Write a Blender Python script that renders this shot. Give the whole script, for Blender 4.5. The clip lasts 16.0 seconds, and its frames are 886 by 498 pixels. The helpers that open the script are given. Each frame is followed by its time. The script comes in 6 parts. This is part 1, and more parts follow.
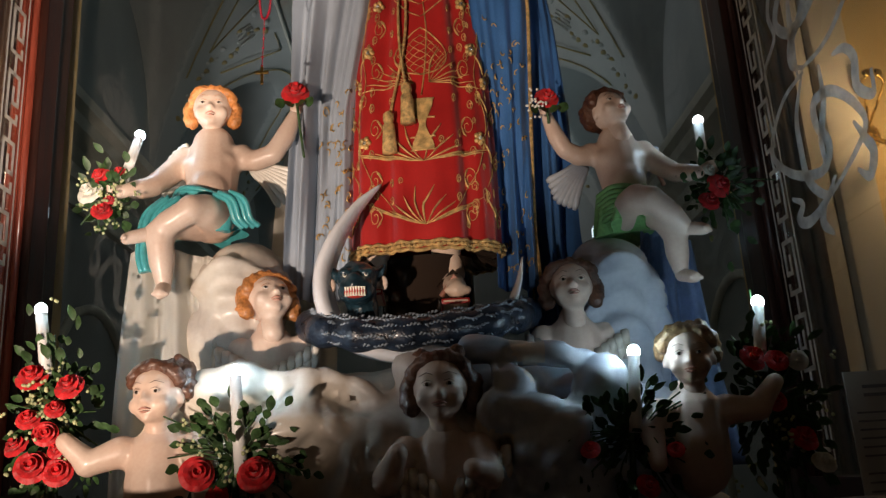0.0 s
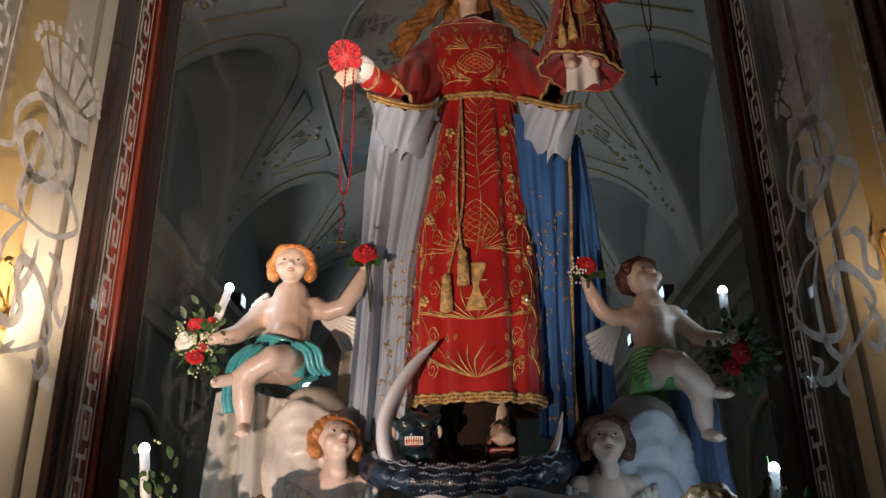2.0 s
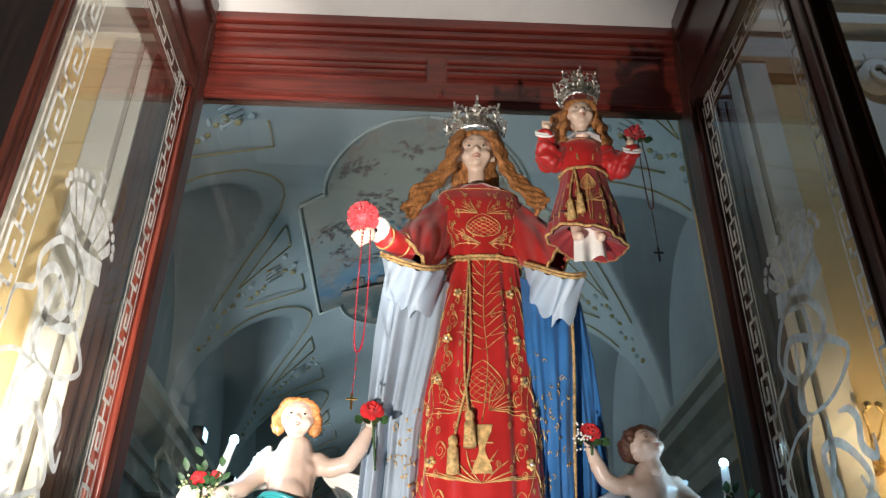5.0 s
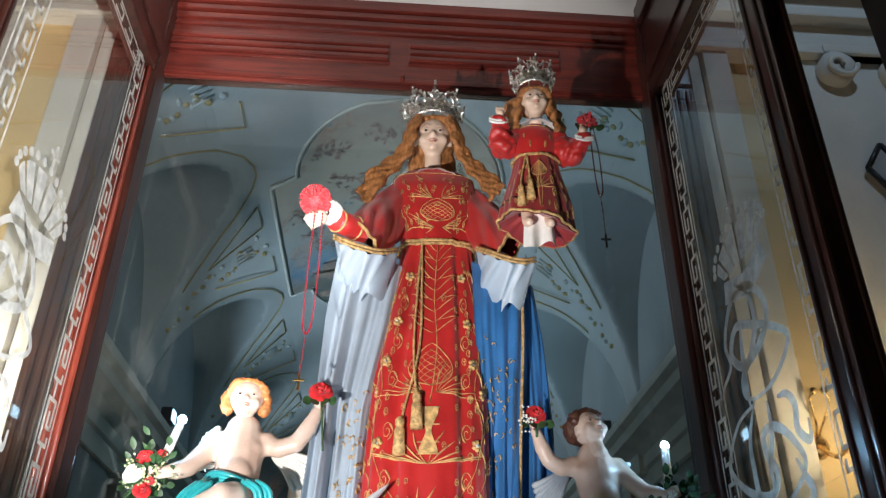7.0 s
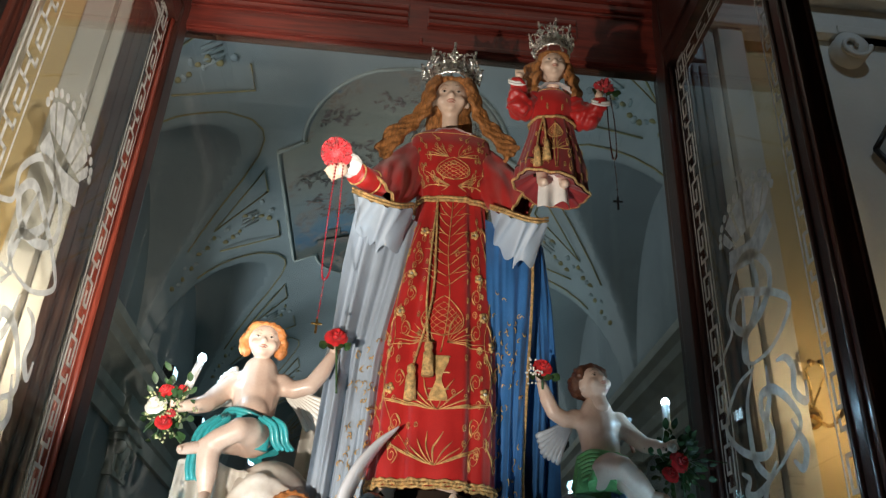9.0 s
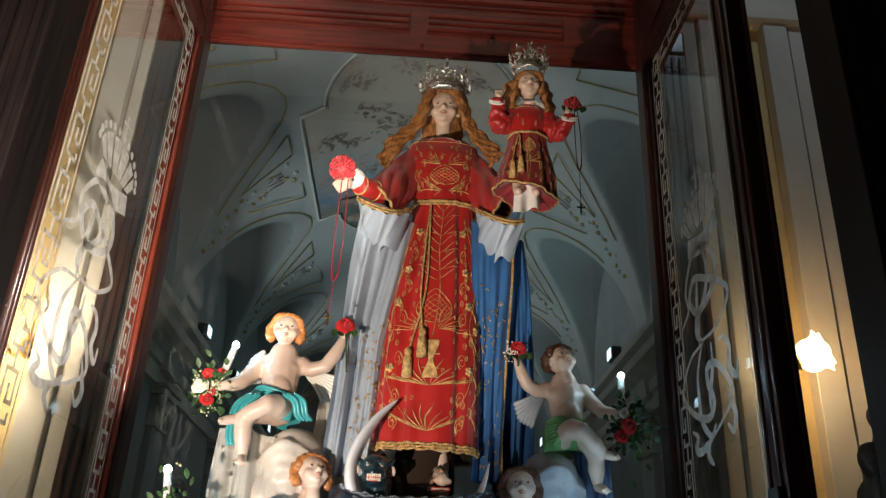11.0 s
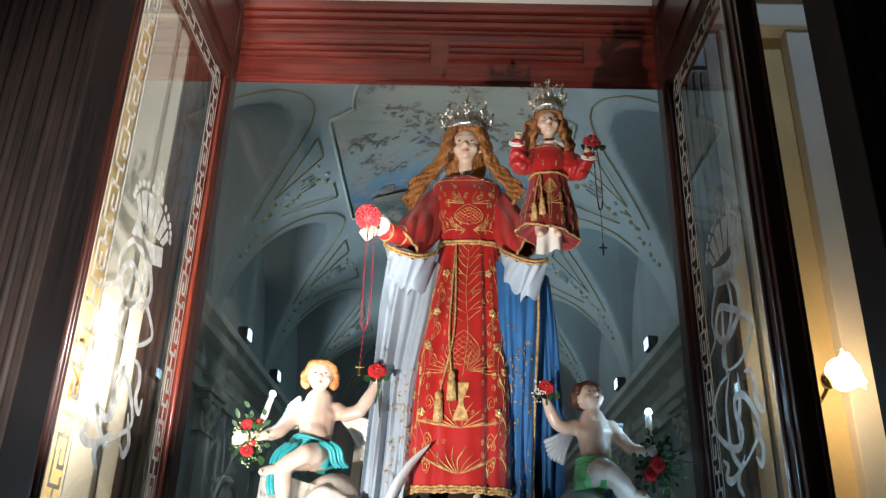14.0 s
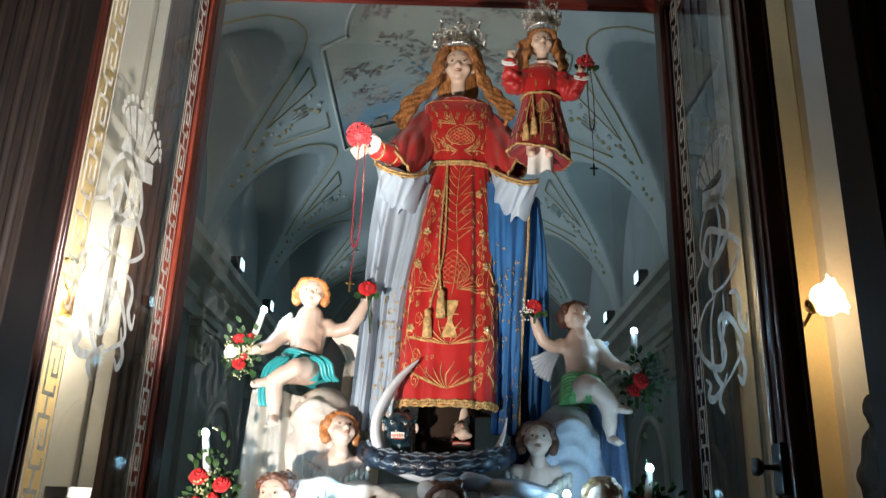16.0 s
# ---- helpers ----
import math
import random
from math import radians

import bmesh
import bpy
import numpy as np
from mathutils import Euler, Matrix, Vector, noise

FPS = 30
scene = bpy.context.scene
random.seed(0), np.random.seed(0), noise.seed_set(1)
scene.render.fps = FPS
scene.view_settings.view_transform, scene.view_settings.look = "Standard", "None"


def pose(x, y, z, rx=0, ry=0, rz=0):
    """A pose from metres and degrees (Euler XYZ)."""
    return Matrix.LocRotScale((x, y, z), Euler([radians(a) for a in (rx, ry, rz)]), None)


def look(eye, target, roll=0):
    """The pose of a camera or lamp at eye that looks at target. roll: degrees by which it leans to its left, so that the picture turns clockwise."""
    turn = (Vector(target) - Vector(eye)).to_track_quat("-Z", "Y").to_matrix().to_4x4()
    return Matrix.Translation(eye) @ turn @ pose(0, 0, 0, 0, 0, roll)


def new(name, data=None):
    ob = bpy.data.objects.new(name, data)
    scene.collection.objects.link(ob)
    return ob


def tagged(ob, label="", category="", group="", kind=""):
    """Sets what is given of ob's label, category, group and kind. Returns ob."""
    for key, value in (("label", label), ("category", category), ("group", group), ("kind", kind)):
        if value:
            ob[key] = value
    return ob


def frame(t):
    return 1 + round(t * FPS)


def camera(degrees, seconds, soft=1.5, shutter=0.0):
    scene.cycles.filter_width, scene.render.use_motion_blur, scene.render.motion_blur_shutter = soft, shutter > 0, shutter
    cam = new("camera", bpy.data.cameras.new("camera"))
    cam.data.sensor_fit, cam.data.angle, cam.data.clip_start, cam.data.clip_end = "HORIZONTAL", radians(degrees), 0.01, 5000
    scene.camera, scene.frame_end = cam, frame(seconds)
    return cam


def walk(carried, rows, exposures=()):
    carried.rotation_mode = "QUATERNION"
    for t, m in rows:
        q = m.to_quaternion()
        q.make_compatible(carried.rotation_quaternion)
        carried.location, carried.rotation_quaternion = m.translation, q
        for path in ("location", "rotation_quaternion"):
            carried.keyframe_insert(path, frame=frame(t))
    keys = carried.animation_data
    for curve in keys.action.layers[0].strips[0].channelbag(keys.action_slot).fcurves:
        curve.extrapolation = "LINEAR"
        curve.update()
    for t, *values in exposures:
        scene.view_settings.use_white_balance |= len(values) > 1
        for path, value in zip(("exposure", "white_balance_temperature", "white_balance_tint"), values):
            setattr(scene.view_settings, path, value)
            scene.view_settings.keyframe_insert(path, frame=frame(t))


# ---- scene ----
cam = camera(56.7, 16.0, soft=1.3, shutter=0.25)
PATH = [
    (0, (0.063, -0.010, 1.608), (0.116, 1.916, 2.145), -3.5),
    (0.5, (0.100, -0.101, 1.648), (0.147, 1.832, 2.159), -4.6),
    (1, (0.032, -0.164, 1.706), (-0.012, 1.731, 2.342), -2.2),
    (1.5, (-0.006, -0.221, 1.686), (-0.041, 1.645, 2.406), -1.5),
    (2, (0.026, -0.266, 1.671), (0.002, 1.586, 2.426), -0.8),
    (2.5, (0.054, -0.268, 1.663), (0.036, 1.594, 2.394), -0.9),
    (3, (0.080, -0.298, 1.694), (-0.126, 1.544, 2.442), -1.3),
    (3.5, (0.018, -0.297, 1.707), (-0.130, 1.455, 2.660), -1.1),
    (4, (-0.020, -0.316, 1.724), (-0.141, 1.382, 2.774), 0.1),
    (4.5, (-0.057, -0.339, 1.724), (-0.096, 1.357, 2.783), 1.0),
    (5, (-0.086, -0.340, 1.701), (-0.028, 1.362, 2.751), 0.7),
    (7.3, (0.015, -0.372, 1.686), (0.137, 1.350, 2.695), 0.7),
    (7.5, (0.034, -0.397, 1.648), (0.156, 1.329, 2.652), 1.1),
    (8, (0.012, -0.402, 1.620), (0.132, 1.325, 2.620), 2.0),
    (8.5, (-0.051, -0.401, 1.610), (0.065, 1.340, 2.587), 2.9),
    (9, (-0.058, -0.388, 1.613), (0.059, 1.360, 2.576), 2.8),
    (9.2, (-0.048, -0.414, 1.613), (0.078, 1.340, 2.566), 2.6),
    (11.3, (0.022, -0.894, 1.571), (0.062, 0.937, 2.372), 3.2),
    (11.5, (0.016, -0.930, 1.572), (0.046, 0.916, 2.341), 3.7),
    (12, (0.040, -0.949, 1.566), (0.072, 0.906, 2.314), 3.9),
    (12.5, (0.050, -0.954, 1.565), (0.108, 0.904, 2.303), 3.6),
    (13, (0.050, -0.952, 1.605), (0.102, 0.906, 2.342), 3.3),
    (13.5, (0.041, -0.950, 1.708), (0.078, 0.911, 2.441), 1.5),
    (14, (0.043, -0.965, 1.731), (0.020, 0.867, 2.534), 1.5),
    (14.5, (0.044, -0.975, 1.722), (0.026, 0.848, 2.546), 1.3),
    (15, (0.047, -0.969, 1.699), (0.028, 0.857, 2.512), 1.7),
    (15.5, (0.051, -0.962, 1.689), (0.038, 0.884, 2.460), 2.1),
    (16, (0.053, -0.954, 1.678), (0.051, 0.935, 2.336), 1.9),
]
EXPOSURES = [
    (0.0, -0.6, 7300, 22), (1.0, -0.8, 7300, 28), (3.0, -0.75, 7300, 28), (3.5, -0.4, 7200, 22), (4.0, 0.35, 6500, 10), (5.0, 0.45, 5900, 10), (7.5, 0.5, 5600, 10),
    (8.0, 0.45, 5600, 10), (8.6, 0.1, 6000, 10), (9.0, -0.1, 6200, 10), (11.5, -0.15, 6700, 14), (12.5, 0.5, 5900, 10), (14.5, 0.5, 5900, 10), (16.0, 0.35, 6000, 10),
]
walk(cam, [(t, look(eye, aim, roll)) for t, eye, aim, roll in PATH], EXPOSURES)

# ---- world and lights ----
world = bpy.data.worlds.new("night")
scene.world = world
world.use_nodes = True
world.node_tree.nodes["Background"].inputs[0].default_value = (0.05, 0.07, 0.1, 1)
world.node_tree.nodes["Background"].inputs[1].default_value = 0.1

REAR_Y = 2.13


def lamp(name, kind, m, energy, color, **settings):
    data = bpy.data.lights.new(name, kind)
    data.energy, data.color = energy, color
    for key, value in settings.items():
        if key == "size":
            data.size = value
        elif key == "radius":
            data.shadow_soft_size = value
        elif key == "spot":
            data.spot_size = radians(value)
        elif key == "blend":
            data.spot_blend = value
    ob = new(name, data)
    ob.matrix_world = m
    return ob


COOL = (0.55, 0.83, 1.0)
KEY = lamp("unseen_spot", "SPOT", look((-0.86, -0.35, 1.25), (-0.57, 1.65, 2.66)), 280, (1.0, 0.88, 0.74), radius=0.02, spot=55, blend=0.5)
# second spot is added out of view to brighten the wall left of the case
lamp("unseen_spot", "SPOT", look((0.30, -0.85, 1.42), (-1.32, 2.3, 3.50)), 560, (1.0, 0.90, 0.76), radius=0.03, spot=34, blend=0.5)
for side, power, tone in ((-1, 20, (1.0, 0.86, 0.64)), (1, 3.4, (1.0, 0.72, 0.38))):
    lamp("sconce_bulb", "POINT", pose(side * 1.545, 2.118, 2.55 if side < 0 else 2.59), power, tone, radius=0.03)
# added unseen cool fill, high under chapel ceiling, on the wall beside the case
lamp("chapel_fill", "SPOT", look((1.9, 0.2, 6.0), (2.0, 2.4, 3.9)), 42, (0.62, 0.82, 1.0), radius=0.1, spot=62, blend=0.7)
# cool floodlights on the nave cornice shine up into the vault
for side in (-1, 1):
    for y in (5.5, 9.96, 12.16, 15.8):
        power, tone, wide = (135, (0.80, 0.94, 1.0), 108) if side < 0 else (13, (0.30, 0.82, 1.0), 150)
        lamp("flood_beam", "SPOT", look((side * 2.62, y, 5.2), (-side * 1.0, y + 0.4, 8.2)), power, tone, radius=0.12, spot=wide, blend=0.9)

# ---- materials ----


def mat(name, color, rough=0.5, metal=0.0, vary=0.15, scale=8.0, fine=90.0, bump=0.1, coat=0.0, second=None, stretch=(1, 1, 1), sheen=0.0, emit=0.0, space="Object"):
    """A surface with colour variation at two scales and a fine relief."""
    m = bpy.data.materials.new(name)
    m.use_nodes = True
    n, l = m.node_tree.nodes, m.node_tree.links
    b = n["Principled BSDF"]
    co, mp = n.new("ShaderNodeTexCoord"), n.new("ShaderNodeMapping")
    mp.inputs["Scale"].default_value = stretch
    l.new(co.outputs[space], mp.inputs[0])
    big, small = n.new("ShaderNodeTexNoise"), n.new("ShaderNodeTexNoise")
    for tex, sc, detail in ((big, scale, 5), (small, fine, 3)):
        tex.inputs["Scale"].default_value, tex.inputs["Detail"].default_value = sc, detail
        l.new(mp.outputs[0], tex.inputs["Vector"])
    ramp = n.new("ShaderNodeValToRGB")
    lo = second or [c * (1 - vary) for c in color]
    hi = color if second else [min(1, c * (1 + vary)) for c in color]
    ramp.color_ramp.elements[0].position, ramp.color_ramp.elements[1].position = 0.35, 0.65
    ramp.color_ramp.elements[0].color, ramp.color_ramp.elements[1].color = (*lo, 1), (*hi, 1)
    l.new(big.outputs["Fac"], ramp.inputs[0])
    mix = n.new("ShaderNodeMix")
    mix.data_type, mix.blend_type = "RGBA", "OVERLAY"
    mix.inputs["Factor"].default_value = min(0.5, vary * 1.5)
    l.new(ramp.outputs[0], mix.inputs["A"])
    l.new(small.outputs["Fac"], mix.inputs["B"])
    l.new(mix.outputs["Result"], b.inputs["Base Color"])
    mr = n.new("ShaderNodeMapRange")
    mr.inputs["To Min"].default_value, mr.inputs["To Max"].default_value = max(0.03, rough - 0.1), min(1, rough + 0.1)
    l.new(big.outputs["Fac"], mr.inputs[0])
    l.new(mr.outputs[0], b.inputs["Roughness"])
    b.inputs["Metallic"].default_value = metal
    b.inputs["Coat Weight"].default_value = coat
    b.inputs["Coat Roughness"].default_value = 0.15
    b.inputs["Sheen Weight"].default_value = sheen
    if bump:
        bp = n.new("ShaderNodeBump")
        bp.inputs["Strength"].default_value, bp.inputs["Distance"].default_value = bump, 0.004
        l.new(small.outputs["Fac"], bp.inputs["Height"])
        l.new(bp.outputs[0], b.inputs["Normal"])
    if emit:
        b.inputs["Emission Color"].default_value, b.inputs["Emission Strength"].default_value = (*color, 1), emit
    return m


def glass_mat(name, tint, base, grazing):
    """Thin clear sheet: passes light, with a gloss that grows at grazing angles."""
    m = bpy.data.materials.new(name)
    m.use_nodes = True
    n, l = m.node_tree.nodes, m.node_tree.links
    n.remove(n["Principled BSDF"])
    tr, gl, mx, lw = (n.new("ShaderNode" + k) for k in ("BsdfTransparent", "BsdfGlossy", "MixShader", "LayerWeight"))
    pw, mr = n.new("ShaderNodeMath"), n.new("ShaderNodeMapRange")
    pw.operation = "POWER"
    pw.inputs[1].default_value = 3.0
    mr.inputs["To Min"].default_value, mr.inputs["To Max"].default_value = base, grazing
    lw.inputs["Blend"].default_value = 0.5
    tr.inputs[0].default_value = (*tint, 1)
    gl.inputs["Roughness"].default_value = 0.02
    l.new(lw.outputs["Facing"], pw.inputs[0])
    l.new(pw.outputs[0], mr.inputs[0])
    l.new(mr.outputs[0], mx.inputs[0])
    l.new(tr.outputs[0], mx.inputs[1])
    l.new(gl.outputs[0], mx.inputs[2])
    l.new(mx.outputs[0], n["Material Output"].inputs[0])
    return m


def sheer_mat(name, color, cover):
    m = mat(name, color, 0.8, vary=0.2, scale=30, fine=300)
    n, l = m.node_tree.nodes, m.node_tree.links
    m.node_tree.nodes["Principled BSDF"].inputs["Alpha"].default_value = cover
    return m


def wood_mat(name, dark, light, rough=0.35, coat=0.3):
    return mat(name, light, rough, second=dark, vary=0.2, scale=5, fine=40, bump=0.12, coat=coat, stretch=(9, 9, 0.7))


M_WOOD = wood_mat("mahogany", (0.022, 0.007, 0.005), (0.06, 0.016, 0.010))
M_WOOD_H = mat("mahogany_beam", (0.17, 0.026, 0.016), 0.34, second=(0.085, 0.013, 0.009), vary=0.2, scale=5, fine=40, bump=0.1, coat=0.3, stretch=(0.7, 9, 9))
# brighter copy of the mahogany, the light on the left moulding in its colour
M_LIT_WOOD = wood_mat("lit_red_mahogany", (0.20, 0.035, 0.02), (0.42, 0.08, 0.045), 0.3, 0.4)
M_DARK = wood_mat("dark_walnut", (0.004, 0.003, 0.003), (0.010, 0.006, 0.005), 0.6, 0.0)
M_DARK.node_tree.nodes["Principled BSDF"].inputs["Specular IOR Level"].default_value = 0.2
M_BROWN = wood_mat("brown_walnut", (0.05, 0.022, 0.013), (0.11, 0.045, 0.025), 0.4)
M_CREAM = mat("cream_plaster", (0.74, 0.69, 0.60), 0.8, vary=0.06, scale=3, fine=60, bump=0.15)
M_YELLOW = mat("yellow_plaster", (0.76, 0.56, 0.27), 0.8, vary=0.07, scale=3, fine=60, bump=0.15)
M_GREY = mat("grey_plaster", (0.42, 0.42, 0.40), 0.8, vary=0.08, scale=3, fine=50, bump=0.15)
M_GROOVE = mat("grey_joint", (0.33, 0.28, 0.23), 0.85, vary=0.1)
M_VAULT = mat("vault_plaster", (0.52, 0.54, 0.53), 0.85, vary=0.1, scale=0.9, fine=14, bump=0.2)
# same plaster as the vault, darkened to hold the shade of the lunettes
M_SHADED_PLASTER = mat("shaded_plaster", (0.40, 0.43, 0.43), 0.85, vary=0.1, scale=0.9, fine=14, bump=0.2)
M_STUCCO = mat("white_stucco", (0.70, 0.68, 0.60), 0.7, vary=0.1, scale=4, fine=40)
M_GILT = mat("gilt_stucco", (0.55, 0.42, 0.18), 0.5, vary=0.25, scale=6, fine=60, second=(0.36, 0.30, 0.16))
M_FLOOR = mat("polished_marble", (0.45, 0.40, 0.34), 0.25, vary=0.2, scale=2, fine=12, bump=0.03)
M_PANEL = mat("white_panel", (0.80, 0.78, 0.74), 0.6, vary=0.05, scale=3, fine=60)
M_ETCH = sheer_mat("etched_glass", (0.74, 0.73, 0.69), 0.82)
M_GLASS = glass_mat("clear_glass", (0.96, 0.98, 0.975), 0.06, 0.7)
M_BLACK = mat("black_iron", (0.015, 0.015, 0.016), 0.4, vary=0.2)
M_BRASS = mat("aged_brass", (0.72, 0.48, 0.17), 0.28, metal=1.0, vary=0.2, scale=30)
M_SILVER = mat("chased_silver", (0.90, 0.88, 0.83), 0.27, metal=1.0, vary=0.15, scale=60, fine=260, bump=0.5)
M_GOLD = mat("gold_thread", (0.66, 0.43, 0.17), 0.4, metal=0.45, vary=0.35, scale=60, fine=600, bump=0.5)
M_LACE = mat("gold_lace", (0.62, 0.40, 0.16), 0.5, metal=0.3, vary=0.4, scale=90, fine=500, bump=0.9)
M_RED = mat("red_satin", (0.40, 0.014, 0.012), 0.42, vary=0.18, scale=9, fine=500, bump=0.12, sheen=0.15)
M_CRIMSON = mat("dark_red_velvet", (0.24, 0.010, 0.010), 0.6, vary=0.2, scale=9, fine=400, bump=0.15, sheen=0.2)
M_PALE = mat("pale_blue_satin", (0.36, 0.42, 0.49), 0.45, vary=0.08, scale=9, fine=400, bump=0.1, sheen=0.1)
M_BLUE = mat("blue_satin", (0.034, 0.135, 0.34), 0.45, vary=0.2, scale=9, fine=400, bump=0.1, sheen=0.1)
M_VEIL = sheer_mat("sheer_veil", (0.62, 0.60, 0.57), 0.38)
M_LINEN = mat("white_linen", (0.78, 0.76, 0.72), 0.75, vary=0.07, scale=20, fine=300, bump=0.3)
M_SKIN = mat("painted_flesh", (0.70, 0.54, 0.44), 0.42, vary=0.08, scale=14, fine=160, bump=0.05, coat=0.12, second=(0.66, 0.47, 0.37))
M_FACE = mat("pale_flesh", (0.70, 0.52, 0.40), 0.38, vary=0.06, scale=14, fine=160, bump=0.04, coat=0.15)
M_AUBURN = mat("auburn_hair", (0.36, 0.15, 0.045), 0.5, vary=0.4, scale=60, fine=260, bump=0.8, stretch=(2, 2, 0.6))
M_GINGER = mat("ginger_painted_hair", (0.52, 0.20, 0.06), 0.42, vary=0.3, scale=50, fine=200, bump=0.6, coat=0.2)
M_BRUNET = mat("brown_painted_hair", (0.10, 0.040, 0.022), 0.42, vary=0.3, scale=50, fine=200, bump=0.6, coat=0.2)
M_BLOND = mat("dull_blond_hair", (0.24, 0.14, 0.065), 0.42, vary=0.3, scale=50, fine=200, bump=0.6, coat=0.2)
M_TEAL = mat("teal_painted_cloth", (0.045, 0.36, 0.38), 0.36, vary=0.15, scale=20, fine=160, coat=0.3)
M_GREEN = mat("green_painted_cloth", (0.17, 0.42, 0.15), 0.36, vary=0.2, scale=20, fine=160, coat=0.3)
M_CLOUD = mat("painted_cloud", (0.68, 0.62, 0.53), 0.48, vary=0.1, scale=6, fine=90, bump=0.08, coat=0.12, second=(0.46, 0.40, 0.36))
M_CLOUD_B = mat("bluish_cloud", (0.54, 0.58, 0.62), 0.48, vary=0.1, scale=6, fine=90, bump=0.08, coat=0.12, second=(0.30, 0.36, 0.46))
M_DRAPE = mat("white_painted_drape", (0.80, 0.77, 0.70), 0.4, vary=0.06, scale=9, fine=120, coat=0.2)
M_DRAPE_B = mat("blue_painted_drape", (0.22, 0.33, 0.55), 0.4, vary=0.15, scale=9, fine=120, coat=0.2)
M_MOON = mat("silvery_white_paint", (0.72, 0.72, 0.74), 0.3, vary=0.06, scale=12, fine=150, coat=0.3)
M_SCALE = mat("dark_scales", (0.02, 0.035, 0.06), 0.3, vary=0.4, scale=40, fine=120, bump=0.6, coat=0.4, second=(0.008, 0.012, 0.02))
M_SCALE_L = mat("pale_scale_rims", (0.22, 0.26, 0.30), 0.35, vary=0.3, scale=40, fine=120)
M_DEVIL = mat("demon_blue_paint", (0.010, 0.032, 0.045), 0.32, vary=0.5, scale=40, fine=120, coat=0.4, bump=0.4)
M_MOUTH = mat("red_paint", (0.42, 0.03, 0.02), 0.3, vary=0.1, coat=0.3)
M_TOOTH = mat("ivory_paint", (0.75, 0.70, 0.58), 0.3, vary=0.1, coat=0.3)
M_LIP = mat("rose_paint", (0.52, 0.25, 0.19), 0.35, vary=0.1)
M_EYEW = mat("eye_white", (0.52, 0.44, 0.38), 0.2, vary=0.03, bump=0)
M_EYED = mat("eye_and_shade_dark", (0.03, 0.02, 0.015), 0.15, vary=0.05, bump=0)
M_PETAL = mat("red_petals", (0.62, 0.016, 0.02), 0.55, vary=0.25, scale=60, fine=300, bump=0.2, sheen=0.2)
M_PINK = mat("coral_petals", (0.62, 0.04, 0.05), 0.55, vary=0.2, scale=60, fine=300, bump=0.2, sheen=0.2)
M_WHITEP = mat("white_petals", (0.80, 0.78, 0.70), 0.6, vary=0.1, scale=60, fine=300, bump=0.2)
M_LEAF = mat("green_leaves", (0.03, 0.075, 0.022), 0.5, vary=0.5, scale=40, fine=200, bump=0.3)
M_SPRIG = mat("pale_sprigs", (0.45, 0.48, 0.25), 0.6, vary=0.3, scale=80, fine=200)
M_WAX = mat("white_wax", (0.78, 0.78, 0.76), 0.4, vary=0.04)
M_BULB = mat("led_tip", (0.62, 0.85, 1.0), 0.4, vary=0.0, bump=0, emit=90)
M_BEAD = mat("red_beads", (0.26, 0.012, 0.025), 0.15, vary=0.2, coat=0.5)
M_BEADD = mat("dark_beads", (0.06, 0.02, 0.015), 0.2, vary=0.2, coat=0.5)
M_SHADE = mat("frosted_shade", (1.0, 0.80, 0.48), 0.4, vary=0.03, bump=0.1, emit=4.5)
M_PAPER = mat("printed_paper", (0.62, 0.61, 0.58), 0.75, vary=0.03)
M_INK = mat("grey_ink", (0.24, 0.24, 0.25), 0.7, vary=0.05)
M_BRONZE = mat("dark_carved_wood", (0.055, 0.04, 0.03), 0.5, vary=0.4, scale=20, fine=120, bump=0.6, coat=0.2)


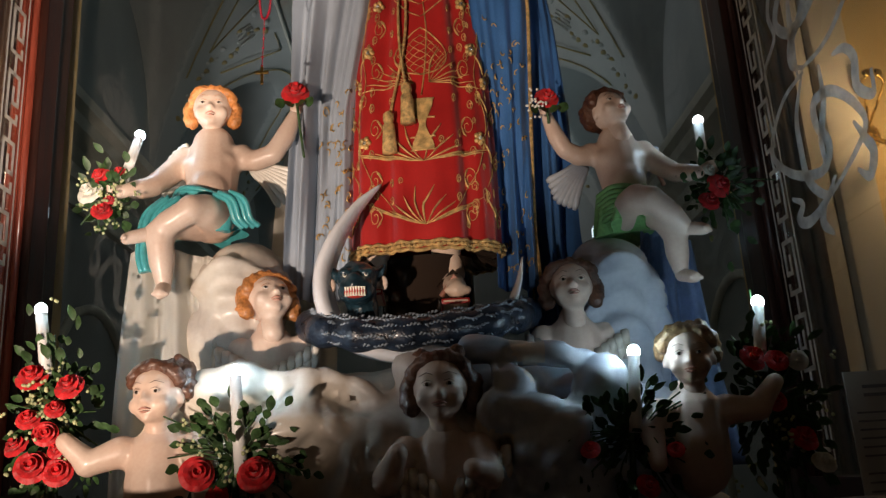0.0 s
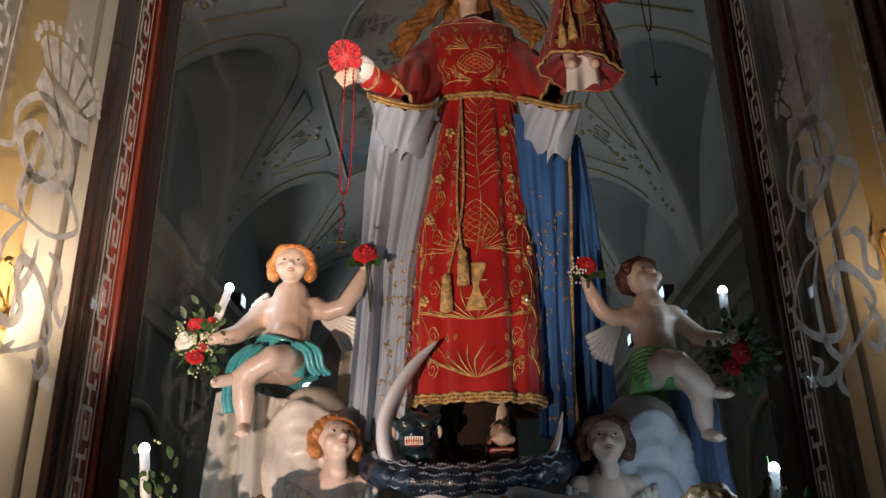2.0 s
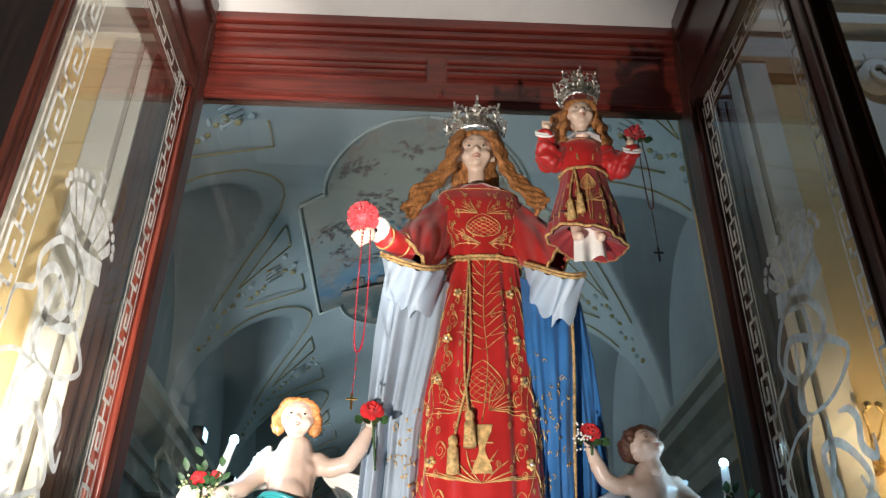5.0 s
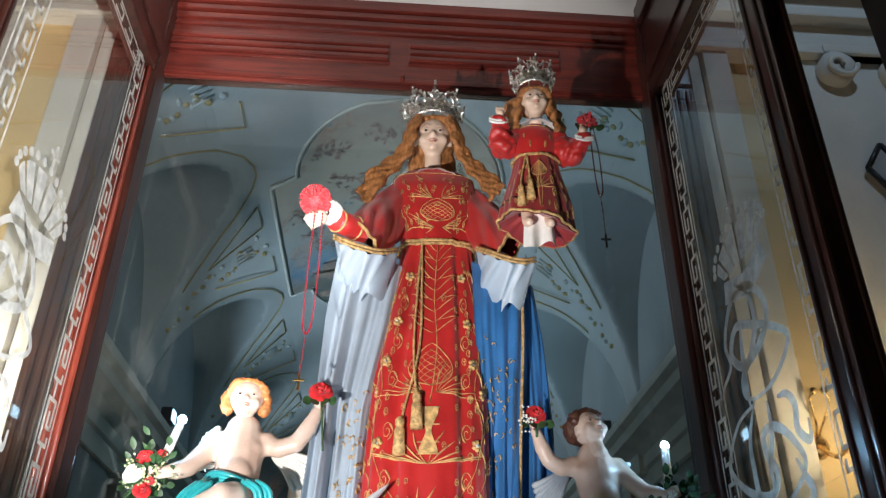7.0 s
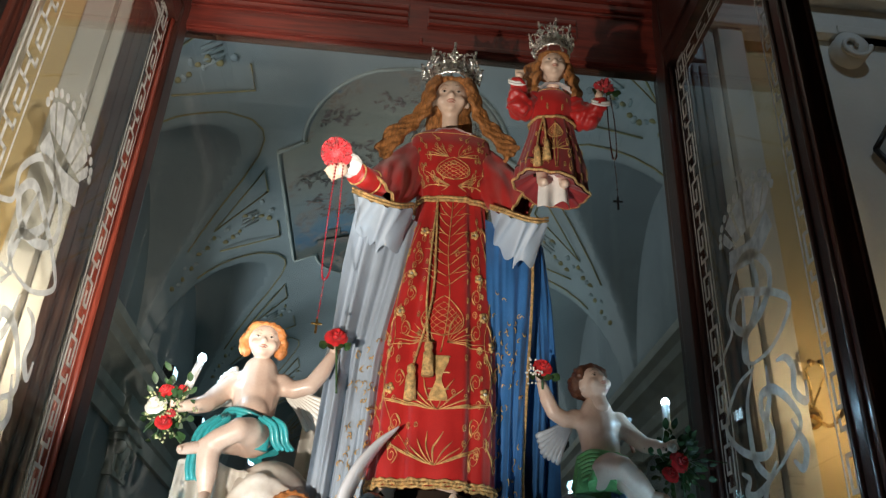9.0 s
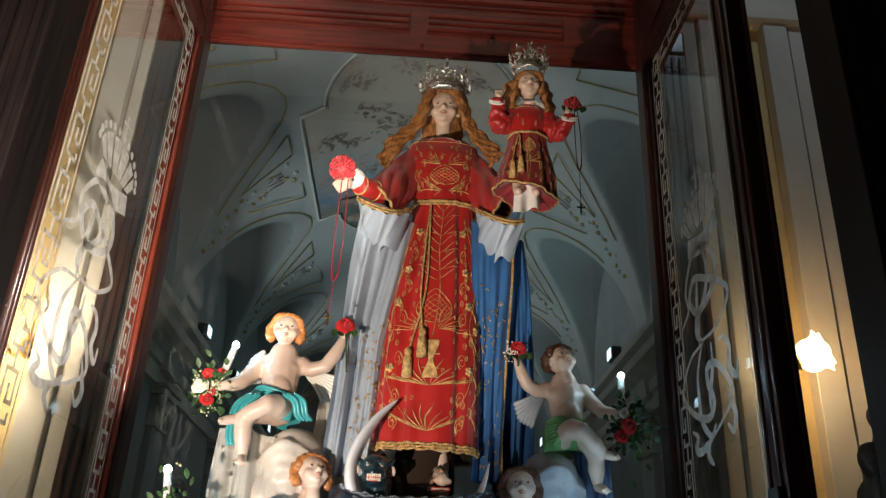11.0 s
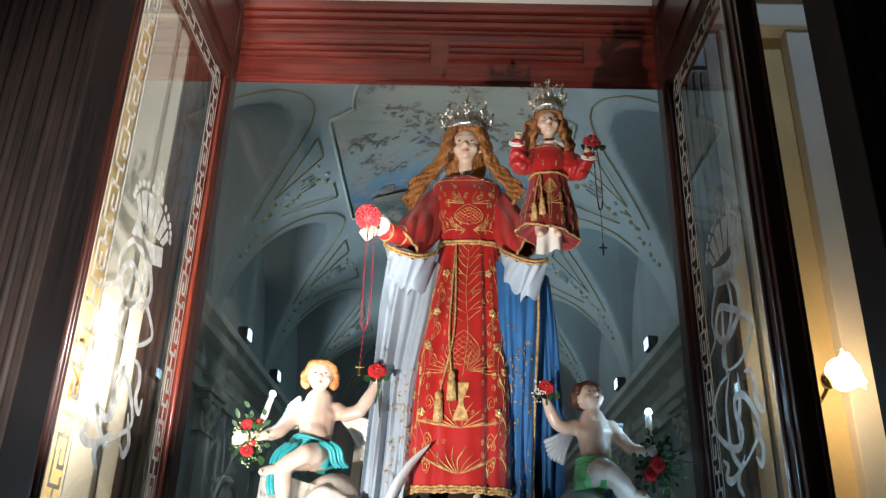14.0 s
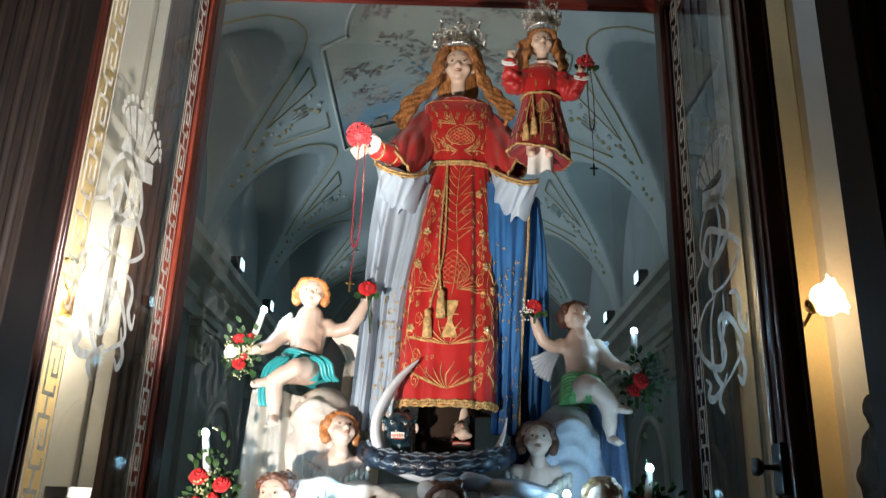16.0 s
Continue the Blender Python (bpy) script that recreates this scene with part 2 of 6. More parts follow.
def fresco_mat():
    """Faded wall painting: ochre clouds, grey-blue sky and a dark landscape along its length."""
    m = mat("fresco_paint", (0.5, 0.46, 0.38), 0.85, vary=0.1, scale=2, fine=30)
    n, l = m.node_tree.nodes, m.node_tree.links
    co, sep = n.new("ShaderNodeTexCoord"), n.new("ShaderNodeSeparateXYZ")
    l.new(co.outputs["Object"], sep.inputs[0])

    def cloud(scale, detail, rough=0.6, twist=0.6):
        t = n.new("ShaderNodeTexNoise")
        t.inputs["Scale"].default_value, t.inputs["Detail"].default_value = scale, detail
        t.inputs["Roughness"].default_value, t.inputs["Distortion"].default_value = rough, twist
        l.new(co.outputs["Object"], t.inputs["Vector"])
        return t.outputs["Fac"]

    def ramp(fac, stops):
        r = n.new("ShaderNodeValToRGB")
        while len(r.color_ramp.elements) < len(stops):
            r.color_ramp.elements.new(0.5)
        for e, (p, c) in zip(r.color_ramp.elements, stops):
            e.position, e.color = p, (*c, 1)
        l.new(fac, r.inputs[0])
        return r.outputs[0]

    def mixed(fac, a, b):
        x = n.new("ShaderNodeMix")
        x.data_type = "RGBA"
        l.new(fac, x.inputs["Factor"])
        l.new(a, x.inputs["A"])
        l.new(b, x.inputs["B"])
        return x.outputs["Result"]

    def calc(op, a, b):
        k = n.new("ShaderNodeMath")
        k.operation = op
        l.new(a, k.inputs[0])
        if isinstance(b, float):
            k.inputs[1].default_value = b
        else:
            l.new(b, k.inputs[1])
        return k.outputs[0]

    along = calc("MULTIPLY", calc("SUBTRACT", sep.outputs[1], 7.15), 1 / 5.65)
    along = calc("ADD", along, calc("MULTIPLY", calc("SUBTRACT", cloud(1.7, 5), 0.5), 0.16))
    base = ramp(along, [(0.0, (0.40, 0.35, 0.30)), (0.2, (0.62, 0.54, 0.42)), (0.38, (0.56, 0.50, 0.41)), (0.52, (0.44, 0.46, 0.44)), (0.61, (0.26, 0.36, 0.43)), (0.68, (0.14, 0.27, 0.40)), (0.72, (0.25, 0.24, 0.20)), (0.80, (0.12, 0.14, 0.13)), (1.0, (0.17, 0.17, 0.15))])
    tones = ramp(cloud(5.5, 6, 0.65, 1.6), [(0.30, (0.20, 0.13, 0.11)), (0.42, (0.40, 0.23, 0.17)), (0.50, (0.62, 0.45, 0.33)), (0.60, (0.40, 0.39, 0.38)), (0.70, (0.10, 0.17, 0.32))])
    where = ramp(cloud(1.5, 4, 0.6, 1.0), [(0.50, (0, 0, 0)), (0.62, (0.75, 0.75, 0.75))])
    out = mixed(where, base, tones)
    worn = ramp(cloud(14, 6, 0.7, 0.4), [(0.56, (0, 0, 0)), (0.70, (0.45, 0.45, 0.45))])
    grey = ramp(cloud(3, 3), [(0.3, (0.52, 0.50, 0.45)), (0.7, (0.40, 0.42, 0.42))])
    l.new(mixed(worn, out, grey), n["Principled BSDF"].inputs["Base Color"])
    return m


M_SKYP = fresco_mat()
M_FBLUE = mat("fresco_blue", (0.12, 0.24, 0.40), 0.85, second=(0.20, 0.34, 0.42), vary=0.25, scale=3, fine=20)
M_FBROWN = mat("fresco_umber", (0.36, 0.27, 0.21), 0.85, second=(0.25, 0.21, 0.19), vary=0.3, scale=4, fine=20)
M_FPINK = mat("fresco_rose", (0.45, 0.30, 0.25), 0.85, second=(0.33, 0.26, 0.24), vary=0.3, scale=4, fine=20)
M_FGREEN = mat("fresco_green", (0.14, 0.20, 0.17), 0.85, second=(0.10, 0.15, 0.17), vary=0.3, scale=3, fine=20)
M_FLOODB = mat("flood_housing", (0.05, 0.055, 0.06), 0.4, vary=0.1)
M_FLOODG = mat("flood_glass", (0.6, 0.85, 1.0), 0.2, vary=0.0, bump=0, emit=2.5)

# ---- mesh helpers ----


def add_box(bm, x0, x1, y0, y1, z0, z1, bevel=0.0, mi=0):
    r = bmesh.ops.create_cube(bm, size=1, matrix=Matrix.Translation(((x0 + x1) / 2, (y0 + y1) / 2, (z0 + z1) / 2)) @ Matrix.Diagonal((x1 - x0, y1 - y0, z1 - z0, 1)))
    faces = set(f for v in r["verts"] for f in v.link_faces)
    for f in faces:
        f.material_index = mi
    if bevel:
        edges = list(set(e for v in r["verts"] for e in v.link_edges))
        bmesh.ops.bevel(bm, geom=edges, offset=bevel, segments=2, affect="EDGES", profile=0.6)


def add_ball(bm, c, r, m=None, mi=0, seg=14, rings=9):
    r = r if isinstance(r, (tuple, list)) else (r, r, r)
    t = Matrix.Translation(c) @ (m or Matrix()) @ Matrix.Diagonal((*r, 1))
    got = bmesh.ops.create_uvsphere(bm, u_segments=seg, v_segments=rings, radius=1, matrix=t)
    for f in set(f for v in got["verts"] for f in v.link_faces):
        f.material_index, f.smooth = mi, True


def add_sweep(bm, pts, radii, sides=8, mi=0, flat=None, caps=True):
    """A tapered tube along points; flat gives a squash of its second axis."""
    pts = [Vector(p) for p in pts]
    radii = [float(q) for q in radii] if isinstance(radii, (list, tuple)) else [radii] * len(pts)
    rings, up = [], Vector((0, 0.3, 1)).normalized()
    for i, p in enumerate(pts):
        d = (pts[min(i + 1, len(pts) - 1)] - pts[max(i - 1, 0)]).normalized()
        a = d.cross(up)
        a = a.normalized() if a.length > 1e-3 else d.orthogonal().normalized()
        b = a.cross(d).normalized()
        rings.append([bm.verts.new(p + radii[i] * (a * math.cos(k * math.tau / sides) + b * (flat or 1) * math.sin(k * math.tau / sides))) for k in range(sides)])
        up = b
    for r0, r1 in zip(rings, rings[1:]):
        for k in range(sides):
            f = bm.faces.new((r0[k], r0[(k + 1) % sides], r1[(k + 1) % sides], r1[k]))
            f.material_index, f.smooth = mi, True
    if caps:
        for r in (rings[0], rings[-1]):
            bm.faces.new(r).material_index = mi


def add_lathe(bm, profile, m=None, sides=24, mi=0, wave=None):
    """Turned body from (radius, height) pairs; wave(angle, i) scales the radius."""
    m = m or Matrix()
    rings = [[bm.verts.new(m @ Vector((r * (wave(k * math.tau / sides, i) if wave else 1) * math.cos(k * math.tau / sides), r * (wave(k * math.tau / sides, i) if wave else 1) * math.sin(k * math.tau / sides), z))) for k in range(sides)] for i, (r, z) in enumerate(profile)]
    for r0, r1 in zip(rings, rings[1:]):
        for k in range(sides):
            f = bm.faces.new((r0[k], r0[(k + 1) % sides], r1[(k + 1) % sides], r1[k]))
            f.material_index, f.smooth = mi, True


def add_grid(bm, fn, nu, nv, mi=0, closed=False):
    """A sheet from fn(u, v) with u, v in 0..1."""
    vs = [[bm.verts.new(fn(i / nu, j / nv)) for j in range(nv + 1)] for i in range(nu if closed else nu + 1)]
    for i in range(nu):
        a, b = vs[i], vs[(i + 1) % len(vs)]
        for j in range(nv):
            f = bm.faces.new((a[j], b[j], b[j + 1], a[j + 1]))
            f.material_index, f.smooth = mi, True


def add_prism(bm, outline, depth, mi=0):
    """outline: points round a face; depth: the vector through which it is thickened."""
    d = Vector(depth)
    a = [bm.verts.new(Vector(p)) for p in outline]
    b = [bm.verts.new(Vector(p) + d) for p in outline]
    for f in (a, b[::-1]):
        bm.faces.new(f).material_index = mi
    for i in range(len(a)):
        j = (i + 1) % len(a)
        bm.faces.new((a[j], a[i], b[i], b[j])).material_index = mi


def finish(name, bm, materials, parent=None, label="", normals=True):
    me = bpy.data.meshes.new(name)
    if normals:
        bmesh.ops.recalc_face_normals(bm, faces=bm.faces)
    bm.to_mesh(me)
    bm.free()
    for m in materials if isinstance(materials, (list, tuple)) else [materials]:
        me.materials.append(m)
    ob = new(name, me)
    if parent:
        ob.parent = parent
    if label:
        ob["label"] = label
    return ob


def part(name, bm, material, parent, label=""):
    return finish(name, bm, material, parent, label)


def empty(name, label, category, group="", kind="", at=(0, 0, 0)):
    ob = new(name)
    ob.location = at
    return tagged(ob, label, category, group, kind)


def box_part(name, x0, x1, y0, y1, z0, z1, material, parent, bevel=0.004, label=""):
    bm = bmesh.new()
    add_box(bm, x0, x1, y0, y1, z0, z1, bevel)
    return part(name, bm, material, parent, label)


def structure(name, bm, materials, label, category):
    return tagged(finish(name, bm, materials), label, category, kind="structure")


def blob(bm_to, fill, voxel=0.006, smooth=6, mi=0, wobble=0.0, wscale=30.0, crease=False):
    """Fuses the closed bodies that fill(bm) makes into one carved skin and adds it to bm_to."""
    bm = bmesh.new()
    fill(bm)
    me = bpy.data.meshes.new("carving")
    bmesh.ops.recalc_face_normals(bm, faces=bm.faces)
    bm.to_mesh(me)
    bm.free()
    ob = new("carving", me)
    r = ob.modifiers.new("r", "REMESH")
    r.mode, r.voxel_size = "VOXEL", voxel
    s = ob.modifiers.new("s", "SMOOTH")
    s.iterations, s.factor = smooth, 0.5
    dg = bpy.context.evaluated_depsgraph_get()
    dg.update()
    got = bpy.data.meshes.new_from_object(ob.evaluated_get(dg), depsgraph=dg)
    bpy.data.objects.remove(ob)
    nv, nf = len(bm_to.verts), len(bm_to.faces)
    bm_to.from_mesh(got)
    bm_to.verts.ensure_lookup_table()
    bm_to.faces.ensure_lookup_table()
    for f in bm_to.faces[nf:]:
        f.material_index, f.smooth = mi, True
    if wobble:
        for v in bm_to.verts[nv:]:
            q = noise.noise(v.co * wscale + 1.5 * noise.noise_vector(v.co * wscale * 0.5))
            v.co += v.normal * wobble * (2.2 * abs(q) ** 0.7 - 0.9 if crease else q)
    bpy.data.meshes.remove(got)
    bpy.data.meshes.remove(me)


def limb(bm, pts, radii, sides=12):
    for p, r in zip(pts, radii):
        add_ball(bm, p, r, seg=12, rings=8)
    add_sweep(bm, pts, list(radii), sides)


def curve(points, n=24):
    """A smooth line through points (Catmull-Rom)."""
    p = [Vector(q) for q in points]
    p = [2 * p[0] - p[1]] + p + [2 * p[-1] - p[-2]]
    out = []
    for i in range(1, len(p) - 2):
        for k in range(n):
            t = k / n
            a, b, c, d = p[i - 1:i + 3]
            out.append(0.5 * (2 * b + (c - a) * t + (2 * a - 5 * b + 4 * c - d) * t * t + (3 * b - a - 3 * c + d) * t ** 3))
    return out + [p[-2]]


def interp(x, table):
    xs, ys = zip(*table)
    return float(np.interp(x, xs, ys))

# ---- the church ----
SPAN, SPRING, RISE = 3.2, 5.0, 3.2
BAY, BAY0 = 3.4, 8.0


def vault_height(x, y):
    barrel = SPRING + math.sqrt(max(0.0, RISE ** 2 - x * x))
    d = (y - BAY0 + BAY / 2) % BAY - BAY / 2
    half = 1.45
    cap = -9.0
    if abs(d) < half:
        cap = SPRING + 0.25 + math.sqrt(half ** 2 - d * d) * 1.45 + 0.12 * (SPAN - abs(x))
    return max(barrel, cap)


def vault_point(x, y, off=0.0):
    z = vault_height(x, y)
    n = Vector((vault_height(x - 0.02, y) - vault_height(x + 0.02, y), vault_height(x, y - 0.02) - vault_height(x, y + 0.02), 0.04)).normalized()
    return Vector((x, y, z)) - n * off


bm = bmesh.new()
NX, NY = 115, 290
Y0, Y1 = 2.9, 21.0
vs = [[bm.verts.new((0, 0, 0)) for j in range(NY + 1)] for i in range(NX + 1)]
for i in range(NX + 1):
    x = SPAN * math.sin((i / NX * 2 - 1) * math.pi / 2)
    for j in range(NY + 1):
        y = Y0 + (Y1 - Y0) * j / NY
        vs[i][j].co = (x, y, vault_height(x, y))
for i in range(NX):
    for j in range(NY):
        f = bm.faces.new((vs[i][j], vs[i + 1][j], vs[i + 1][j + 1], vs[i][j + 1]))
        c = f.calc_center_median()
        f.smooth = True
        # lunette faces get the darkened copy, their shade set by colour
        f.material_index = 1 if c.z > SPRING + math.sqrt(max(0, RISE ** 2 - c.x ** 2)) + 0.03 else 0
structure("ceiling", bm, [M_VAULT, M_SHADED_PLASTER], "plastered barrel vault with groined lunettes over the nave", "ceiling")

# walls of the nave rise to the lunettes
for side, name in ((-1, "wall_west"), (1, "wall_east")):
    bm = bmesh.new()
    add_box(bm, *sorted((side * SPAN, side * (SPAN + 0.5))), 2.9, Y1 + 0.3, 0, 8.0)
    structure(name, bm, M_SHADED_PLASTER, "pale plastered side wall of the nave", "wall")
    bm = bmesh.new()
    add_box(bm, *sorted((side * SPAN, side * (SPAN + 0.5))), -4.0, 2.9, 0, 6.2)
    structure(name, bm, M_CREAM, "cream plastered side wall of the chapel", "wall")
bm = bmesh.new()
add_box(bm, -SPAN - 0.5, SPAN + 0.5, Y1, Y1 + 0.5, 0, 8.6)
structure("wall_north", bm, M_VAULT, "plain plastered end wall of the nave", "wall")
bm = bmesh.new()
add_box(bm, -SPAN - 0.5, SPAN + 0.5, -4.5, -4.0, 0, 6.2)
structure("wall_south", bm, M_CREAM, "plain plastered end wall of the chapel", "wall")
# wall between chapel and nave, with the opening in which the case stands
bm = bmesh.new()
add_box(bm, -SPAN - 0.5, -1.238, 2.42, 2.9, 0, 8.6)
add_box(bm, 1.238, SPAN + 0.5, 2.42, 2.9, 0, 8.6)
add_box(bm, -1.238, 1.238, 2.421, 2.9, 4.6, 8.6)
add_box(bm, -1.238, 1.238, 2.421, 2.9, 0, 1.3)
structure("wall_middle", bm, M_YELLOW, "yellow plastered wall with a tall opening behind the case", "wall")
bm = bmesh.new()
add_box(bm, -SPAN - 0.5, SPAN + 0.5, -4.5, Y1 + 0.5, -0.2, 0)
structure("floor", bm, M_FLOOR, "polished marble church floor", "floor")
bm = bmesh.new()
add_box(bm, -SPAN - 0.5, SPAN + 0.5, 2.9, Y1 + 0.5, 8.6, 8.8)
structure("roof", bm, M_GREY, "plain slab closing the church above the vault", "roof")
bm = bmesh.new()
add_box(bm, -SPAN - 0.5, SPAN + 0.5, -4.5, 2.9, 6.2, 6.4)
structure("ceiling_chapel", bm, M_CREAM, "flat cream plaster ceiling of the chapel", "ceiling")

# moulded cornice of the nave
for side in (-1, 1):
    bm = bmesh.new()
    prof = [(0, 4.25), (0.06, 4.25), (0.06, 4.45), (0.10, 4.48), (0.10, 4.62), (0.2, 4.70), (0.34, 4.76), (0.36, 4.86), (0.44, 4.90), (0.44, 5.0), (0, 5.0)]
    add_prism(bm, [(side * (SPAN - d), Y0, z) for d, z in prof], (0, Y1 - Y0, 0))
    structure("cornice", bm, M_STUCCO, "stepped stucco cornice along the nave wall", "cornice")


def nave_pilaster(side, y):
    p = empty("pilaster", "pale plaster pilaster with a leafy stucco capital", "pilaster", "nave pilasters", "structure", (side * SPAN, y, 0))
    box_part("shaft", -0.09, 0.09, -0.26, 0.26, 0, 3.72, M_VAULT, p, 0.01)
    bm = bmesh.new()
    for z0, z1, d, w in ((3.72, 3.78, 0.13, 0.30), (3.78, 4.12, 0.10, 0.26), (4.12, 4.2, 0.18, 0.34), (4.2, 4.26, 0.22, 0.38)):
        add_box(bm, -d, d, -w, w, z0, z1, 0.012)
    rnd = random.Random(3)
    for k in range(16):
        y_, z_ = rnd.uniform(-0.26, 0.26), rnd.uniform(3.8, 4.12)
        add_ball(bm, (-side * 0.11, y_, z_), (0.05, 0.06, 0.09), seg=8, rings=6)
    for w in (-0.24, 0.24):
        add_ball(bm, (-side * 0.13, w, 4.06), (0.07, 0.09, 0.09), seg=10, rings=8)
    part("capital", bm, M_STUCCO, p)
    bm = bmesh.new()
    add_box(bm, -0.16, 0.16, -0.34, 0.34, 4.42, 4.98, 0.01)
    part("entablature_block", bm, M_STUCCO, p)


for k in range(5):
    for side in (-1, 1):
        nave_pilaster(side, BAY0 - BAY / 2 + BAY * k)

# arched blind niches between the pilasters
for k in range(4):
    for side in (-1, 1):
        y = BAY0 + BAY * k
        bm = bmesh.new()
        arch = [(side * (SPAN - 0.02), y - 0.9, 0.3)] + [(side * (SPAN - 0.02), y - 0.9 * math.cos(a), 2.5 + 0.9 * math.sin(a)) for a in np.linspace(0, math.pi, 15).tolist()] + [(side * (SPAN - 0.02), y + 0.9, 0.3)]
        add_sweep(bm, arch, 0.05, 6)
        structure("arch_trim", bm, M_STUCCO, "moulded stucco arch on the nave wall", "arch")

# painted panel of the vault, with its frame
FC, FH, FW = 9.98, 1.5, 1.62


def fresco_half(y):
    """Half width of the painted panel at y."""
    d = abs(y - FC)
    if d <= FH:
        return FW
    q = (d - FH) / 1.32
    return 1.30 * math.sqrt(max(0, 1 - q * q)) if q < 1 else 0.0


bm = bmesh.new()
ys = list(np.linspace(FC - FH - 1.3199, FC + FH + 1.3199, 90))
prev = None
for y in ys:
    w = max(0.01, fresco_half(y))
    row = [bm.verts.new(vault_point(w * s, y, 0.03)) for s in np.linspace(-1, 1, 33)]
    if prev:
        for a, b, c, d in zip(prev, prev[1:], row[1:], row):
            f = bm.faces.new((a, b, c, d))
            f.smooth = True
    prev = row
fr = structure("ceiling_fresco", bm, M_SKYP, "faded painted panel of sky and a walled town", "fresco")
# loose patches of paint: clouds, robes, the town
bm = bmesh.new()
rnd = random.Random(11)
spots = [(-0.9, 1.9, 9, 0.2, 2), (-0.2, 2.2, 7, 0.2, 2), (-0.75, 1.3, 8, 0.2, 2), (0.7, 2.0, 7, 0.2, 1), (-1.3, 0.1, 6, 0.2, 2), (-0.9, -0.3, 8, 0.2, 1), (-1.25, 0.62, 9, 0.24, 1), (-1.0, 2.1, 6, 0.2, 2), (-0.5, 0.9, 8, 0.22, 1), (-0.55, 0.65, 3, 0.24, 0), (0.5, 0.9, 9, 0.25, 2), (0.9, 0.4, 8, 0.25, 1), (0.2, 1.7, 6, 0.2, 2), (-0.2, 0.2, 6, 0.25, 1), (-1.0, -1.2, 9, 0.26, 3), (-0.5, -1.15, 7, 0.2, 1), (0.8, -1.3, 8, 0.3, 3), (-0.8, -2.0, 6, 0.3, 3), (0.4, -0.4, 6, 0.2, 2), (1.2, 1.3, 6, 0.2, 1)]
for sx, sy, count, r, mi in spots:
    for k in range(count * 3):
        x, y = sx + rnd.gauss(0, r * 0.7), FC - sy + rnd.gauss(0, r * 0.45)
        if abs(x) > fresco_half(y) - 0.12:
            continue
        a, b, tw = r * rnd.uniform(0.10, 0.34), r * rnd.uniform(0.05, 0.16), rnd.uniform(0, 3)
        off = 0.036 + 0.0012 * (k % 9)
        ring = []
        for q in range(12):
            u, v = a * math.cos(q * math.tau / 12) * rnd.uniform(0.7, 1.2), b * math.sin(q * math.tau / 12) * rnd.uniform(0.7, 1.2)
            ring.append(bm.verts.new(vault_point(x + u * math.cos(tw) - v * math.sin(tw), y + u * math.sin(tw) + v * math.cos(tw), off)))
        bm.faces.new(ring).material_index = (mi if k % 4 else rnd.choice((1, 2, 2)))
for x0, x1, y0, h in ((-1.3, -0.35, -1.25, 0.18), (-1.15, -0.95, -1.05, 0.22), (-0.75, -0.55, -1.05, 0.16), (0.3, 0.9, -1.2, 0.2)):
    ring = [vault_point(x, FC - y, 0.05) for x, y in ((x0, y0), (x1, y0), (x1, y0 + h), (x0, y0 + h))]
    bm.faces.new([bm.verts.new(p) for p in ring]).material_index = 1
structure("fresco_figures", bm, [M_FBLUE, M_FBROWN, M_FPINK, M_FGREEN], "worn painted clouds, robes and town walls", "fresco")


def vault_line(name, pts, r, material, label, n=10):
    bm = bmesh.new()
    line = curve([(x, y, 0) for x, y in pts], n) if n > 1 else [Vector((x, y, 0)) for x, y in pts]
    add_sweep(bm, [vault_point(max(-3.15, min(3.15, p.x)), p.y, 0.02) for p in line], r, 6)
    return structure(name, bm, material, label, "moulding")


outline = [(fresco_half(y) + 0.05 if abs(y - FC) < FH + 1.3 else 0, y) for y in ys]
